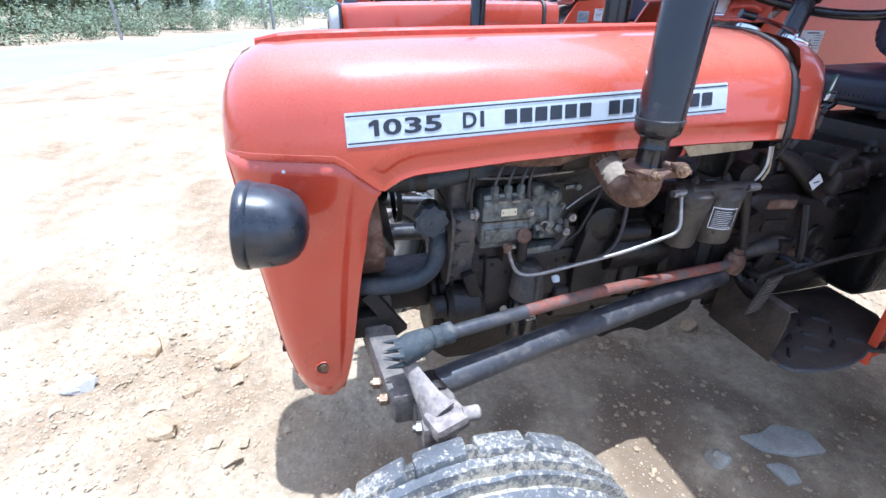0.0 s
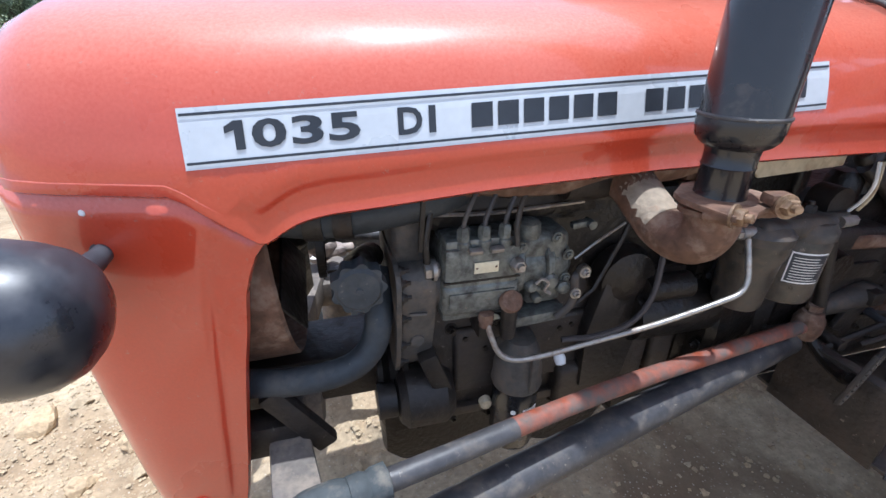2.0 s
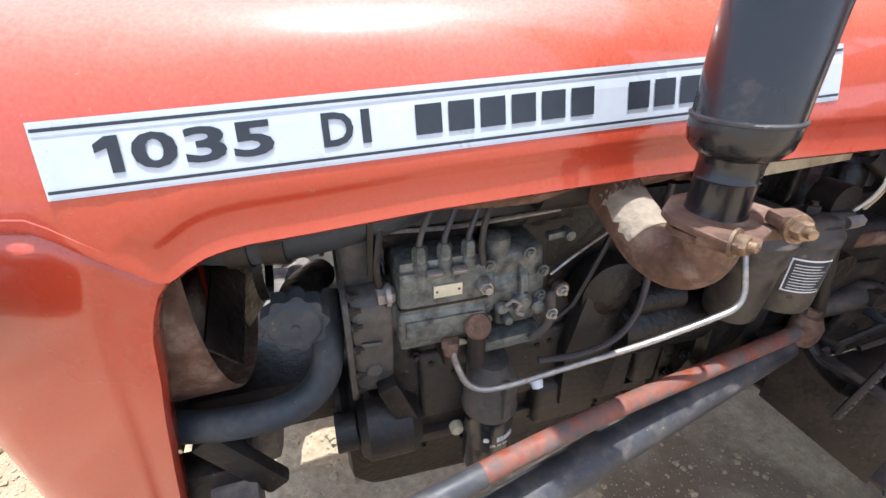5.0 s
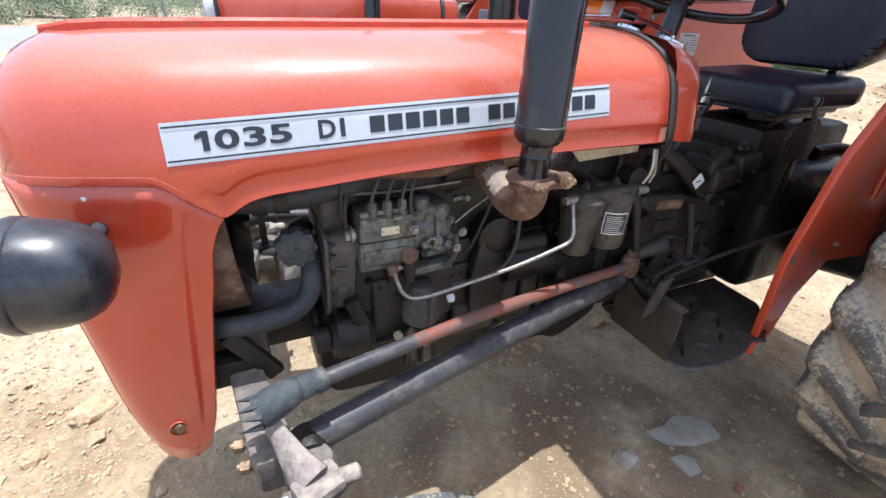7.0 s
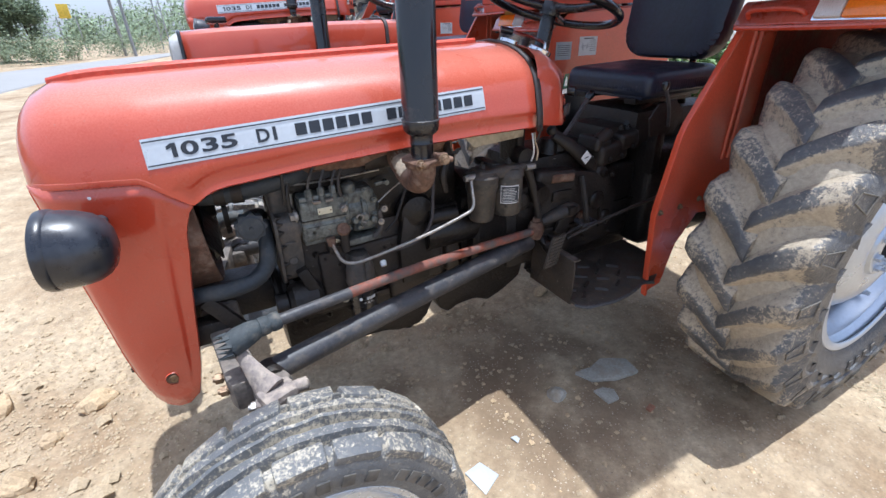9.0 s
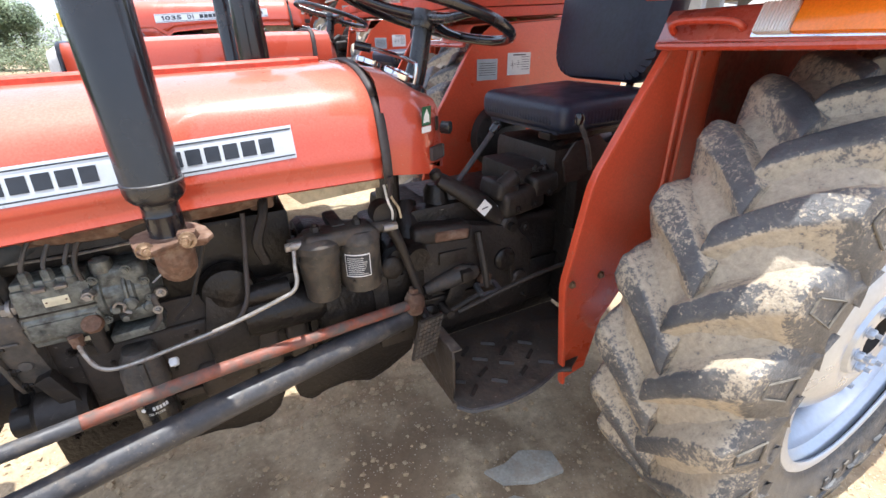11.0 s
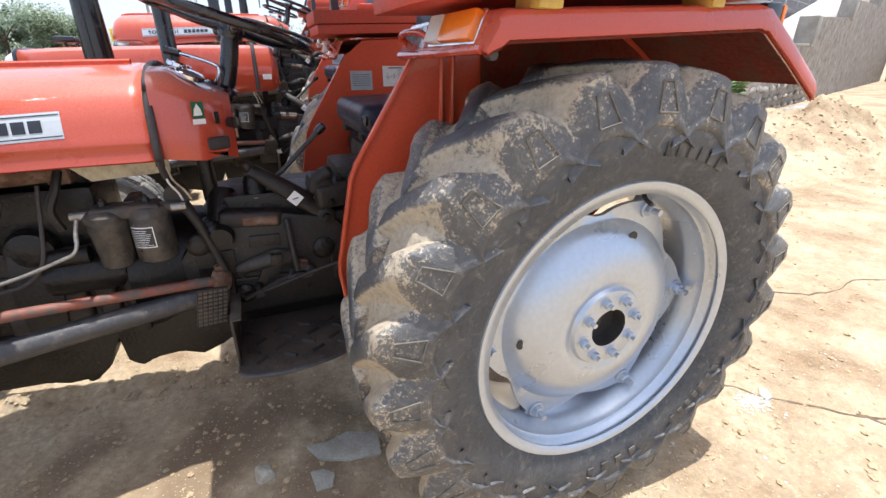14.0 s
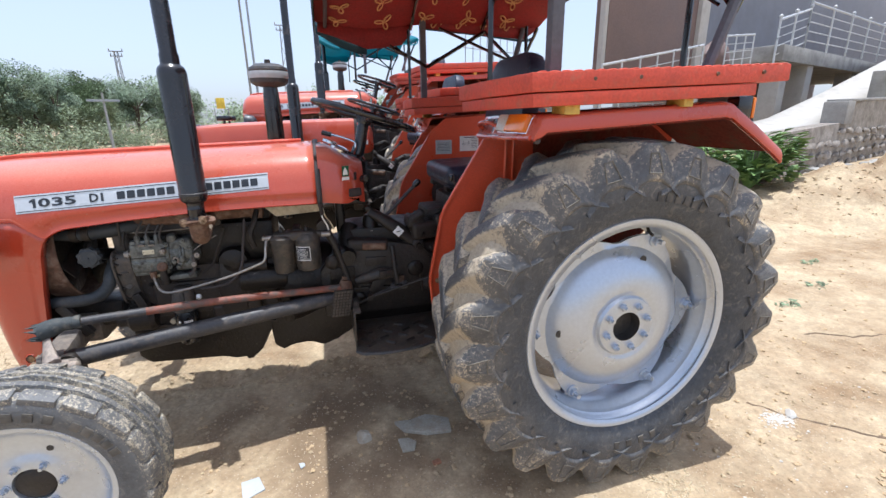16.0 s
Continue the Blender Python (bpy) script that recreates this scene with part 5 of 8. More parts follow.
    part("wall_rib", join(box((0.30, 0.014, 0.012), (1.05, -0.168, 0.575), 0.005, (0, 3, 0)), box((0.012, 0.014, 0.14), (1.285, -0.168, 0.60), 0.005, (0, -6, 0))), GREASE_BROWN, gearbox)
    lift = part("lift_casting", join(box((0.15, 0.12, 0.075), (1.325, -0.105, 0.800), 0.020, (0, -4, 6), segs=3), box((0.07, 0.10, 0.05), (1.275, -0.110, 0.832), 0.014, (0, 10, 0), segs=3), box((0.09, 0.09, 0.06), (1.400, -0.120, 0.835), 0.018, (0, -8, 0), segs=3),
                                     lathe([(0, 0), (0.022, 0), (0.022, 0.05), (0.012, 0.06), (0, 0.06)], 16, "x", (1.26, -0.14, 0.845), (0, -30, 0))), GREASE_BROWN, gearbox)
    for x, z in ((1.275, 0.862), (1.335, 0.842), (1.385, 0.870), (1.42, 0.866)):
        bolt_part("lift_bolt", (x, -0.125, z), "z", lift, GREASE_BROWN, 0.009, 0.010)
    for x, z in ((1.30, 0.785), (1.355, 0.790), (1.405, 0.815)):
        bolt_part("lift_bolt", (x, -0.168, z), "y", lift, GREASE, 0.008, 0.009)
    tag = part("diamond_sticker", box((0.034, 0.0015, 0.034), (1.198, -0.158, 0.803), 0.0, (0, 45, 0)), WHITE, t, "white diamond sticker on the gearbox arm")
    part("sticker_mark", box((0.018, 0.001, 0.003), (1.198, -0.1595, 0.803), 0, (0, -14, 0)), INK, tag)
    part("small_tag", box((0.026, 0.0015, 0.012), (1.262, -0.137, 0.785), 0, (0, 20, 0)), WHITE, t)
    # brake pedal with its rod
    brake = part("brake_pedal", join(tube([(1.02, -0.20, 0.525), (1.08, -0.21, 0.555), (1.145, -0.22, 0.585)], 0.007, 8), tube([(1.165, -0.18, 0.75), (1.17, -0.205, 0.66), (1.175, -0.215, 0.60)], 0.010, 8)), GREASE_BROWN, t,
                 "dark steel brake pedal with an open pad")
    ring = [(1.150, -0.235), (1.205, -0.235), (1.215, -0.185), (1.160, -0.18)]
    part("pedal_pad", join(*[tube([(a[0], a[1], 0.588), (b[0], b[1], 0.588)], 0.008, 8) for a, b in zip(ring, ring[1:] + ring[:1])]), TUBE_GREY, brake)
    # footboard with a curved outer edge, treads and front plate
    edge = [(0.985, -0.14), (0.982, -0.395)] + [(0.982 + 0.29 * s, -0.395 - 0.045 * math.sin(math.pi * (0.15 + 0.75 * s))) for s in np.linspace(0.08, 1, 10)] + [(1.31, -0.424), (1.40, -0.375), (1.465, -0.300), (1.475, -0.14)]
    foot = part("footboard", slab(edge, 0.008, "z", 0.002, (0, 0, 0.412)), FOOT_DUST, t, "black dusty steel footboard with raised oval treads")
    part("rolled_edge", tube([(x, y - 0.001, 0.414) for x, y in edge[1:13]], 0.006, 8, 3), TUBE_GREY, foot)
    rng = random.Random(5)
    for i in range(4):
        for k in range(4):
            x, y = 1.02 + 0.075 * i + 0.02 * (k % 2), -0.235 - 0.047 * k
            part("tread", moved(join(tube([(-0.020, 0, 0), (0.020, 0, 0)], 0.0065, 8, squash=0.6)), pose(x, y, 0.421, 0, 0, (35 if (i + k) % 2 else -40) + rng.uniform(-6, 6))), GREASE_BROWN, foot)
    plate = [(-0.17, 0.553), (-0.368, 0.556), (-0.374, 0.540), (-0.374, 0.402), (-0.17, 0.402)]
    part("front_plate", slab(plate, 0.007, "x", 0.002, (0.982, 0, 0)), BLOCK_OIL, foot)
    part("plate_rim", box((0.026, 0.200, 0.005), (0.996, -0.270, 0.556), 0.0015), CASE_GREY, foot)
    part("back_plate", box((0.50, 0.010, 0.20), (1.235, -0.145, 0.515), 0.003, (8, 0, 0)), GREASE, foot)
    pad = part("clutch_pedal", box((0.074, 0.008, 0.112), (0.945, -0.318, 0.582), 0.003, (8, 8, 18)), GREASE_BROWN, t, "grey clutch pedal with a knurled pad")
    for i in range(6):
        for k in range(9):
            p = pose(0.945, -0.318, 0.582, 8, 8, 18) @ Vector((-0.030 + i * 0.012, -0.005, -0.048 + k * 0.012))
            part("knurl", box((0.0080, 0.003, 0.0080), p, 0.0, (8, 8, 18)), CASE_DUST, pad)
    part("pedal_arm", tube([(0.955, -0.305, 0.56), (0.975, -0.28, 0.54), (0.99, -0.22, 0.55), (0.99, -0.16, 0.60)], 0.011, 8), GREASE, pad)


def build_clutter(t):
    """Levers, linkages, pipes and brackets round the driver's feet and the far side of the engine."""
    # unseen dark box added to keep brightness from showing past the engine
    part("battery", box((0.22, 0.14, 0.20), (0.36, 0.215, 0.62), 0.008), GREASE, t, "added dark box on the far side of the engine")
    # added dark sheet that blocks the bright view through the engine bay
    part("inner_baffle", box((0.36, 0.006, 0.16), (0.14, 0.02, 0.905), 0.002), GREASE, t)
    cover = part("axle_cover", lathe([(0, 0.04), (0.09, 0.04), (0.115, 0.03), (0.125, 0.0), (0, 0)], 30, "y", (1.60, 0.385, 0.86)), GREASE_BROWN, t, "dark round axle cover on the far fender")
    for k in range(8):
        bolt_part("cover_bolt", (1.60 + 0.10 * math.cos(0.785 * k), 0.352, 0.86 + 0.10 * math.sin(0.785 * k)), "y", cover, GREASE, 0.008)
    part("lift_arm", tube([(1.62, -0.20, 0.86), (1.72, -0.23, 0.87), (1.86, -0.26, 0.80)], [0.022, 0.020, 0.024], 10), GREASE, t, "dark hydraulic lift arm")
    quad = part("lever_quadrant", slab([(1.40, 0.86), (1.52, 0.86), (1.55, 0.93), (1.50, 0.975), (1.42, 0.965), (1.385, 0.92)], 0.008, "y", 0.002, (0, -0.235, 0)), GREASE_BROWN, t, "dark control lever quadrant")
    part("control_lever", tube([(1.47, -0.245, 0.89), (1.44, -0.255, 0.96), (1.40, -0.26, 1.02)], 0.006, 8), TUBE_GREY, quad)
    part("knob", lathe([(0, -0.014), (0.010, -0.010), (0.013, 0.004), (0.009, 0.014), (0, 0.017)], 14, "z", (1.398, -0.26, 1.025)), BLACK, quad)
    part("support_leg", box((0.04, 0.04, 0.16), (1.46, -0.215, 0.80), 0.006), GREASE, quad)
    part("seat_spring", tube([(1.52 + 0.022 * math.cos(a), -0.06 + 0.022 * math.sin(a), 0.90 + 0.0045 * a) for a in np.linspace(0, 6 * math.pi, 60)], 0.005, 6, 1), GREASE_BROWN, t)
    part("seat_support", tube([(1.42, -0.10, 0.85), (1.48, -0.11, 0.93), (1.60, -0.11, 0.965)], 0.016, 10), GREASE, t)
    part("seat_support", tube([(1.72, -0.10, 0.90), (1.70, -0.11, 0.95), (1.64, -0.11, 0.975)], 0.016, 10), GREASE, t)
    # brake rod and cross shaft above the footboard
    part("cross_shaft", tube([(1.06, -0.22, 0.545), (1.06, -0.14, 0.545)], 0.012, 12), GREASE_BROWN, t)
    part("brake_rod", tube([(1.075, -0.235, 0.56), (1.24, -0.262, 0.615), (1.38, -0.285, 0.65), (1.60, -0.30, 0.68)], 0.0060, 8), GREASE_BROWN, t, "thin dark brake rod")
    part("pedal_bracket", join(box((0.05, 0.012, 0.09), (1.10, -0.185, 0.60), 0.004, (0, 25, 0)), box((0.034, 0.03, 0.030), (1.12, -0.195, 0.64), 0.006)), GREASE_BROWN, t)
    rng = random.Random(31)
    for k in range(9):
        at = (0.93 + 0.40 * rng.random(), -0.176, 0.50 + 0.12 * rng.random())
        bolt_part("casing_bolt", at, "y", t, GREASE_BROWN, 0.005 + 0.003 * rng.random(), 0.008)
    # shiny wire along the manifold and a grey crankcase cover behind the pump
    part("steel_rail", tube([(0.22, -0.145, 0.875), (0.32, -0.15, 0.872), (0.46, -0.15, 0.878)], 0.003, 6), STEEL, t)
    part("crankcase_cover", slab([(0.515, 0.74), (0.575, 0.73), (0.600, 0.63), (0.585, 0.52), (0.50, 0.52), (0.495, 0.64)], 0.030, "y", 0.008, (0, -0.168, 0)), GREASE_BROWN, t, "dusty cast crankcase cover")
    part("valve_chest", box((0.30, 0.02, 0.055), (0.34, -0.130, 0.880), 0.006, (0, -2, 0)), GREASE, t)


def build_front_axle(t):
    beam = part("axle_beam", join(slab([(-0.040, 0.0), (-0.036, -0.12), (-0.006, -0.375), (0.004, -0.40), (0.070, -0.40), (0.068, -0.375), (0.022, -0.12), (0.022, 0.12), (0.068, 0.375), (0.070, 0.40), (0.004, 0.40), (-0.006, 0.375), (-0.036, 0.12)], 0.075, "z", 0.010, (0, 0, 0.468)),
                                  box((0.10, 0.16, 0.12), (0.0, 0, 0.50), 0.02)), BEAM_DUST, t, "dusty brown front axle beam")
    part("front_support", join(box((0.30, 0.13, 0.10), (0.07, 0, 0.545), 0.02), box((0.035, 0.022, 0.14), (0.02, -0.17, 0.575), 0.006, (0, -32, 0)), box((0.10, 0.05, 0.06), (-0.03, -0.15, 0.54), 0.01)), GREASE_BROWN, t)
    for s in (-1, 1):
        rod = part("radius_rod", tube([(0.075, s * 0.365, 0.512), (0.13, s * 0.352, 0.520), (0.40, s * 0.295, 0.533), (0.70, s * 0.235, 0.548), (0.95, s * 0.185, 0.558)], 0.0290, 18, 4), TUBE_GREY, t, "dark grey tubular radius rod with chipped paint")
        part("rod_eye", lathe([(0.012, -0.025), (0.030, -0.025), (0.032, -0.02), (0.032, 0.02), (0.030, 0.025), (0.012, 0.025)], 24, "y", (0.085, s * 0.37, 0.515), closed=True), GREASE_BROWN, rod)
        link = part("drag_link", tube([(0.075, s * 0.362, 0.640), (0.45, s * 0.284, 0.630), (0.70, s * 0.242, 0.617), (0.965, s * 0.198, 0.600)], 0.0135, 14, 5), TUBE_GREY if s > 0 else ROD_ORANGE, t,
                    "drag link with scratched orange paint")
        part("bare_end", tube([(0.072, s * 0.3626, 0.640), (0.20, s * 0.337, 0.6375), (0.30, s * 0.316, 0.635)], 0.0142, 14, 3), TUBE_GREY, link)
        part("lock_sleeve", lathe([(0.014, -0.024), (0.021, -0.022), (0.021, -0.006), (0.0185, 0.0), (0.021, 0.006), (0.021, 0.022), (0.014, 0.024)], 18, "x", (0.106, s * 0.356, 0.640), (0, 0, 12 if s < 0 else -12)), BOOT, link)
        part("rubber_boot", tube([(0.090, s * 0.360, 0.640), (0.072, s * 0.362, 0.638), (0.046, s * 0.367, 0.632), (0.022, s * 0.372, 0.623)], [0.018, 0.024, 0.028, 0.027], 14, 4), BOOT, link, "torn faded blue-grey rubber boot")
        for k in range(8):
            a = radians(20 + 45 * k)
            p = Vector((0.026, s * 0.371, 0.625)) + Vector((0, math.cos(a), math.sin(a))) * 0.024
            part("torn_flap", moved(lathe([(0, -0.004), (0.011, 0), (0.007, 0.016), (0, 0.036)], 5, "x"), Matrix.Translation(p) @ pose(0, 0, 0, 0, 180 + 8 * math.sin(5 * a), 9 * math.cos(3 * a)) @ Matrix.Diagonal((1, 0.55, 0.55, 1))), BOOT, link)
        arm = part("steering_arm", join(tube([(0.030, s * 0.365, 0.606), (0.045, s * 0.395, 0.588), (0.062, s * 0.430, 0.562), (0.078, s * 0.462, 0.545)], [0.013, 0.017, 0.026, 0.036], 12, 5, squash=0.55),
                                        box((0.075, 0.055, 0.032), (0.088, s * 0.470, 0.540), 0.012, (0, 0, 20)), lathe([(0, 0), (0.014, 0), (0.014, 0.03), (0.008, 0.034), (0, 0.034)], 12, "x", (0.118, s * 0.470, 0.545)), box((0.035, 0.03, 0.05), (0.060, s * 0.470, 0.515), 0.008)), CAST_PINK, t, "dusty pinkish cast steering arm")
        part("kingpin_housing", join(lathe([(0, -0.15), (0.036, -0.15), (0.040, -0.12), (0.040, 0.05), (0.034, 0.065), (0, 0.065)], 20, "z", (0.085, s * 0.415, 0.47)), box((0.06, 0.10, 0.07), (0.070, s * 0.37, 0.485), 0.012)), BEAM_DUST, arm)
        for at in ((-0.012, s * 0.372, 0.515), (-0.020, s * 0.328, 0.517), (0.042, s * 0.462, 0.522)):
            part("arm_bolt", join(lathe([(0, -0.014), (0.007, -0.014), (0.007, 0.02), (0, 0.02)], 10, "x", at, (0, 0, -10)), lathe([(0, -0.008), (0.0125, -0.008), (0.0125, 0.006), (0, 0.006)], 6, "x", at, (0, 0, -10))), STEEL if at[0] > 0.03 else BOLT_RUST, arm)
        part("stub_axle", tube([(0.088, s * 0.42, 0.35), (0.090, s * 0.48, 0.318), (0.092, s * 0.62, 0.312)], [0.034, 0.032, 0.026], 14), GREASE, arm)


def ring_bars(parent, r, y, a0, a1, count, height, width, material, name, proud=0.0018):
    """Raised blocks round a sidewall where moulded lettering stands."""
    for k in range(count):
        a = radians(a0 + (a1 - a0) * (k + 0.5) / count)
        m = pose(r * math.cos(a), y, r * math.sin(a)) @ pose(0, 0, 0, 0, 90 - math.degrees(a), 0)
        o = part(name, box((width, proud * 2, height), (0, 0, 0), 0.0008), material, parent)
        o.matrix_local = m


def build_rear_wheel(t, side):
    """Axis along y, outer face towards -y; turned for the far side."""
    w = new("rear_wheel")
    w.parent = t
    w.matrix_local = pose(1.822, -0.690, 0.591) if side < 0 else pose(1.822, 0.690, 0.591, 0, 0, 180) @ Matrix.Scale(-1, 4, (1, 0, 0))
    tagged(w, "large muddy tractor wheel with deep lugs and silver disc")
    prof = [(0.346, -0.112), (0.354, -0.132), (0.374, -0.150), (0.42, -0.163), (0.465, -0.166), (0.500, -0.160), (0.527, -0.145), (0.546, -0.117), (0.556, -0.09), (0.560, -0.06), (0.563, -0.03), (0.564, 0.0)]
    prof = prof + [(r, -h) for r, h in prof[-2::-1]]
    bm = lathe([(r, -h) for r, h in prof], 184, "y")
    for v in bm.verts:
        r = math.hypot(v.co.x, v.co.z)
        if r > 0.49:
            v.co *= 1 + (0.007 * noise.noise(v.co * 16) + 0.004 * noise.noise(v.co * 42)) * min(1, (r - 0.49) / 0.04) / r
    tyre = part("tyre", bm, TYRE, w, "black rear tyre caked with dry mud")

    def set_mud(me, value):
        a = me.attributes.new("mud", "FLOAT", "POINT")
        for k, v in enumerate(me.vertices):
            a.data[k].value = value(v.co, math.hypot(v.co.x, v.co.z))
    set_mud(tyre.data, lambda c, r: lerp_table([(0.33, 0.04), (0.36, -0.03), (0.43, 0.0), (0.46, 0.08), (0.49, 0.17), (0.515, 0.28), (0.535, 0.42), (0.55, 0.45)], r))
    # one lug: a bar with hollowed flanks that runs from the middle of the tread over the shoulder
    n = 23
    ys = [0.014, 0.006, -0.01, -0.03, -0.05, -0.07, -0.09, -0.105, -0.12, -0.132, -0.142, -0.150, -0.157, -0.163, -0.168, -0.172, -0.170, -0.160]
    section = [(-2.55, -0.30), (-2.05, -0.02), (-1.66, 0.24), (-1.36, 0.54), (-1.16, 0.79), (-1.02, 0.91), (-0.86, 0.97), (-0.62, 1.0), (0.0, 1.01)]
    section = section + [(-o, h) for o, h in section[-2::-1]]

    def lug_mesh(mirror, seed):
        rows = []
        for i, y in enumerate(ys):
            s = min(1.0, (0.014 - y) / 0.160)
            arc = 0.215 * (1 - s) ** 1.35
            base = 0.446 if i >= len(ys) - 3 else lerp_table([(-0.175, 0.452), (-0.164, 0.462), (-0.157, 0.498), (-0.142, 0.527), (-0.115, 0.546), (-0.07, 0.558), (0.02, 0.563)], y)
            top = 0.478 if i == len(ys) - 2 else 0.470 if i == len(ys) - 1 else lerp_table([(-0.172, 0.486), (-0.168, 0.504), (-0.163, 0.526), (-0.157, 0.552), (-0.150, 0.580), (-0.142, 0.584), (-0.132, 0.586), (-0.07, 0.590), (0.006, 0.592), (0.014, 0.588)], y)
            wt = 0.0250 + 0.0115 * s ** 2
            crest = 1 - 0.24 * min(1, max(0, (-0.105 - y) / 0.045))
            row = []
            for o, h in section:
                worn = 0.0035 * noise.noise(Vector((y * 40, o * 1.6, seed * 5.7))) + 0.002 * noise.noise(Vector((y * 110, o * 4, seed * 3.1)))
                rad = base + (top - base) * h + worn * (0.5 if h > 0.95 else 1.0)
                a = arc + (o * wt * (crest if h > 0.7 else 1) + 1.2 * worn) / rad
                row.append((rad * math.cos(a), -y if mirror else y, rad * math.sin(a)))
            rows.append(row)
        v, e, f = grid_data(rows)
        m = len(rows[0])
        f += [tuple(range(m)), tuple(range((len(rows) - 1) * m + m - 1, (len(rows) - 1) * m - 1, -1))]
        me = bpy.data.meshes.new("lug")
        me.from_pydata(v, e, f)
        bm = bmesh.new()
        bm.from_mesh(me)
        bmesh.ops.recalc_face_normals(bm, faces=bm.faces)
        bm.to_mesh(me)
        bm.free()
        me.materials.append(TYRE)
        me.polygons.foreach_set("use_smooth", [True] * len(me.polygons))
        me.set_sharp_from_angle(angle=radians(42))
        a = me.attributes.new("mud", "FLOAT", "POINT")
        for i, y in enumerate(ys):
            for k, (o, h) in enumerate(section):
                on_top = lerp_table([(-0.165, 0.17), (-0.145, 0.25), (-0.128, 0.33), (-0.105, 0.24), (-0.06, 0.16), (0.014, 0.13)], y)
                a.data[i * m + k].value = on_top if h > 0.96 else (on_top + 0.07 if h > 0.88 else 0.32 if mirror else 0.40) if y > -0.140 else lerp_table([(-0.172, 0.10), (-0.157, 0.17), (-0.140, 0.27)], y)
        return me

    def end_mark(mirror):
        q = [(0.498, -0.026), (0.554, -0.014), (0.554, 0.012), (0.500, 0.021)]
        pts = [(r * math.cos(d / r), (1 if mirror else -1) * lerp_table([(0.486, 0.1735), (0.552, 0.1585), (0.580, 0.1515)], r), r * math.sin(d / r)) for r, d in q]
        return join(*[tube([p0, p1], 0.0020, 5) for p0, p1 in zip(pts, pts[1:] + pts[:1])])
    for mirror, shift in ((False, 0.0), (True, 0.5)):
        lugs = [lug_mesh(mirror, q) for q in range(4)]
        mark = None
        for k in range(n):
            o = new("lug", lugs[(k * 3 + k // 4) % 4])
            o.parent = tyre
            o.matrix_local = pose(0, 0, 0, 0, -(k + shift + 0.75) * 360 / n)
            if mark is None:
                q = part("sidewall_mark", end_mark(mirror), MARK_DUST, tyre)
                mark = q.data
            else:
                q = new("sidewall_mark", mark)
                q.parent = tyre
            q.matrix_local = pose(0, 0, 0, 0, -(k + shift + 0.75) * 360 / n)
    ring_bars(tyre, 0.425, -0.1640, -96, -70, 4, 0.028, 0.020, RUBBER_SIDE, "moulded_bar")
    ring_bars(tyre, 0.430, -0.1645, -55, -26, 7, 0.026, 0.016, RUBBER_SIDE, "moulded_bar")
    ring_bars(tyre, 0.430, -0.1645, 62, 88, 6, 0.028, 0.022, RUBBER_SIDE, "moulded_bar")
    rim = part("rim", lathe([(0.335, 0.138), (0.359, 0.140), (0.363, 0.135), (0.360, 0.129), (0.350, 0.127), (0.342, 0.120), (0.340, 0.110), (0.333, 0.103), (0.331, 0.084), (0.320, 0.071), (0.317, 0.03),
                             (0.317, -0.03), (0.328, -0.08), (0.338, -0.12), (0.364, -0.150)], 72, "y"), SILVER, w, "silver painted steel rim")
    thicken(rim, 0.005)
    # dished disc with six corners
    disc_prof = [(0.050, 0.122), (0.092, 0.122), (0.098, 0.120), (0.101, 0.115), (0.104, 0.110), (0.109, 0.110), (0.116, 0.1145), (0.126, 0.1165), (0.140, 0.1160), (0.160, 0.1125), (0.182, 0.1055), (0.204, 0.0950), (0.222, 0.0830), (0.237, 0.0690), (0.247, 0.0570), (0.253, 0.0515)]
    segs = 72
    rows = [[(r * math.cos(2 * math.pi * k / segs), -h, r * math.sin(2 * math.pi * k / segs)) for k in range(segs)] for r, h in disc_prof]
    for d in (0.0, 0.012):
        row = []
        for k in range(segs):
            a = 360 * k / segs
            b = radians(((a - 3 + 30) % 60) - 30)
            r = 0.262 + 0.050 * max(0, 1 - abs(math.degrees(b)) / 26) ** 0.8
            row.append((r * math.cos(radians(a)), -0.050 + d, r * math.sin(radians(a))))
        rows.append(row)
    disc = part("disc", grid_data(rows, True), SILVER, w, "silver painted dished wheel disc with dust streaks")
    part("hub_bore", lathe([(0.050, 0.122), (0.048, 0.09), (0.046, 0.085), (0.02, 0.083), (0, 0.088)], 28, "y"), HUB_DARK, w)
    for k in range(8):
        a = radians(152 - 45 * k)
        bm, m = bolt((0.076 * math.cos(a), -0.122, 0.076 * math.sin(a)), "y", 0.0115, 0.014, 0.011)
        part("wheel_nut", moved(bm, m), SILVER, disc)
    for k in range(6):
        a = radians(3 + 60 * k)
        bm, m = bolt((0.292 * math.cos(a), -0.051, 0.292 * math.sin(a)), "y", 0.0160, 0.019, 0.020)
        part("rim_bolt", moved(bm, m), SILVER, disc)
        part("rim_lug", join(box((0.06, 0.030, 0.046), (0.306 * math.cos(a), -0.032, 0.306 * math.sin(a)), 0.006, (0, -math.degrees(a), 0)), lathe([(0.022, -0.001), (0.022, 0.004), (0.016, 0.005), (0, 0.005)], 16, "y", (0.292 * math.cos(a), -0.052, 0.292 * math.sin(a)))), SILVER, rim)
    for a in (183, 73):
        part("disc_hole", lathe([(0, 0), (0.012, 0), (0.012, 0.002), (0, 0.002)], 16, "y", (0.222 * math.cos(radians(a)), -0.0840, 0.222 * math.sin(radians(a))), (0, 0, 0)), HUB_DARK, disc)
    part("valve", tube([(0.05, -0.105, 0.322), (0.048, -0.115, 0.312), (0.046, -0.135, 0.305)], 0.005, 8), GREASE_BROWN, rim)
    return w


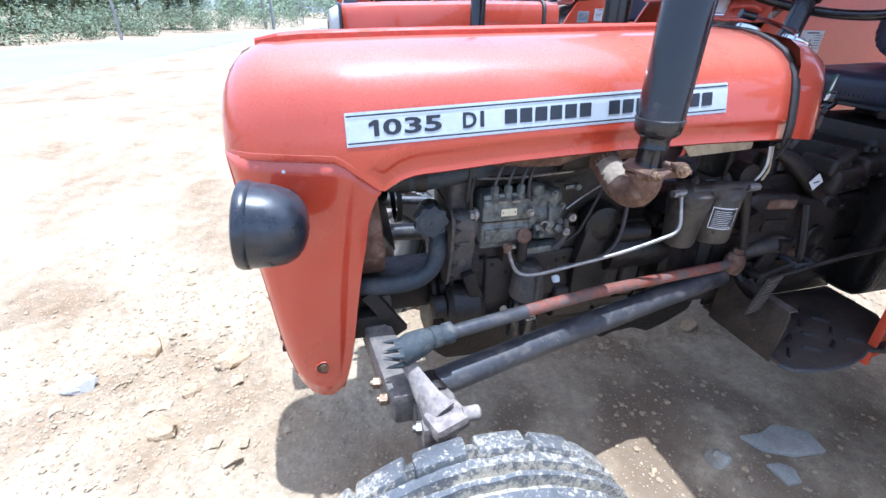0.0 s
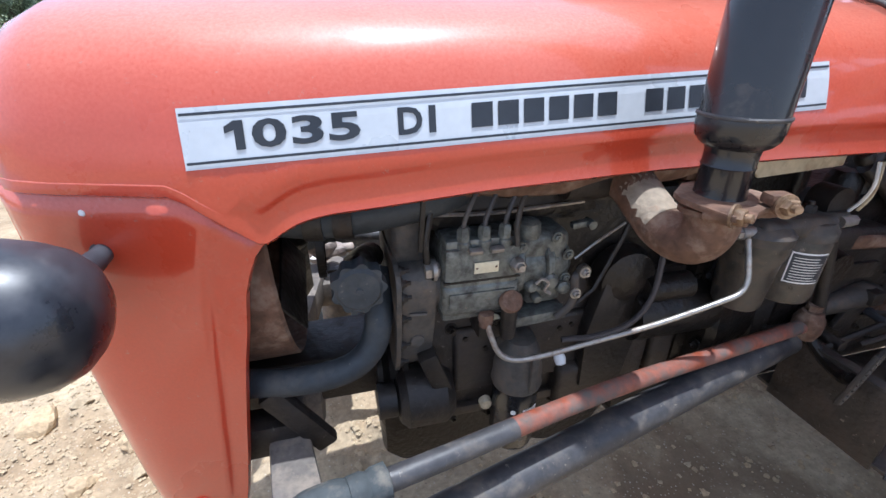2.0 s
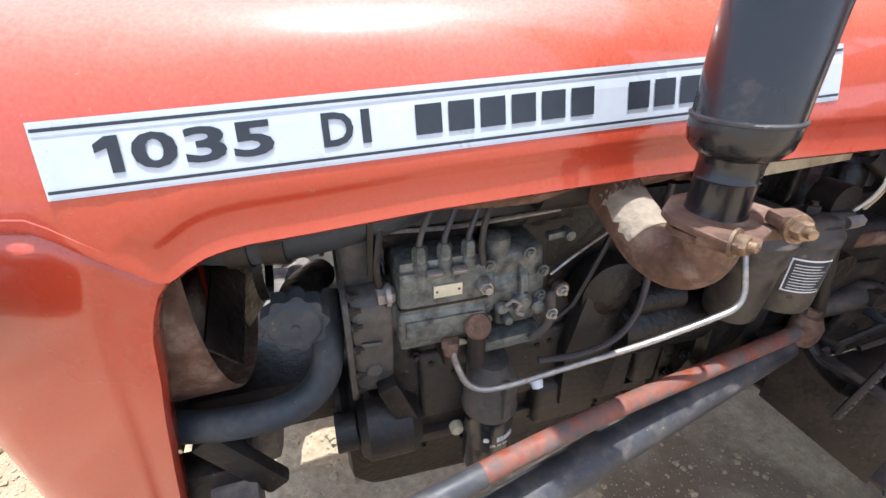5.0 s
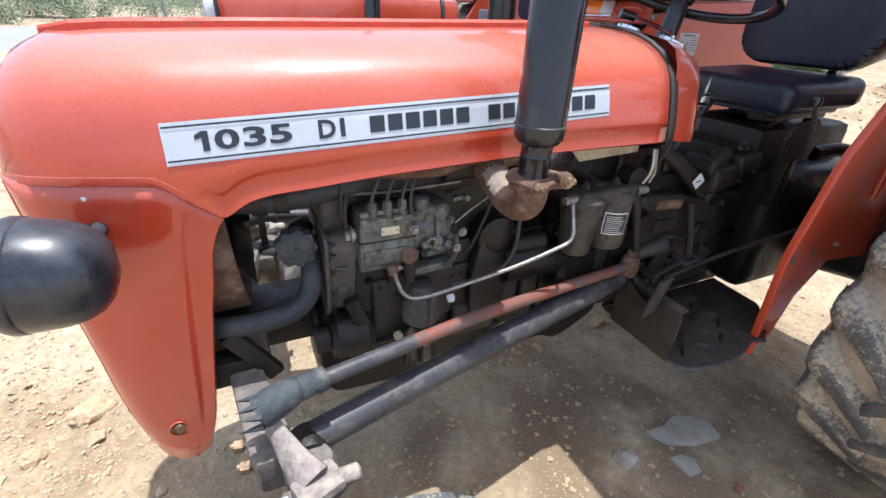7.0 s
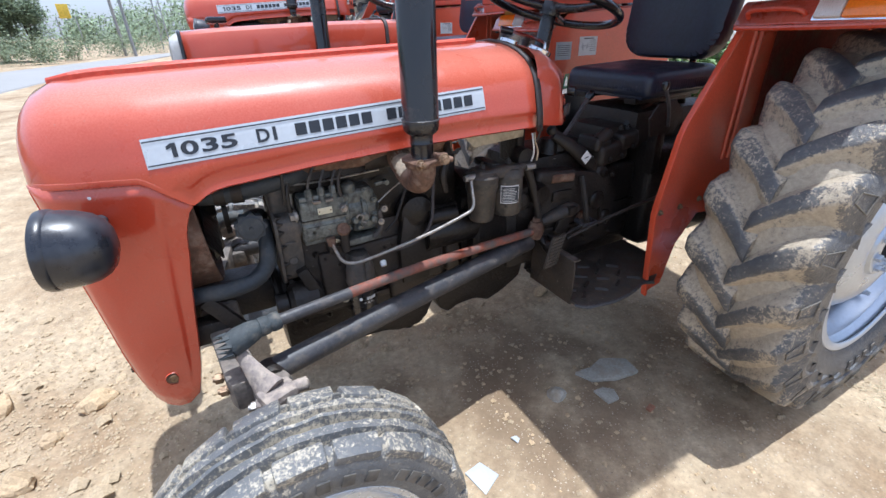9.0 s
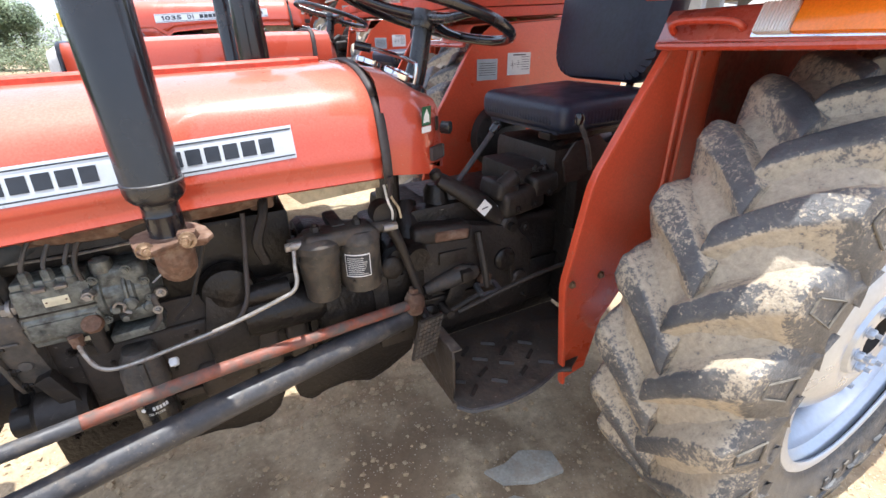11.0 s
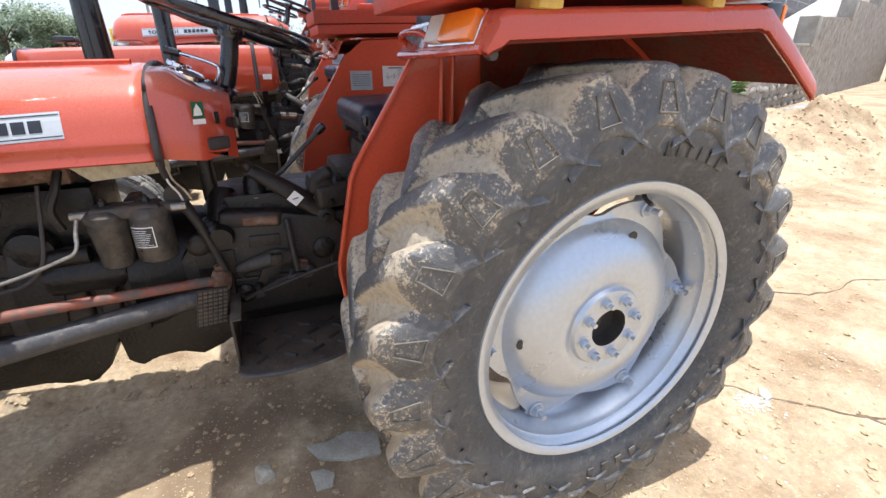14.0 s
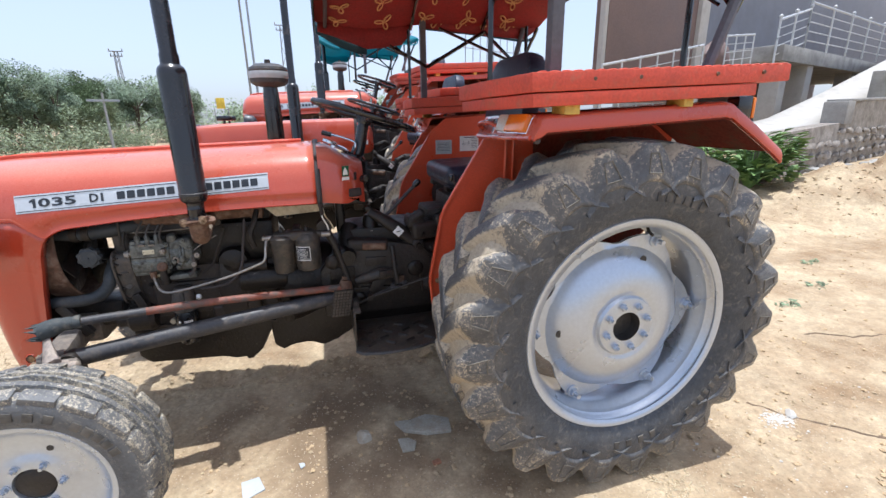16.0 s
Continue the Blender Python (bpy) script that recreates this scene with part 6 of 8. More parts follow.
def build_front_wheel(t, side):
    w = new("front_wheel")
    w.parent = t
    w.matrix_local = (pose(0.092, -0.650, 0.312) if side < 0 else pose(0.092, 0.650, 0.312, 0, 0, 180) @ Matrix.Scale(-1, 4, (1, 0, 0))) @ Matrix.Scale(1.085, 4)
    tagged(w, "ribbed front wheel with a mud-smeared tyre")
    prof = [(0.178, 0.056), (0.190, 0.068), (0.215, 0.078), (0.245, 0.079), (0.262, 0.072), (0.272, 0.066), (0.276, 0.062),
            (0.278, 0.052), (0.266, 0.047), (0.266, 0.038), (0.284, 0.034), (0.286, 0.020), (0.271, 0.015), (0.271, 0.006), (0.288, 0.003), (0.289, -0.003)]
    full = prof + [(r, -h) for r, h in prof[-2::-1]]
    bm = lathe(full, 180, "y")
    for v in bm.verts:
        r = math.hypot(v.co.x, v.co.z)
        if r > 0.262:
            v.co *= 1 + (0.0035 * noise.noise(v.co * 30) + 0.003 * noise.noise(v.co * 75)) / r
    tyre = part("tyre", bm, FRONT_TYRE, w, "black three-ribbed front tyre smeared with grey mud")

    def smear(me, value):
        at = me.attributes.new("mud", "FLOAT", "POINT")
        for k, v in enumerate(me.vertices):
            at.data[k].value = value(math.hypot(v.co.x, v.co.z))
    smear(tyre.data, lambda r: lerp_table([(0.18, 0.16), (0.215, 0.07), (0.255, 0.12), (0.262, 0.24), (0.272, 0.30), (0.277, 0.22), (0.282, 0.20), (0.290, 0.19)], r))
    nb = 20
    me = None
    for k in range(nb):
        for s in (1, -1):
            if me is None:
                bm = box((0.074, 0.036, 0.022), (0, 0, 0), 0.005)
                bmesh.ops.subdivide_edges(bm, edges=bm.edges[:], cuts=1, use_grid_fill=True)
                for v in bm.verts:
                    v.co += v.co.normalized() * 0.0025 * noise.noise(v.co * 60)
                o = part("shoulder_block", bm, FRONT_TYRE, tyre)
                me = o.data
                smear(me, lambda r: 0.22)
            else:
                o = new("shoulder_block", me)
                o.parent = tyre
            a = (k + (0.5 if s > 0 else 0)) * 360 / nb
            o.matrix_local = pose(0, 0, 0, 0, -a) @ pose(0, s * 0.058, 0.2705 if s > 0 else 0.2665, s * -14)
    ring_bars(tyre, 0.228, -0.0795, 60, 118, 6, 0.022, 0.020, RUBBER_SIDE, "moulded_bar")
    ring_bars(tyre, 0.228, -0.0795, 20, 54, 5, 0.022, 0.020, RUBBER_SIDE, "moulded_bar")
    rim = part("rim", lathe([(0.0, 0.012), (0.044, 0.012), (0.047, 0.030), (0.074, 0.030), (0.082, 0.024), (0.10, 0.022), (0.13, 0.024), (0.155, 0.032), (0.168, 0.045), (0.178, 0.064), (0.193, 0.070), (0.196, 0.066), (0.190, 0.058)], 48, "y"), SILVER, w,
               "silver painted front rim")
    part("hub_cap", lathe([(0.046, 0.012), (0.044, 0.024), (0.033, 0.030), (0, 0.031)], 24, "y"), GREASE_BROWN, rim)
    part("rim_hole", lathe([(0, 0), (0.008, 0), (0.008, 0.002), (0, 0.002)], 16, "y", (0.106 * math.cos(radians(62)), -0.0215, 0.106 * math.sin(radians(62)))), HUB_DARK, rim)
    for k in range(6):
        a = radians(60 * k)
        bm, m = bolt((0.061 * math.cos(a), -0.030, 0.061 * math.sin(a)), "y", 0.009, 0.010, 0.008)
        part("wheel_nut", moved(bm, m), SILVER, rim)
    return w


def build_fender(t, side):
    """Built for the near side (negative y); mirrored for the far side."""
    f = new("fender")
    f.parent = t
    if side > 0:
        f.matrix_local = Matrix.Scale(-1, 4, (0, 1, 0))
    tagged(f, "red sheet-metal rear fender with a bent-down outer lip")
    front = [(1.298, 0.356), (1.265, 0.660), (1.268, 0.690), (1.312, 0.905), (1.328, 0.942), (1.486, 1.190)]
    inner = front + [(1.56, 1.248), (2.07, 1.279), (2.10, 1.274), (2.20, 1.213), (2.28, 1.158), (2.24, 0.98), (2.20, 0.78), (1.98, 0.60), (1.70, 0.60), (1.50, 0.62), (1.42, 0.52), (1.385, 0.375)]
    panel = part("inner_panel", slab(inner, 0.004, "y", 0, (0, -0.397, 0)), RED_DUSTY, f)
    for i, (a, b) in enumerate(zip(front, front[1:])):
        part("front_flange", box((0.010, 0.016, math.dist(a, b) + 0.003), ((a[0] + b[0]) / 2 + 0.004, -0.404, (a[1] + b[1]) / 2), 0.003, (0, math.degrees(math.atan2(b[0] - a[0], b[1] - a[1])), 0)), RED_DUSTY, panel)
    # thin darker sheet: the wheel well's shade painted over the panel
    part("well_lining", slab([(1.670, 0.70), (1.668, 1.245), (2.06, 1.268), (2.19, 1.198), (2.27, 1.140), (2.235, 0.98), (2.19, 0.785), (1.975, 0.607), (1.70, 0.607)], 0.002, "y", 0, (0, -0.4035, 0)), RED_DIRT_SHADE, panel)
    for x in (1.562, 1.592):
        part("pressed_rib", tube([(x - 0.004, -0.400, 0.80), (x, -0.400, 1.225)], 0.006, 8), RED_DUSTY, panel)
    for at in ((1.299, -0.4015, 0.663), (1.392, -0.4015, 0.666), (1.486, -0.4015, 0.676)):
        bolt_part("fender_bolt", at, "y", panel, BOLT_RUST, 0.007, 0.007, 0.003)
    # top sheet: front face, top and sloping tail, with a lip along the outer edge
    spine = [(1.455, 1.192), (1.460, 1.196), (1.480, 1.240), (1.492, 1.249), (1.8, 1.266), (2.07, 1.281), (2.10, 1.276), (2.20, 1.215), (2.315, 1.140), (2.322, 1.132)]
    rows = []
    for x, z in spine:
        tail = max(0, (x - 2.08) / 0.24)
        y_out = -0.822
        y_in = -0.395
        rows.append([(x, y_in, z), (x, (y_in - 0.70) / 2, z + 0.003), (x, -0.70, z + 0.002), (x, y_out + 0.014, z), (x, y_out + 0.004, z - 0.004), (x, y_out, z - 0.013 if x > 1.47 else z - 0.003), (x + 0.004, y_out, (z - 0.042 if x > 1.6 else max(z - 0.042, 1.188)) + 0.006 * tail if x > 1.47 else z - 0.006), (x + 0.004, y_out + 0.012, (z - 0.045 if x > 1.6 else max(z - 0.045, 1.186)) + 0.006 * tail if x > 1.47 else z - 0.008)])
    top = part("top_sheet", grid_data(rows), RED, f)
    thicken(top, 0.0035)
    part("underside", grid_data([[(x, min(y, -0.40) if k < 5 else -0.8165, z - 0.006 if k < 5 else z - 0.004) for k, (x, y, z) in enumerate(r)] for r in rows]), RED_DIRT_SHADE, f)
    part("front_lip", tube([(1.455, -0.40, 1.188), (1.452, -0.43, 1.186), (1.452, -0.62, 1.188), (1.455, -0.81, 1.192)], 0.007, 8), RED, top)
    part("lip_screw", lathe([(0, 0), (0.009, 0), (0.009, 0.012), (0, 0.014)], 12, "y", (1.475, -0.800, 1.185)), STRAP, top)
    m = pose(1.472, -0.676, 1.226, 0, -68, 2) @ pose(0, 0, 0, 0, 0, 90)
    lamp = part("turn_signal", moved(box((0.190, 0.058, 0.012), (0, 0, 0), 0.003), m), CHROME, f, "amber and clear turn signal lamp in a bright frame")
    part("amber_lens", moved(box((0.122, 0.050, 0.020), (-0.029, 0, 0.008), 0.005), m), AMBER, lamp)
    part("clear_lens", moved(box((0.056, 0.050, 0.018), (0.062, 0, 0.008), 0.005), m), CLEAR_LENS, lamp)
    for k in range(11):
        part("lens_rib", moved(box((0.0018, 0.048, 0.003), (0.037 + k * 0.0050, 0, 0.0175), 0.0006), m), CLEAR_LENS, lamp)
    part("grab_handle", tube([(1.475, -0.425, 1.205), (1.452, -0.428, 1.222), (1.450, -0.45, 1.230), (1.452, -0.52, 1.230), (1.456, -0.555, 1.224), (1.476, -0.562, 1.208)], 0.007, 10), RED, f)
    tail = part("tail_lamp", box((0.06, 0.05, 0.075), (2.255, -0.70, 1.265), 0.01), BLACK, f, "black tail lamp with an amber lens")
    part("lens", box((0.012, 0.05, 0.065), (2.290, -0.70, 1.265), 0.004), AMBER, tail)
    # bench plank on blocks above the fender
    tilt = pose(2.24, 0, 1.35, 0, -2.3, 0) @ pose(-2.24, 0, -1.35)
    plank = part("bench_plank", moved(join(slab([(1.425, -0.868), (2.24, -0.862), (2.24, -0.40), (1.385, -0.40), (1.388, -0.62)], 0.046, "z", 0.004, (0, 0, 1.336)),
                                           slab([(1.430, -0.864), (2.13, -0.858), (2.13, -0.40), (1.395, -0.40), (1.395, -0.62)], 0.032, "z", 0.003, (0, 0, 1.301))), tilt), RED_WOOD, f, "red painted wooden bench plank with a metal edge strip")
    for x, w in ((1.560, 0.045), (1.925, 0.032)):
        part("spacer_block", box((w, 0.07, 0.026), (x, -0.80, 1.264 + 0.045 * (x - 1.56)), 0.003), YELLOW, plank, "yellow wooden spacer block")
    for k in range(24):
        part("edge_scallop", moved(lathe([(0, 0), (0.012, 0.001), (0.014, 0.004), (0.010, 0.006), (0, 0.007)], 10, "z", (1.46 + k * 0.033, -0.850, 1.379)), tilt), RED_WOOD, plank)
    for x in (1.60, 1.735, 1.98, 2.14):
        part("plank_bolt", moved(lathe([(0, 0), (0.006, 0), (0.005, 0.005), (0, 0.006)], 10, "y", (x, -0.8625, 1.362)), tilt), RUST, plank)
    return f


def build_cab(t):
    # dash behind the bonnet
    rows = []
    for x, zt, w, zb in ((0.902, 1.166, 0.239, 0.958), (0.94, 1.160, 0.241, 0.954), (0.975, 1.142, 0.240, 0.950), (1.00, 1.126, 0.232, 0.947), (1.045, 1.108, 0.196, 0.960), (1.065, 1.098, 0.170, 0.985)):
        half = [(0.0, zt), (w * 0.5, zt - 0.004), (w * 0.78, zt - 0.014), (w * 0.90, zt - 0.030), (w * 0.965, zt - 0.060), (w * 1.0, zt - 0.105), (w * 1.04, zt - 0.16), (w * 1.04, zb)]
        rows.append([(x, -y, z) for y, z in half[::-1]] + [(x, y, z) for y, z in half[1:]])
    x = 1.068
    rows.append([(x, y * 0.98, z) for _, y, z in rows[-1]])
    rows.append([(x, y * 0.05, 1.05) for _, y, z in rows[-1]])
    dash = part("dash", grid_data(rows), RED, t, "red instrument dash behind the bonnet")
    for at, r in (((0.985, -0.13, 1.135), 0.034), ((0.955, -0.02, 1.156), 0.030)):
        g = part("gauge", lathe([(r * 0.85, 0), (r, 0.002), (r, 0.012), (r * 0.92, 0.014), (r * 0.85, 0.009), (0, 0.009)], 30, "z", at, (10 if at[1] < -0.1 else 0, 22, 0)), CHROME, dash, "round gauge with a bright bezel")
        part("dial", lathe([(r * 0.86, 0.0), (r * 0.84, 0.0105), (0, 0.0105)], 30, "z", at, (10 if at[1] < -0.1 else 0, 22, 0)), INK, g)
    for x0, x1, z0, z1, m, n in ((0.985, 1.012, 1.048, 1.086, GREEN, "badge_panel"), (0.983, 1.012, 1.034, 1.046, WHITE, "badge_strip")):
        part(n, moved(box((x1 - x0, 0.002, z1 - z0), (0, 0, 0), 0.0), pose((x0 + x1) / 2, -0.2405, (z0 + z1) / 2, 4, 0, 26)), m, dash)
    part("badge_mark", moved(slab([(-0.010, -0.013), (0.010, -0.013), (0.008, 0.0), (0, 0.015), (-0.008, 0.0)], 0.001, "y"), pose(0.998, -0.2425, 1.067, 4, 0, 26)), WHITE, dash)
    part("switch_slot", box((0.012, 0.004, 0.030), (1.035, -0.212, 1.045), 0.003, (0, 0, 38)), GREASE, dash)
    part("horn_button", lathe([(0, 0), (0.014, 0), (0.014, 0.02), (0, 0.022)], 16, "y", (1.062, -0.185, 1.03), (0, 0, 40)), BLACK, dash)
    # dark pad that paints a vent's shade on the dash
    part("rubber_vent", box((0.055, 0.004, 0.030), (1.030, -0.222, 0.985), 0.006, (0, 0, 36)), STRAP, dash)
    strap_pts = [(0.899, bon_side(0.899, z) - 0.004, z) for z in (0.945, 0.99, 1.03, 1.06, 1.09, 1.115)]
    strap_pts += [(0.899, -bon_half(0.899) * f - 0.001, bon_top(0.899) - d + 0.004) for d, f in PROFILE[5:0:-1]] + [(0.899, 0, bon_top(0.899) + 0.004)]
    rows = [[(x, y, z) for x in (0.890, 0.908)] for _, y, z in strap_pts] + [[(x, -y, z) for x in (0.890, 0.908)] for _, y, z in strap_pts[-2::-1]]
    thicken(part("bonnet_strap", grid_data(rows), STRAP, t, "black rubber strap round the bonnet's rear edge"), 0.006)
    part("strap_tail", tube([(0.899, -0.268, 0.96), (0.900, -0.262, 0.935), (0.903, -0.25, 0.915)], 0.009, 8, squash=0.4), STRAP, t)
    col = part("steering_column", tube([(1.045, -0.035, 1.075), (1.075, -0.033, 1.15), (1.095, -0.032, 1.235)], [0.030, 0.024, 0.022], 16), BLACK, t, "black steering column")
    part("column_boot", lathe([(0.05, 0), (0.046, 0.012), (0.032, 0.02)], 20, "z", (1.045, -0.035, 1.098), (0, 20, 0)), BLACK, col)
    m = pose(1.10, -0.032, 1.250, 0, 17, 0)
    ring = [m @ Vector((0.205 * math.cos(a), 0.205 * math.sin(a), 0.012)) for a in np.linspace(0, 2 * math.pi, 56, endpoint=False)]
    wheel = part("steering_wheel", tube(ring + [ring[0]], 0.0125, 10, 1, smooth=False, caps=False), BLACK, t, "black three-spoked steering wheel")
    part("wheel_hub", moved(lathe([(0, -0.02), (0.030, -0.02), (0.034, 0.0), (0.028, 0.018), (0, 0.022)], 22, "z"), m), BLACK, wheel)
    for a in (35, 155, 275):
        e = Vector((0.205 * math.cos(radians(a)), 0.205 * math.sin(radians(a)), 0.012))
        part("spoke", tube([m @ Vector((e.x * 0.1, e.y * 0.1, 0.004)), m @ Vector((e.x * 0.5, e.y * 0.5, 0.002)), m @ e], [0.014, 0.011, 0.009], 10), BLACK, wheel)
    lev = part("throttle_handle", tube([(1.045, -0.07, 1.108), (1.055, -0.072, 1.15), (1.045, -0.062, 1.165), (0.99, -0.035, 1.185), (0.945, -0.02, 1.197)], 0.005, 8), CHROME, t, "bright bent hand throttle lever")
    part("grip", tube([(0.965, -0.025, 1.192), (0.93, -0.013, 1.200)], 0.010, 10), BLACK, lev)
    # seat
    seat = part("seat_cushion", box((0.37, 0.40, 0.088), (1.585, 0.0, 1.022), 0.043, (0, -2, 0), segs=8), VINYL, t, "dark navy padded tractor seat")
    for k in range(24):
        part("pleat", tube([(1.404, -0.15 + k * 0.013, 1.030), (1.401, -0.15 + k * 0.013, 0.998)], 0.0028, 6), VINYL, seat)
        part("pleat", tube([(1.44 + k * 0.012, -0.1985, 1.030), (1.44 + k * 0.012, -0.1995, 0.998)], 0.0028, 6), VINYL, seat)
    part("seat_skirt", box((0.31, 0.33, 0.03), (1.57, 0, 0.982), 0.012), VINYL, seat)
    part("seat_bracket", join(box((0.30, 0.05, 0.02), (1.56, -0.12, 0.962), 0.004), box((0.30, 0.05, 0.02), (1.56, 0.12, 0.962), 0.004), box((0.08, 0.16, 0.12), (1.62, 0, 0.90), 0.01), tube([(1.46, -0.10, 0.965), (1.55, -0.10, 0.94), (1.66, -0.10, 0.89)], 0.010, 8))
         , GREASE, seat)
    outline = []
    for cy, cz, a0 in ((0.11, 0.12, 0), (-0.135, 0.12, 90), (-0.122, -0.11, 180), (0.10, -0.11, 270)):
        outline += [(cy + 0.095 * math.cos(radians(a0 + 15 * q)), cz + 0.095 * math.sin(radians(a0 + 15 * q))) for q in range(7)]
    back = part("seat_back", moved(slab(outline, 0.080, "x", 0.026, (-0.04, 0, 0)), pose(1.745, 0, 1.285, 0, 9, 0)), VINYL, t, "dark navy padded seat back with a pale mark")
    mb = pose(1.740, 0, 1.305, 0, 9, 0)
    for k in range(4):
        part("brand_bar", moved(box((0.0015, 0.018, 0.022), (-0.0385, 0.05 - k * 0.024 - 0.02, 0.02), 0), mb), PAPER, back)
    part("brand_mark", moved(slab([(-0.012, 0.05), (0.008, 0.05), (0.014, 0.07), (0.006, 0.09), (-0.010, 0.09), (-0.014, 0.07)], 0.0015, "x", 0, (-0.0392, -0.005, 0)), mb), PAPER, back)
    part("back_stay", tube([(1.70, -0.10, 0.97), (1.735, -0.10, 1.06), (1.76, -0.10, 1.16)], 0.012, 8), BLACK, back)
    # notices on the far fender's inner face
    for x, z, w, h, m, n in ((1.548, 1.103, 0.088, 0.072, GREY_PLATE, "notice_plate"), (1.690, 1.118, 0.105, 0.078, PAPER, "notice_sheet")):
        sheet = part(n, moved(box((w, 0.002, h), (0, 0, 0), 0), pose(x, 0.392, z)), m, t, "printed notice on the far fender")
        for k in range(6):
            part("print_line", box((w * (0.32 if n == "notice_sheet" else 0.8), 0.0012, 0.0018), (x + (w * 0.27 if n == "notice_sheet" else 0), 0.3905, z + h * (0.3 - 0.11 * k)), 0), INK if n == "notice_sheet" else TUBE_GREY, sheet)
        if n == "notice_sheet":
            part("print_head", box((w * 0.55, 0.0012, 0.004), (x, 0.3905, z + h * 0.40), 0), INK, sheet)
            part("print_figure", join(*[tube([(x - 0.04 + a, 0.3905, z + b), (x - 0.04 + c, 0.3905, z + d)], 0.0007, 4) for a, b, c, d in ((0, 0, 0.045, 0.004), (0.008, 0.014, 0.01, -0.016), (0.036, 0.012, 0.034, -0.012), (0, -0.005, 0.045, -0.002))]), INK, sheet)
    # air cleaner stack behind the bonnet
    stack = part("air_intake_pipe", lathe([(0.036, 0.95), (0.036, 1.20), (0.033, 1.34), (0.028, 1.395)], 24, "z", (0.735, 0.205, 0)), BLACK, t, "black air intake stack with a mushroom pre-cleaner")
    part("pre_cleaner", lathe([(0.03, 1.385), (0.06, 1.392), (0.074, 1.402), (0.078, 1.425), (0.0775, 1.448), (0.079, 1.452), (0.075, 1.462), (0.05, 1.476), (0.012, 1.480), (0.012, 1.494), (0, 1.495)], 32, "z", (0.735, 0.205, 0)), TUBE_GREY, stack)
    part("dust_bowl", lathe([(0.0782, 1.418), (0.0790, 1.420), (0.0790, 1.444), (0.0782, 1.446)], 32, "z", (0.735, 0.205, 0)), GREY_PLATE, stack)


def build_tractor(name, label, brand_panel=True):
    t = thing(name, label, "tractor", "row of parked tractors")
    build_bonnet(t, brand_panel)
    build_nose(t)
    for s in (-1, 1):
        build_headlamp(t, s)
        build_rear_wheel(t, s)
        build_front_wheel(t, s)
        build_fender(t, s)
    build_exhaust(t)
    build_pump(t)
    build_engine(t)
    build_driveline(t)
    build_clutter(t)
    build_front_axle(t)
    build_cab(t)
    return t


tractor = build_tractor("tractor", "orange-red farm tractor with silver wheels parked on sandy ground")


# ---- canopy over the driver ----
CANOPY_BLUE = mat("dark_blue_canopy_cloth", (0.015, 0.052, 0.068), 0.7, var=0.3, scale=8, bump=0.2)
CANOPY_RED = mat("red_printed_lining", (0.26, 0.022, 0.020), 0.75, var=0.25, scale=10, bump=0.2)
CANOPY_TEAL = mat("teal_canopy_cloth", (0.02, 0.28, 0.36), 0.6, var=0.2, scale=6, bump=0.2)
GOLD = mat("golden_flower_print", (0.62, 0.34, 0.14), 0.7, var=0.2, scale=20, bump=0.05)
POST_GREY = mat("grey_painted_post", (0.10, 0.10, 0.115), 0.5, var=0.2, scale=20, bump=0.1)


def let_light_through(m, share):
    """Thin cloth: part of the light passes through it, tinted by the cloth."""
    n, l = m.node_tree.nodes, m.node_tree.links
    b, out = n["Principled BSDF"], n["Material Output"]
    thin = n.new("ShaderNodeBsdfTranslucent")
    l.new(b.inputs["Base Color"].links[0].from_socket, thin.inputs["Color"])
    mix = n.new("ShaderNodeMixShader")
    mix.inputs[0].default_value = share
    l.new(b.outputs[0], mix.inputs[1])
    l.new(thin.outputs[0], mix.inputs[2])
    l.new(mix.outputs[0], out.inputs["Surface"])


let_light_through(CANOPY_TEAL, 0.55)


def canopy_z(x, y):
    edge = lerp_table([(0.95, 1.77), (1.2, 1.735), (1.42, 1.76), (1.6, 1.78), (2.26, 1.78)], x)
    return edge + 0.24 * (1 - (abs(y) / 0.78) ** 2.2) * lerp_table([(0.95, 0.25), (1.3, 0.9), (1.9, 1.0), (2.26, 0.5)], x)


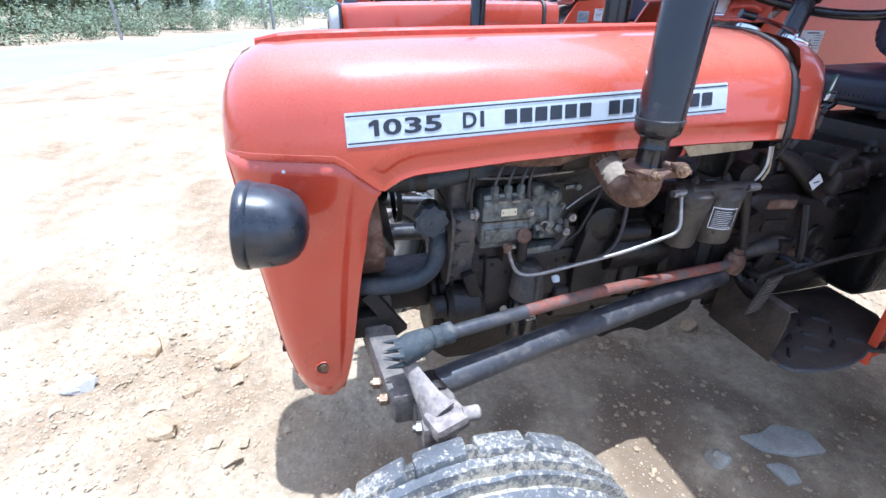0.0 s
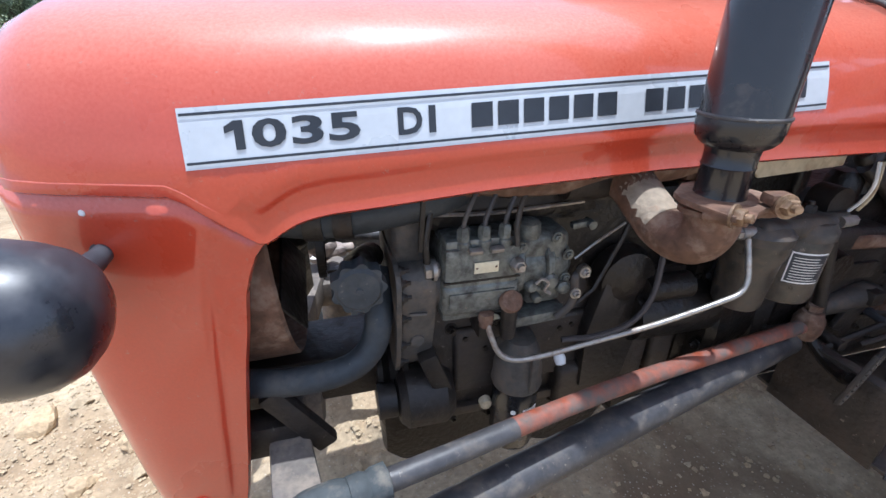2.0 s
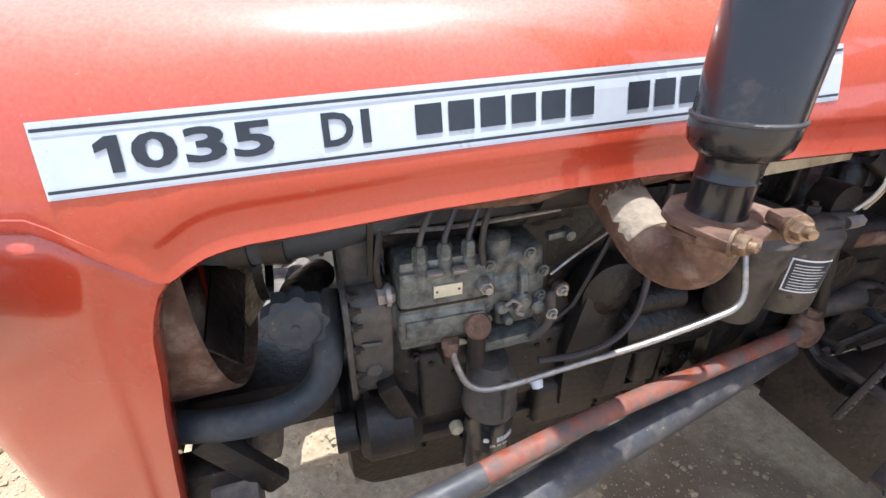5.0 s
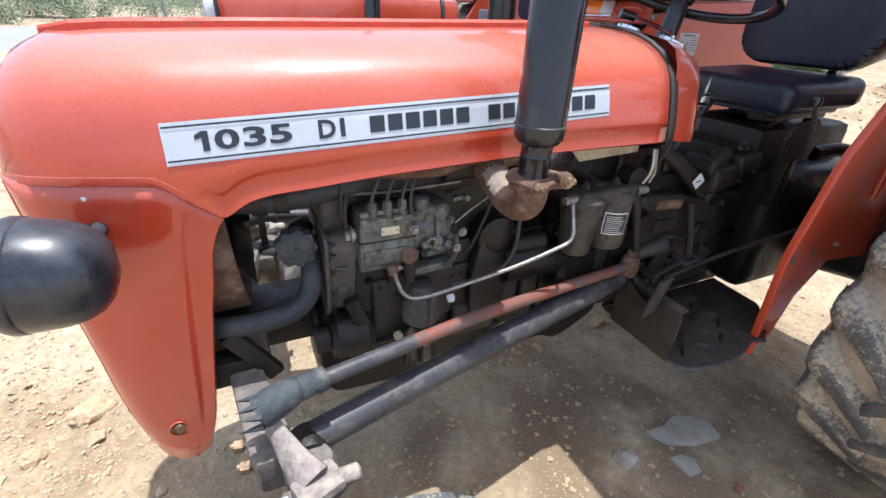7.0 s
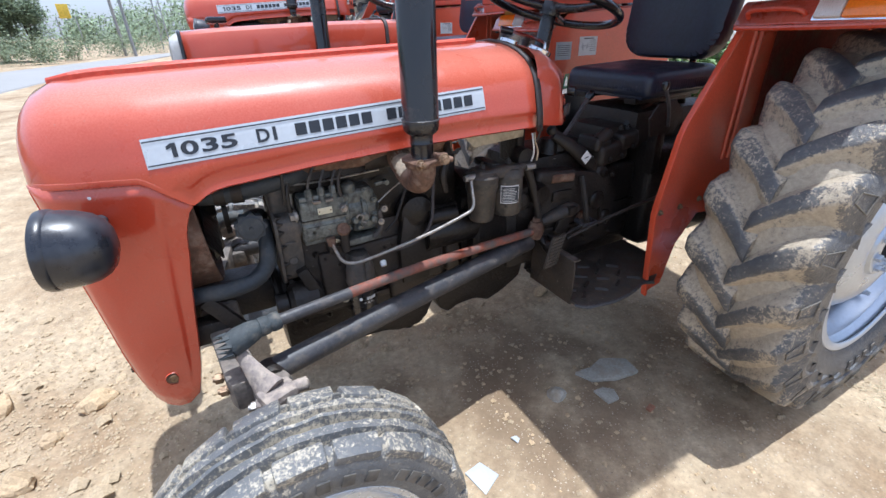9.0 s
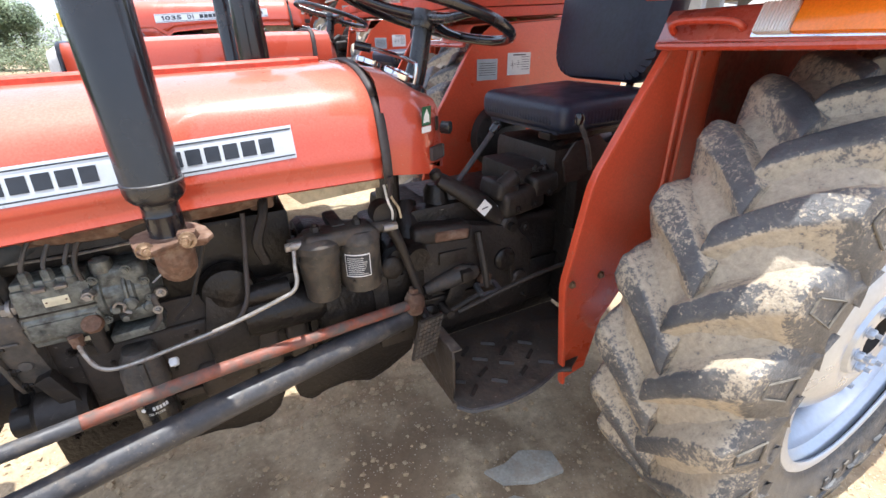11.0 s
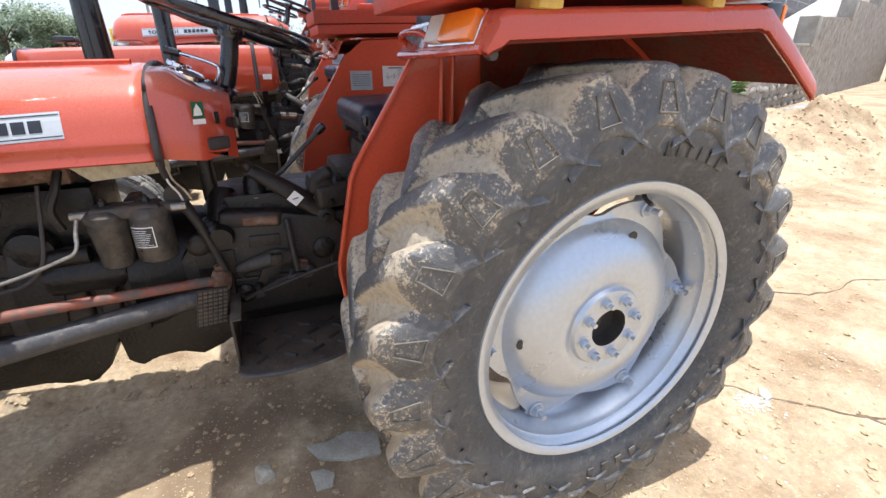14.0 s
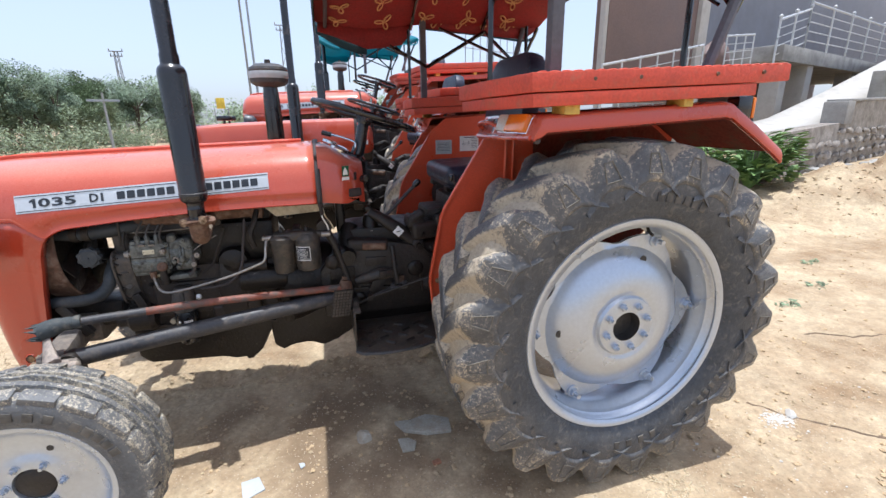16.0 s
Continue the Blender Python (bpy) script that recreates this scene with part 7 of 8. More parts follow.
def build_canopy(t, lining, outer, flowers=True):
    c = new("canopy")
    c.parent = t
    tagged(c, "cloth sun canopy on a folding steel frame")
    xs, ys = np.linspace(0.945, 2.26, 14), np.linspace(-0.78, 0.78, 15)
    part("lining", grid_data([[(x, y, canopy_z(x, y) - 0.012) for y in ys] for x in xs]), lining, c)
    part("roof_cloth", grid_data([[(x, y, canopy_z(x, y)) for y in ys] for x in xs]), outer, c)
    for s in (-1, 1):
        # hanging side flaps, the front one longer and slanting
        rows = [[(x, s * 0.782, canopy_z(x, 0.78) + 0.004), (x, s * 0.790, canopy_z(x, 0.78) - 0.06), (x + 0.01, s * 0.785, lerp_table([(0.96, 1.71), (1.22, 1.625), (1.42, 1.655), (1.47, 1.72)], x))] for x in np.linspace(0.96, 1.47, 9)]
        thicken(part("side_flap", grid_data(rows), lining, c), 0.004)
        rows = [[(x, s * 0.782, canopy_z(x, 0.78) + 0.004), (x, s * 0.788, lerp_table([(1.53, 1.745), (2.2, 1.70), (2.26, 1.76)], x))] for x in np.linspace(1.53, 2.26, 9)]
        thicken(part("side_flap", grid_data(rows), lining, c), 0.004)
        band = [(0.950, 1.755, 1.700), (1.02, 1.722, 1.662), (1.09, 1.690, 1.628), (1.16, 1.662, 1.606), (1.22, 1.640, 1.600)]
        thicken(part("flap_border", grid_data([[(x, s * 0.796, a), (x, s * 0.801, (a + b) / 2), (x, s * 0.797, b)] for x, a, b in band]), outer, c), 0.004)
        part("flap_border", tube([(1.53, s * 0.792, 1.745), (1.9, s * 0.794, 1.722), (2.2, s * 0.792, 1.698), (2.26, s * 0.79, 1.765)], 0.012, 8, 3, squash=0.4), outer, c)
        # folding frame
        px = 1.535
        part("canopy_post", box((0.034, 0.034, 0.62), (px, s * 0.765, 1.645), 0.004), POST_GREY, c)
        zig = [(1.34, 1.64), (px + 0.02, 1.535), (1.90, 1.73), (2.13, 1.535), (2.24, 1.76)]
        for a, b in zip(zig, zig[1:]):
            part("brace", tube([(a[0], s * 0.745, a[1]), (b[0], s * 0.745, b[1])], 0.013, 8, squash=0.6), BLACK, c)
        part("brace", tube([(1.62, s * 0.72, 1.735), (2.09, s * 0.72, 1.56)], 0.011, 8, squash=0.6), BLACK, c)
        part("rear_post", tube([(2.035, s * 0.765, 1.37), (2.10, s * 0.77, 1.56), (2.16, s * 0.772, 1.76)], 0.016, 8), POST_GREY, c)
        part("thin_post", tube([(2.10, s * 0.60, 1.36), (2.10, s * 0.60, 1.74)], 0.010, 8), BLACK, c)
        part("thin_post", tube([(1.42, s * 0.60, 1.33), (1.42, s * 0.60, 1.70)], 0.008, 8), BLACK, c)
    rows = [[(0.947, y, canopy_z(0.95, y) + 0.004), (0.940, y, canopy_z(0.95, y) - 0.07)] for y in ys]
    thicken(part("front_flap", grid_data(rows), outer, c), 0.004)
    part("front_bar", tube([(1.0, y, canopy_z(1.0, y) - 0.03) for y in ys], 0.010, 8, 2), POST_GREY, c)
    for x in (1.47, 1.9):
        part("cross_bar", tube([(x, y, canopy_z(x, y) - 0.03) for y in ys], 0.010, 8, 2), BLACK, c)
    if flowers:
        rng = random.Random(4)
        for i in range(5):
            for k in range(6):
                x, y = 1.06 + 0.24 * i + rng.uniform(-0.03, 0.03), 0.06 + 0.135 * k
                if y > 0.74:
                    continue
                turn = rng.uniform(0, 360)
                loops = []
                for q in range(3):
                    a0 = radians(turn + 120 * q)
                    pts = []
                    for a in np.linspace(0, 2 * math.pi, 12):
                        r, w = 0.028 + 0.024 * math.cos(a), 0.011 * math.sin(a)
                        u, v = r * math.cos(a0) - w * math.sin(a0), r * math.sin(a0) + w * math.cos(a0)
                        pts.append((x + u, y + v, canopy_z(x + u, y + v) - 0.016))
                    loops.append(tube(pts, 0.0042, 5, 1, smooth=False))
                part("flower_print", join(*loops), GOLD, c)
        for k in range(4):
            x = 1.62 + 0.15 * k
            loops = [tube([(x + 0.03 * math.cos(b + q), 0.780, 1.765 + 0.018 * math.sin(a) + 0.012 * q) for a, b in zip(np.linspace(0, 6.28, 9), np.linspace(0, 3.1, 9))], 0.004, 5, 1, smooth=False) for q in (0, 1)]
            part("flower_print", join(*loops), GOLD, c)
    return c


build_canopy(tractor, CANOPY_RED, CANOPY_BLUE)


# ---- the other tractors of the row ----
def strip_parts(t, names):
    for ob in list(t.children):
        if ob.name.split(".")[0] in names:
            for o in list(ob.children_recursive) + [ob]:
                bpy.data.objects.remove(o)


GREY_NOSE = mat("grey_nose_cowl", (0.42, 0.42, 0.41), 0.45, var=0.15, scale=8, bump=0.05)
second = copy_thing(tractor, pose(0.26, 1.83, 0.085))
tagged(second, "red tractor with a square-edged bonnet and grey nose")
strip_parts(second, ("bonnet", "nose_panel", "headlamp", "dash", "canopy", "bonnet_strap", "strap_tail", "air_intake_pipe", "pre_cleaner"))


def box_bonnet(t):
    rows = []
    for x, w, zt, zb in ((-0.26, 0.17, 1.06, 0.62), (-0.25, 0.20, 1.11, 0.62), (-0.20, 0.215, 1.14, 0.64), (0.0, 0.225, 1.155, 0.86), (0.6, 0.24, 1.175, 0.90), (1.02, 0.245, 1.18, 0.92), (1.06, 0.20, 1.10, 0.95)):
        half = [(0, zt), (w * 0.8, zt - 0.006), (w * 0.93, zt - 0.022), (w, zt - 0.06), (w * 1.02, zt - 0.16), (w * 1.02, zb)]
        rows.append([(x, -y, z) for y, z in half[::-1]] + [(x, y, z) for y, z in half[1:]])
    b = part("bonnet", grid_data(rows[2:]), RED, t, "red square-shouldered bonnet")
    thicken(b, 0.003)
    n = part("nose_cowl", grid_data(rows[:3]), GREY_NOSE, t, "grey nose cowl")
    thicken(n, 0.003)
    part("cowl_trim", tube([(-0.2, y, z) for _, y, z in rows[2]], 0.010, 6, 1, smooth=False), BLACK, n)
    part("grille_face", slab([(-0.16, 0.62), (0.16, 0.62), (0.17, 1.04), (-0.17, 1.04)], 0.01, "x", 0, (-0.255, 0, 0)), GREASE, n)
    part("bonnet_strap", tube([(0.93, y * 1.01, z + 0.004) for _, y, z in rows[5]], 0.012, 6, 1, smooth=False), STRAP, t)
    for s in (-1, 1):
        part("side_mirror", join(box((0.10, 0.03, 0.035), (0.00, s * 0.10, 1.19), 0.012), tube([(0.0, s * 0.10, 1.15), (0.0, s * 0.10, 1.185)], 0.008, 8)), BLACK, b)
    part("warning_label", box((0.05, 0.002, 0.03), (0.99, -0.2515, 1.00), 0), PAPER, b)


box_bonnet(second)
third = copy_thing(tractor, pose(0.42, 3.62, 0.29))
tagged(third, "orange-red tractor with a lettered bonnet band in the row")
third.scale = (1.1, 1.1, 1.1)
strip_parts(third, ("canopy",))
fourth = copy_thing(tractor, pose(0.56, 5.45, 0.46))
tagged(fourth, "orange-red tractor with a teal canopy at the end of the row")
fourth.scale = (1.04, 1.04, 1.04)
strip_parts(fourth, ("canopy", "pre_cleaner", "air_intake_pipe"))
build_canopy(fourth, CANOPY_TEAL, CANOPY_TEAL, False)
for o in fourth.children:
    if o.name.startswith("canopy"):
        o.matrix_local = pose(-0.52, 0, 0.02)


# ---- trees, scrub and poles beyond the road ----
BARK = mat("grey_brown_bark", (0.10, 0.075, 0.055), 0.9, var=0.3, scale=10, bump=0.5)
def leaf_mat(name, color):
    m = bpy.data.materials.new(name)
    m.use_nodes = True
    n, l = m.node_tree.nodes, m.node_tree.links
    b = n["Principled BSDF"]
    g = n.new("ShaderNodeNewGeometry")
    r = n.new("ShaderNodeMapRange")
    r.inputs[3].default_value, r.inputs[4].default_value = 0.55, 1.5
    l.new(g.outputs["Random Per Island"], r.inputs[0])
    mul = n.new("ShaderNodeMix")
    mul.data_type, mul.blend_type = "RGBA", "MULTIPLY"
    mul.inputs[0].default_value = 1
    mul.inputs[6].default_value = (*color, 1)
    l.new(r.outputs[0], mul.inputs[7])
    l.new(mul.outputs[2], b.inputs["Base Color"])
    b.inputs["Roughness"].default_value = 0.6
    b.inputs["Subsurface Weight"].default_value = 0.0
    return m


# LEAF and LEAF_DARK are paled and greyed: distance haze put into the colour
LEAF = leaf_mat("haze_pale_green_leaves", (0.20, 0.255, 0.15))
LEAF_DARK = leaf_mat("dark_green_leaves", (0.175, 0.235, 0.150))
LEAF_SCRUB = leaf_mat("dry_olive_scrub", (0.15, 0.185, 0.10))
LEAF_BRIGHT = leaf_mat("bright_green_leaves", (0.15, 0.25, 0.075))


def leaf_cloud(rng, clumps, per, size, spread):
    """Many small bent leaves in clumps; returns mesh data."""
    verts, faces = [], []
    for c, rad in clumps:
        for _ in range(per):
            d = Vector((rng.gauss(0, 1), rng.gauss(0, 1), rng.gauss(0, 0.8)))
            d = d.normalized() * rad * rng.random() ** 0.45
            p = c + d * spread
            a = Vector((rng.gauss(0, 1), rng.gauss(0, 1), rng.gauss(0, 0.6))).normalized()
            b = a.orthogonal().normalized()
            q = a.cross(b)
            s = size * rng.uniform(0.6, 1.4)
            i = len(verts)
            verts += [p - a * s, p + b * s * 0.45 + q * s * 0.1, p + a * s, p - b * s * 0.45 + q * s * 0.1]
            faces += [(i, i + 1, i + 2), (i, i + 2, i + 3)]
    return [tuple(v) for v in verts], [], faces


def build_tree(seed, height, width, leaf, lean=0.0):
    rng = random.Random(seed)
    t = thing("tree", "haze-pale green roadside tree with an uneven crown", "tree", "trees beyond the road")
    trunk_top = Vector((lean, 0, height * 0.45))
    limbs = [tube([(0, 0, -0.1), (lean * 0.4, 0.05, height * 0.22), trunk_top, (lean * 1.2, 0, height * 0.7)], [0.13, 0.10, 0.075, 0.03], 8, 3)]
    clumps = []
    for k in range(9):
        a = rng.uniform(0, 6.28)
        r = width * rng.uniform(0.25, 1.0)
        tip = Vector((lean + r * math.cos(a), r * math.sin(a), height * rng.uniform(0.5, 0.96)))
        start = Vector((lean * 0.6, 0, height * rng.uniform(0.25, 0.55)))
        limbs.append(tube([start, start.lerp(tip, 0.5) + Vector((0, 0, 0.15)), tip], [0.05, 0.03, 0.012], 6, 2))
        clumps.append((tip, width * rng.uniform(0.30, 0.52)))
        clumps.append((start.lerp(tip, 0.7), width * rng.uniform(0.2, 0.4)))
    part("trunk", join(*limbs), BARK, t)
    part("crown", leaf_cloud(rng, clumps, 640, 0.066, 1.0), leaf, t, smooth=False)
    return t


kinds = [build_tree(1, 4.2, 1.7, LEAF), build_tree(2, 5.2, 1.9, LEAF_DARK, 0.3), build_tree(3, 3.4, 1.6, LEAF), build_tree(5, 6.0, 1.5, LEAF_DARK)]
rng = random.Random(21)
spots = []
edge_pts = smooth_path([(x, y, 0) for x, y in far_edge], 6)
for k in range(88):
    e = edge_pts[8 + int(rng.random() * 26)]
    off = 5.0 + rng.random() * 15
    spots.append((e.x - off * 0.92, e.y + off * 0.38 + rng.uniform(-1, 1)))
for k, (x, y) in enumerate(spots):
    src = kinds[k % 4] if k % 5 else kinds[0]
    m = pose(x, y, rise(y) - 0.05, 0, 0, rng.uniform(0, 360)) @ Matrix.Scale(rng.uniform(0.50, 0.72), 4)
    if k < 4:
        kinds[k].matrix_world = m
    else:
        o = copy_thing(src, m)
        o.scale = (m.to_scale().x,) * 3
for k, (x, y, size, kind) in enumerate(((-14.6, 25.5, 0.50, 1), (-13.0, 27.0, 0.56, 0), (-11.3, 25.0, 0.60, 1), (-10.3, 24.2, 0.92, 2), (-9.2, 25.6, 0.76, 0), (-8.0, 24.6, 0.60, 1), (-7.0, 26.0, 0.92, 2), (-5.9, 26.5, 0.50, 1), (-11.9, 29.0, 0.62, 3))):
    o = copy_thing(kinds[kind], pose(x, y, rise(y) - 0.05, 0, 0, 77 * k))
    o.scale = (size,) * 3
clumps = []
for k in range(260):
    e = edge_pts[6 + int(rng.random() * 30)]
    off = 0.9 + rng.random() ** 1.5 * 7
    y = e.y + off * 0.38 + rng.uniform(-1, 1)
    clumps.append((Vector((e.x - off * 0.92, y, rise(y) + rng.uniform(0.1, 0.75))), rng.uniform(0.3, 0.8)))
scrub = mesh_object("scrub", leaf_cloud(rng, clumps, 230, 0.043, 1.0), LEAF_SCRUB, smooth=False)
tagged(scrub, "dry olive-green roadside scrub", "bushes", kind="stuff")
# far belt of woods along the horizon
clumps = []
for k in range(240):
    a = radians(rng.uniform(70, 178))
    d = rng.uniform(75, 110)
    clumps.append((Vector((d * math.cos(a), d * math.sin(a), rng.uniform(0.5, 4.5))), rng.uniform(1.6, 3.4)))
woods = mesh_object("far_woods", leaf_cloud(rng, clumps, 300, 0.24, 1.0), LEAF, smooth=False)
tagged(woods, "hazy green belt of far trees", "trees", kind="stuff")

CONCRETE = mat("weathered_grey_concrete", (0.36, 0.35, 0.33), 0.9, var=0.2, scale=3, fine=60, bump=0.3, dirt=(0.17, 0.165, 0.155), dirt_amount=0.40, dirt_scale=2.5, dirt_sharp=0.2)
WHITEWASH = mat("pale_whitewashed_plaster", (0.46, 0.44, 0.405), 0.85, var=0.14, scale=3, fine=50, bump=0.2, dirt=(0.30, 0.28, 0.25), dirt_amount=0.36, dirt_scale=3, dirt_sharp=0.2)
STEEL_GREY = mat("galvanised_steel", (0.32, 0.33, 0.34), 0.5, metal=0.4, var=0.15, scale=8, bump=0.05)
STEEL_BRIGHT = mat("polished_railing_steel", (0.58, 0.58, 0.57), 0.35, metal=0.55, var=0.12, scale=8, bump=0.03)
RUBBLE_WALL = mat("rough_stone_and_mortar", (0.30, 0.27, 0.24), 0.95, var=0.35, scale=4, fine=30, bump=0.8, dirt=(0.14, 0.12, 0.10), dirt_amount=0.46, dirt_scale=5, dirt_sharp=0.16)
BROWN_PANEL = mat("brown_cladding_panel", (0.17, 0.115, 0.10), 0.6, var=0.2, scale=2, fine=40, bump=0.1)
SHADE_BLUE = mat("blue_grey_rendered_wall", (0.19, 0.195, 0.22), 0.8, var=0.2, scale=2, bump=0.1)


def lattice_pole(x, y, h, name="lattice_tower"):
    t = thing(name, "grey steel lattice power pole with crossarms", "power pole", "poles beyond the road", (x, y, rise(y)))
    w0, w1 = 0.24, 0.11
    for sx in (-1, 1):
        for sy in (-1, 1):
            part("leg", tube([(sx * w0, sy * w0, 0), (sx * w1, sy * w1, h)], 0.035, 6), STEEL_GREY, t)
    for k in range(11):
        a, b = k / 11, (k + 1) / 11
        wa, wb = w0 + (w1 - w0) * a, w0 + (w1 - w0) * b
        s = 1 if k % 2 else -1
        part("brace", tube([(-s * wa, -wa, a * h), (s * wb, -wb, b * h)], 0.022, 5), STEEL_GREY, t)
        part("brace", tube([(-wa, -s * wa, a * h), (-wb, s * wb, b * h)], 0.022, 5), STEEL_GREY, t)
    for z, L in ((h, 0.5), (h - 0.35, 0.42)):
        arm = part("crossarm", box((2 * L, 0.08, 0.08), (0, 0, z), 0.01), STEEL_GREY, t)
        for sx in (-1, 1):
            part("insulator", lathe([(0, 0), (0.05, 0), (0.03, 0.06), (0.05, 0.1), (0, 0.2)], 8, "z", (sx * L * 0.9, 0, z + 0.04)), CONCRETE, arm)
    return t


def plain_pole(x, y, h, material, arms=2, r=0.075):
    t = thing("utility_pole", "slim concrete utility pole with short crossarms", "power pole", "poles beyond the road", (x, y, rise(y)))
    part("shaft", tube([(0, 0, -0.2), (0, 0, h)], [r, r * 0.65], 8, smooth=False), material, t)
    for k in range(arms):
        part("crossarm", box((0.9, 0.06, 0.07), (0, 0, h - 0.25 - 0.45 * k), 0.008, (0, 0, 20)), STEEL_GREY, t)
    return t


lattice_pole(-13.8, 40.6, 6.4)
lattice_pole(-1.2, 38.0, 8.2)
plain_pole(-5.9, 15.9, 1.95, CONCRETE, 1, 0.05)
plain_pole(-2.8, 28.0, 10.5, CONCRETE, 3)
plain_pole(-2.3, 27.0, 9.0, STEEL_GREY, 3)
sign = thing("yellow_hoarding", "small yellow hoarding on two posts", "sign", at=(-6.3, 37.5, rise(37)))
part("board", box((0.6, 0.06, 0.8), (0, 0, 2.4), 0.01), mat("yellow_hoarding_paint", (0.70, 0.50, 0.06), 0.6), sign)
for s in (-0.5, 0.5):
    part("post", box((0.06, 0.06, 2.2), (s, 0.05, 1.0), 0.0), STEEL_GREY, sign)

# ---- building with ramp, terrace and railings ----
U = Vector((0.94, 0.341, 0)).normalized()
V = Vector((-U.y, U.x, 0))


def frame_at(origin):
    m = Matrix.Identity(4)
    m.col[0][:3], m.col[1][:3], m.col[2][:3], m.col[3][:3] = U, V, (0, 0, 1), origin
    return m


ramp = thing("ramp_wall", "pale concrete ramp with a stepped grey side wall", "ramp")
ramp.matrix_world = frame_at((8.3, 3.5, 0))
part("side_wall", slab([(-1.6, -0.2), (24, -0.2), (24, 3.9), (14.1, 3.5), (14.0, 2.95), (8.9, 2.75), (8.8, 2.30), (4.6, 2.08), (4.5, 1.52), (2.0, 1.43), (1.9, 1.08), (-1.1, 0.96), (-1.6, 0.9)], 0.28, "y", 0.01), RUBBLE_WALL, ramp)
thicken(part("ramp_slope", grid_data([[(x, 0.26, near), (x, 0.7, (near + far) / 2 + 0.01), (x, 1.12, far)] for x, near, far in
                                      ((-1.4, 0.86, 0.90), (0, 0.92, 0.98), (1.7, 1.0, 1.13), (4.5, 1.42, 1.66), (9, 2.15, 2.60), (14, 2.9, 3.66), (24, 3.8, 4.8))]), WHITEWASH, ramp), 0.08)
part("return_wall", box((0.3, 12, 4.2), (23.8, -6.2, 2.0), 0.02), CONCRETE, ramp)
part("coping", box((2.5, 0.34, 0.05), (3.2, 0.14, 1.495), 0.01, (0, -1.5, 0)), CONCRETE, ramp)
for x, z, h in ((1.98, 1.25, 0.40), (4.62, 1.79, 0.60), (8.88, 2.50, 0.50), (14.1, 3.20, 0.60)):
    part("step_block", box((0.42, 0.36, h), (x, 0.12, z), 0.02), CONCRETE, ramp)
rng = random.Random(21)
for course in range(5):
    x = -1.5 + 0.1 * rng.random()
    while x < 5.5:
        w, h = rng.uniform(0.22, 0.52), rng.uniform(0.13, 0.19)
        if 0.14 + 0.19 * course + h / 2 < lerp_table([(-1.6, 0.84), (1.9, 0.98), (4.5, 1.30), (6, 1.6)], x):
            q = part("stone", rock_data(60 + course * 30 + int(x * 4), (w / 2, 0.05, h / 2), 0.4), RUBBLE_WALL, ramp)
            q.matrix_local = pose(x + w / 2, -0.02, 0.14 + 0.19 * course + rng.uniform(-0.02, 0.02), 0, rng.uniform(-5, 5), 0)
        x += w + rng.uniform(0.02, 0.10)

house = thing("building", "grey commercial building with a terrace, railings and dark openings", "building")
house.matrix_world = frame_at((11, 6.5, 0))
part("terrace_slab", box((12, 3.0, 0.35), (6.3, 1.4, 2.60), 0.02), CONCRETE, house)
for x in (0.55, 2.2, 6.0, 9.5):
    part("pillar", box((0.42, 0.42, 2.5), (x + 0.3, 0.2, 1.25), 0.02), WHITEWASH, house)
part("lower_wall", box((12, 0.2, 2.5), (6.5, 2.8, 1.25), 0.02), BROWN_PANEL, house)
part("front_wall", box((60, 0.25, 5.0), (30.05, 3.6, 5.2), 0.02), SHADE_BLUE, house)
part("cladding_panel", box((2.84, 0.25, 5.0), (-4.06, 0.6, 4.0), 0.01), BROWN_PANEL, house)
part("corner_pier", box((0.34, 0.4, 6.5), (-2.46, 0.6, 3.2), 0.02), WHITEWASH, house)
part("corner_pier", box((0.10, 0.10, 6.5), (-5.54, 0.52, 3.2), 0.02), WHITEWASH, house)
part("side_block", box((1.3, 1.6, 2.2), (-0.55, 2.4, 1.1), 0.02), CONCRETE, house)
part("dark_recess", box((1.15, 0.1, 5.4), (-0.58, 3.4, 5.0), 0.0), SHADE_BLUE, house)
part("clutter", rock_data(3, (0.5, 0.3, 0.35), 0.8), BROWN_PANEL, house).matrix_local = pose(-1.0, 0.8, 2.55)


def railing(parent, a, b, h, posts, bars, knobs=True):
    a, b = Vector(a), Vector(b)
    r = part("railing", tube([a + Vector((0, 0, h)), b + Vector((0, 0, h))], 0.028 if knobs else 0.02, 8), STEEL_BRIGHT, parent)
    for k in range(posts + 1):
        p = a.lerp(b, k / posts)
        part("rail_post", tube([p, p + Vector((0, 0, h + 0.03))], 0.024 if knobs else 0.015, 8), STEEL_BRIGHT, r)
        if knobs:
            part("finial", lathe([(0, 0), (0.045, 0.02), (0.045, 0.05), (0, 0.09)], 8, "z", p + Vector((0, 0, h + 0.03))), STEEL_BRIGHT, r)
    for k in range(bars):
        z = h * (k + 1) / (bars + 1)
        part("rail_bar", tube([a + Vector((0, 0, z)), b + Vector((0, 0, z))], 0.013 if knobs else 0.009, 6), STEEL_BRIGHT, r)


railing(house, (0.1, 0.0, 2.35), (1.8, 0.0, 2.75), 0.92, 2, 4)
railing(house, (1.8, 0.0, 2.77), (11.5, 0.0, 2.9), 1.05, 6, 4)
railing(house, (-6.2, 0.0, 1.30), (-3.2, 0.0, 1.80), 0.70, 6, 3, False)
railing(house, (-2.3, 0.0, 2.13), (-1.1, 0.0, 2.26), 0.60, 3, 3, False)

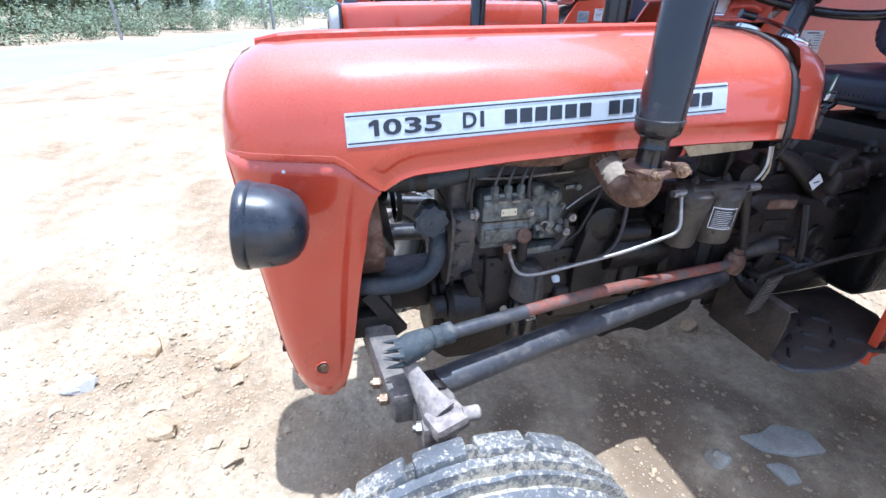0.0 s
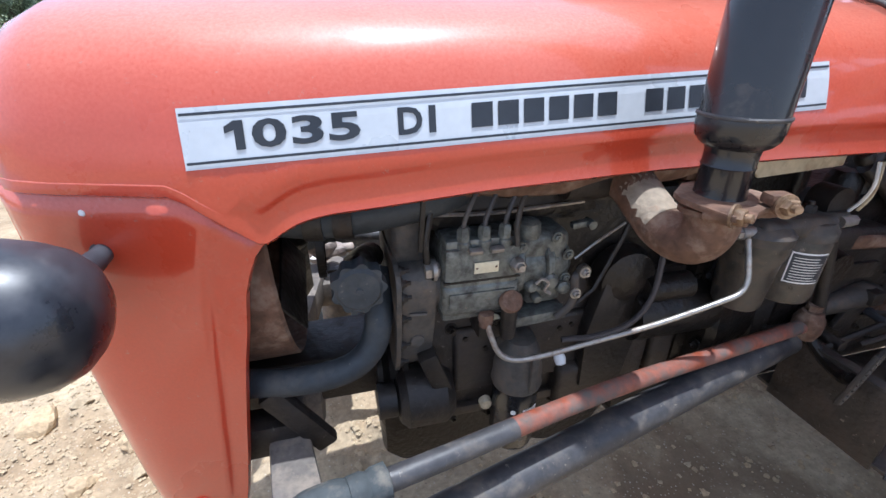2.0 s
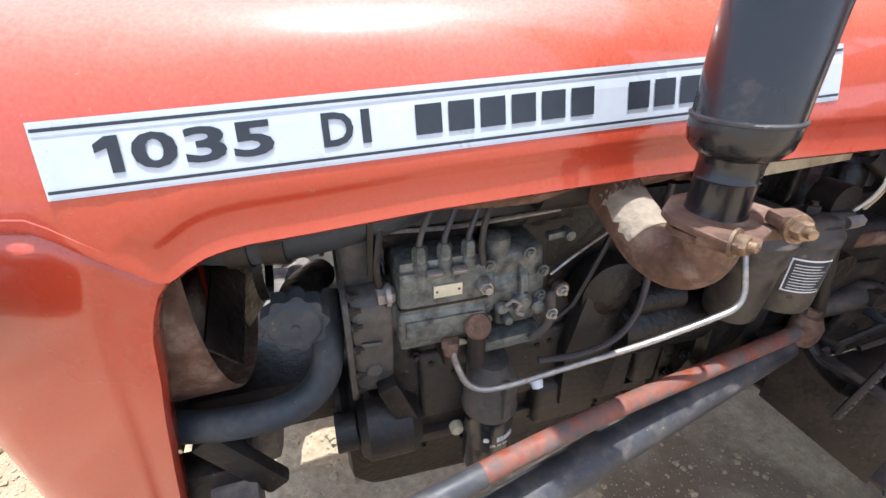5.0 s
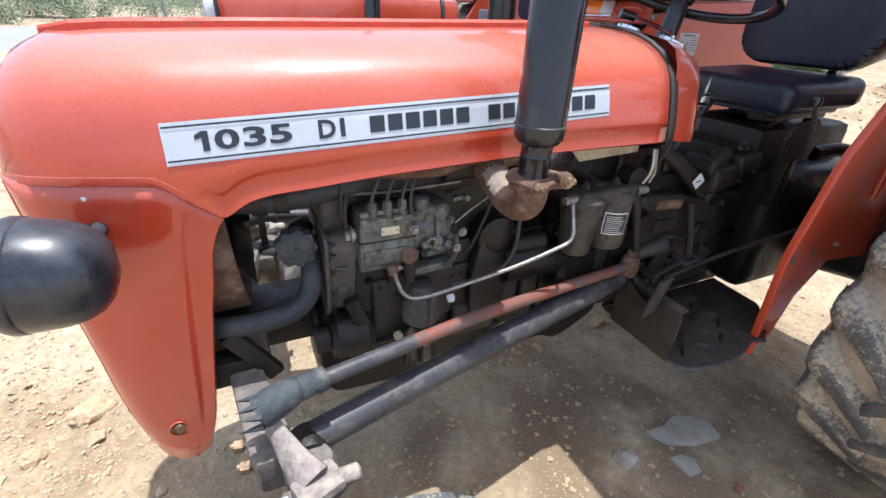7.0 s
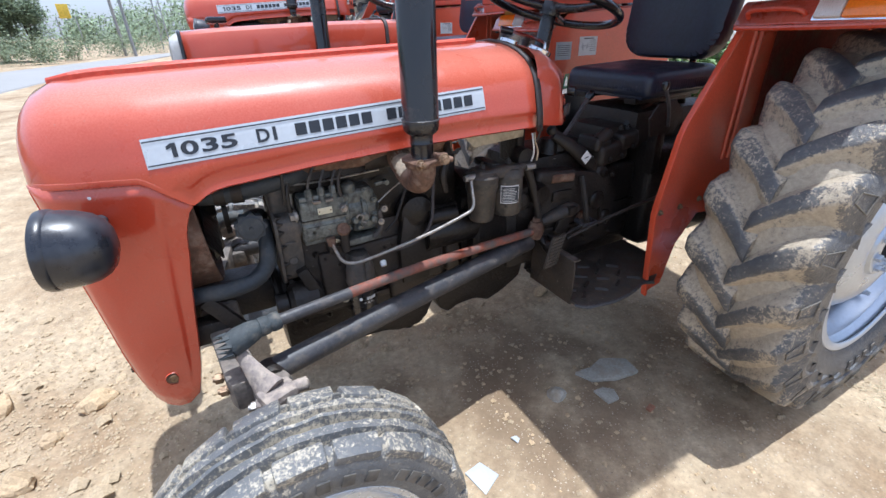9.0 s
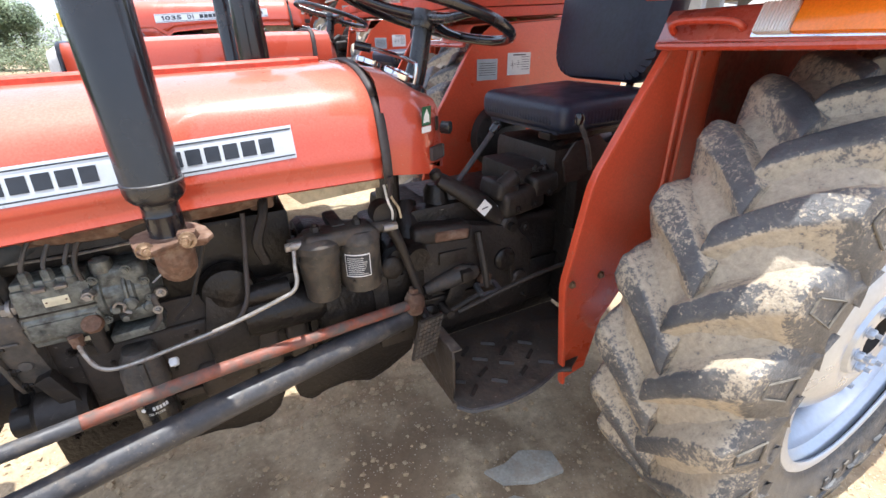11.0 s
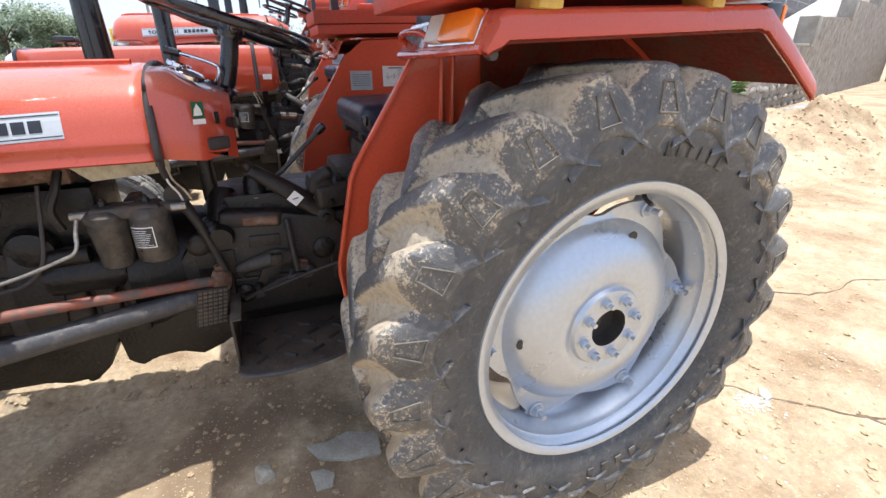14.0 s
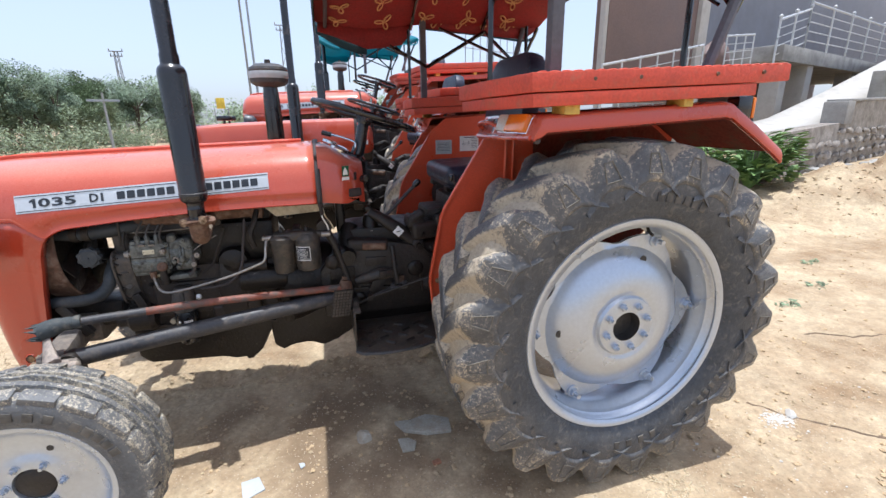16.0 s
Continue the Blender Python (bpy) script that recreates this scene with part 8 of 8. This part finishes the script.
block = thing("boundary_wall", "weathered grey concrete block wall", "wall", at=(6.2, 11.5, 0.3))
block.matrix_world = frame_at((5.0, 9.8, 0.25))
for i in range(3):
    for k in range(7):
        part("block", box((0.66, 0.2, 0.40), (-1.0 + 0.68 * k + 0.3 * (i % 2), 0, 0.2 + 0.42 * i + 0.35), 0.01), CONCRETE, block)
part("footing", box((5.2, 0.22, 0.4), (1.0, 0, 0.15), 0.01), CONCRETE, block)
net = thing("wire_trellis", "tall thin wire trellis beside the brown panel", "trellis")
net.matrix_world = frame_at((11, 6.5, 0))
for k in range(10):
    part("upright_wire", tube([(-7.2 + 0.165 * k, 2.1, 1.2), (-7.2 + 0.165 * k + 0.03 * math.sin(k), 2.1, 6.5)], 0.008, 5), STEEL_GREY, net)
for k in range(20):
    part("cross_wire", tube([(-7.25, 2.1, 1.4 + 0.26 * k), (-6.4, 2.1, 1.38 + 0.26 * k), (-5.68, 2.1, 1.4 + 0.26 * k)], 0.007, 5), STEEL_GREY, net)

board = thing("yellow_board", "bright yellow painted board against the ramp wall", "sign")
board.matrix_world = pose(10.66, 2.5, 0.30, 0, -6, -62) @ pose(0.75, 0, 0)
part("panel", box((1.5, 0.06, 4.2), (0, 0, 2.2), 0.01), mat("yellow_board_paint", (0.75, 0.62, 0.03), 0.5, var=0.1), board)
for k in range(3):
    part("print_bar", box((0.9 - 0.2 * k, 0.01, 0.14), (0.0, -0.033, 1.6 + 0.35 * k), 0), INK, board)


def leafy_plant(x, y, h, seed, name="shrub", count=26, leaf=0.16, material=None):
    rng = random.Random(seed)
    t = thing(name, "bright green broad-leaved shrub by the ramp", "shrub", at=(x, y, ground_height(x, y)))
    for k in range(count):
        a, up = rng.uniform(0, 6.28), rng.uniform(0.25, 1.0)
        out = h * rng.uniform(0.15, 0.62)
        tip = Vector((out * math.cos(a), out * math.sin(a), h * up))
        part("stem", tube([(0, 0, 0), tip * 0.5 + Vector((0, 0, h * 0.15)), tip], [0.010, 0.007, 0.004], 5, 2), LEAF_BRIGHT, t)
        for q in range(5):
            b = a + rng.uniform(-1.4, 1.4)
            d = Vector((math.cos(b), math.sin(b), rng.uniform(-0.2, 0.7))).normalized()
            s = d.cross(Vector((0, 0, 1))).normalized()
            L, W = leaf * rng.uniform(0.7, 1.2), leaf * 0.30
            p = tip - d * 0.02 * q - Vector((0, 0, 0.03 * q))
            n = s.cross(d)
            v = [p, p + d * L * 0.35 + s * W + n * 0.01, p + d * L * 0.75 + s * W * 0.7, p + d * L - n * 0.02, p + d * L * 0.75 - s * W * 0.7, p + d * L * 0.35 - s * W + n * 0.01, p + d * L * 0.5 - n * 0.012]
            part("leaf", ([tuple(c) for c in v], [], [(0, 1, 6), (1, 2, 6), (2, 3, 6), (3, 4, 6), (4, 5, 6), (5, 0, 6)]), material or LEAF_BRIGHT, t)
    return t


leafy_plant(6.55, 2.80, 0.80, 4, count=60, leaf=0.17)
leafy_plant(6.05, 2.95, 0.66, 9, count=44, leaf=0.16)
leafy_plant(7.10, 2.95, 0.70, 14, count=40, leaf=0.16)
leafy_plant(4.4, 8.2, 1.3, 5, "weed_clump", 16, 0.20, LEAF)
for k, (x, y) in enumerate(((4.41, 0.31), (3.88, 0.12), (4.95, 0.75))):
    tuft = thing("grass_tuft", "small dry green weed tuft in the sand", "weed", "weeds in the sand", (x, y, ground_height(x, y)))
    part("blade_tuft", leaf_cloud(random.Random(k), [(Vector((0, 0, 0.008)), 0.05), (Vector((0.07, 0.02, 0.008)), 0.035), (Vector((-0.05, 0.03, 0.006)), 0.03)], 16, 0.016, 1.0), LEAF, tuft, smooth=False)


# ---- loose stones, chips and crumbs on the ground ----
rock("stone", -0.508, 0.440, (0.062, 0.052, 0.040), 1, STONE, "pale sandstone lump lying on the sand", 20, 3)
rock("stone", -0.825, 0.560, (0.060, 0.045, 0.038), 2, STONE, "pale sandstone lump half buried in crumbs", 70, 3)
rock("stone", -1.005, 0.410, (0.055, 0.040, 0.032), 3, WHITEWASH, "whitish broken stone on the sand", 10, 3)
rock("stone", -0.668, 0.135, (0.055, 0.040, 0.034), 4, STONE, "pale sandstone lump lying on the sand", 130, 3)
rock("stone", -0.62, 0.30, (0.035, 0.03, 0.022), 5, STONE, "small pale stone lying on the sand", 50, 3)
rock("stone", 0.985, -0.365, (0.030, 0.034, 0.034), 6, STONE_GREY, "small rough stone in the tractor's shade", 50, 3)
rock("stone", 1.38, 0.215, (0.045, 0.030, 0.025), 7, STONE, "small pale stone under the tractor", 20, 3)
rock("stone", 2.78, -0.735, (0.040, 0.020, 0.012), 8, WHITEWASH, "whitish flat stone beside a crack", 40, 3)
chip("slate_chip", 1.235, -0.362, [(-0.118, 0.048), (-0.085, -0.012), (0.0, -0.050), (0.105, -0.062), (0.112, 0.010), (0.055, 0.042), (0.018, 0.058), (-0.05, 0.040)], 0.020, STONE_GREY, "flat grey slate piece lying in the shade", 0, 4)
chip("slate_chip", 1.150, -0.448, [(-0.034, 0.034), (-0.026, -0.034), (0.022, -0.036), (0.036, 0.004), (0.006, 0.030)], 0.012, STONE_GREY, "small flat grey slate piece", 0, 4)
chip("tile_chip", 0.575, -0.505, [(-0.035, -0.045), (-0.03, 0.045), (0.03, 0.04), (0.04, -0.03)], 0.006, DECAL_SILVER, "pale blue-white broken tile", 15)
chip("tile_chip", 0.742, -0.442, [(-0.012, -0.012), (0.0, 0.016), (0.014, 0.0), (0.006, -0.014)], 0.005, DECAL_SILVER, "pale blue-white broken tile", 40)
chip("brick_chip", 1.238, -0.565, [(-0.016, -0.010), (-0.014, 0.010), (0.016, 0.011), (0.017, -0.010)], 0.010, BRICK_BIT, "small reddish brick chip", 12)
rng = random.Random(12)


def crumbs(name, count, place, size, material, label):
    """Small irregular clods joined in one mesh, each a squashed rough octahedron."""
    verts, faces = [], []
    for _ in range(count):
        x, y = place()
        s = size * rng.random() ** 2.2 + 0.0022
        z = ground_height(x, y)
        i = len(verts)
        a = rng.uniform(0, 6.28)
        for dx, dy, dz in ((1, 0, 0), (0.2, 1, 0), (-1, 0.1, 0), (-0.1, -1, 0), (0.1, 0.1, 0.75), (0, 0, -0.5), (0.62, 0.62, 0.35), (-0.6, 0.5, 0.4), (-0.5, -0.62, 0.3), (0.6, -0.55, 0.42)):
            k = s * rng.uniform(0.75, 1.25)
            verts.append((x + k * (dx * math.cos(a) - dy * math.sin(a)), y + k * (dx * math.sin(a) + dy * math.cos(a)), z + 0.15 * s + k * dz * 0.8))
        faces += [(i, i + 6, i + 4), (i + 6, i + 1, i + 4), (i + 1, i + 7, i + 4), (i + 7, i + 2, i + 4), (i + 2, i + 8, i + 4), (i + 8, i + 3, i + 4), (i + 3, i + 9, i + 4), (i + 9, i, i + 4)]
        faces += [(i, i + 5, i + 1, i + 6), (i + 1, i + 5, i + 2, i + 7), (i + 2, i + 5, i + 3, i + 8), (i + 3, i + 5, i, i + 9)]
    ob = mesh_object(name, (verts, [], faces), material, smooth=False)
    return tagged(ob, label, "gravel", kind="stuff")


CRUMB = mat("dry_earth_crumb", (0.42, 0.325, 0.205), 0.95, var=0.3, scale=14, fine=150, bump=0.5)
crumbs("earth_crumbs", 7000, lambda: (-0.75 + rng.gauss(0, 0.42), 0.38 + rng.gauss(0, 0.45)), 0.0062, CRUMB, "crumbly dry clods of churned earth")
crumbs("pebbles", 3600, lambda: (rng.uniform(-1.6, 3.4), rng.uniform(-1.3, 1.6)), 0.009, CRUMB, "scattered small pebbles on the sand")
crumbs("pebbles", 900, lambda: (rng.uniform(0.1, 2.2), rng.choice((0.16, 0.27, 0.62)) + 0.02 * math.sin(rng.uniform(0, 9)) + rng.gauss(0, 0.035)), 0.014, CRUMB, "crumbly ridge of earth beyond the tractor's wheels")
crumbs("pebbles", 700, lambda: (rng.uniform(0.3, 2.4), rng.uniform(-0.9, 0.3)), 0.010, STONE, "grit in the tractor's shade")
crumbs("heap_clods", 1100, lambda: (8.0 + rng.gauss(0, 1.0), 2.0 + rng.gauss(0, 0.6)), 0.022, CRUMB, "clods on the sand heap")
crumbs("far_grit", 3000, lambda: (2.4 + 6 * rng.random() ** 1.5, rng.uniform(-2.0, 3.2)), 0.013, STONE, "scattered stones on the open sand")
crumbs("earth_clods", 70, lambda: (-0.80 + rng.gauss(0, 0.36), 0.40 + rng.gauss(0, 0.40)), 0.034, CRUMB, "larger dry clods of churned earth")
for k in range(11):
    rock("rubble_slab", 8.0 + 0.42 * k + rng.uniform(-0.2, 0.2), 3.05 + 0.15 * k + rng.uniform(-0.15, 0.1), (0.20 + 0.10 * rng.random(), 0.12, 0.05), 40 + k, CONCRETE, "flat broken concrete piece by the ramp wall", rng.uniform(0, 90), 2)
# chopped straw and a spill of lime on the sand
STRAW = mat("pale_chopped_straw", (0.62, 0.53, 0.36), 0.8, var=0.25, scale=60, bump=0.1)
verts, faces = [], []
for cx, cy, sx, sy, count in ((2.005, -0.90, 0.045, 0.050, 120), (1.955, -0.985, 0.040, 0.030, 70), (2.15, -0.93, 0.16, 0.12, 50)):
    for _ in range(count):
        x, y = cx + rng.gauss(0, sx), cy + rng.gauss(0, sy)
        a, half, w = rng.uniform(0, 3.14), rng.uniform(0.003, 0.011), rng.uniform(0.0006, 0.0014)
        z, tilt = ground_height(x, y) + 0.0018, rng.uniform(-0.004, 0.004)
        u, v = Vector((math.cos(a), math.sin(a), 0)), Vector((-math.sin(a), math.cos(a), 0))
        i = len(verts)
        for d, e, h in ((-1, -1, 0), (1, -1, 0), (1, 1, 0), (-1, 1, 0), (-1, 0, 1.6), (1, 0, 1.6)):
            p = Vector((x, y, z + abs(tilt) + d * tilt)) + u * (d * half) + v * (e * w) + Vector((0, 0, h * w))
            verts.append(tuple(p))
        faces += [(i, i + 1, i + 5, i + 4), (i + 2, i + 3, i + 4, i + 5), (i, i + 3, i + 2, i + 1), (i, i + 4, i + 3), (i + 1, i + 2, i + 5)]
tagged(mesh_object("chopped_straw", (verts, [], faces), STRAW, smooth=False), "pale chopped straw strewn on the sand", "straw", kind="stuff")
LIME = mat("white_lime_crumb", (0.54, 0.51, 0.46), 0.9, var=0.15, scale=30, bump=0.2)
crumbs("lime_crumbs", 260, lambda: (2.700 + rng.gauss(0, 0.030), -0.742 + rng.gauss(0, 0.022)), 0.0055, LIME, "spill of white lime crumbs beside a crack")
crumbs("lime_crumbs", 60, lambda: (rng.uniform(2.2, 3.3), rng.uniform(-1.3, -0.6)), 0.006, LIME, "scattered white lime crumbs on the sand")
# shallow cracks in the dry crust
CRACK = mat("dark_crack_earth", (0.17, 0.12, 0.08), 0.95, var=0.3, scale=30, bump=0.4)
for pts in ([(2.66, -0.62), (2.80, -0.76), (2.98, -0.93), (3.20, -1.06), (3.45, -1.10)], [(2.98, -0.93), (3.05, -1.15), (3.00, -1.4), (3.10, -1.7)], [(3.6, -0.2), (3.9, -0.35), (4.3, -0.32), (4.7, -0.5)]):
    path, r = [], []
    for p in smooth_path([(x, y, 0) for x, y in pts], 6):
        x, y = p.x + rng.uniform(-0.012, 0.012), p.y + rng.uniform(-0.012, 0.012)
        path.append((x, y, ground_height(x, y) + 0.0015))
        r.append(rng.uniform(0.002, 0.006))
    tagged(mesh_object("ground_crack", tube(path, r, 6, 1, smooth=False, squash=0.35), CRACK), "thin dark crack in the dry crust", "crack", kind="structure")
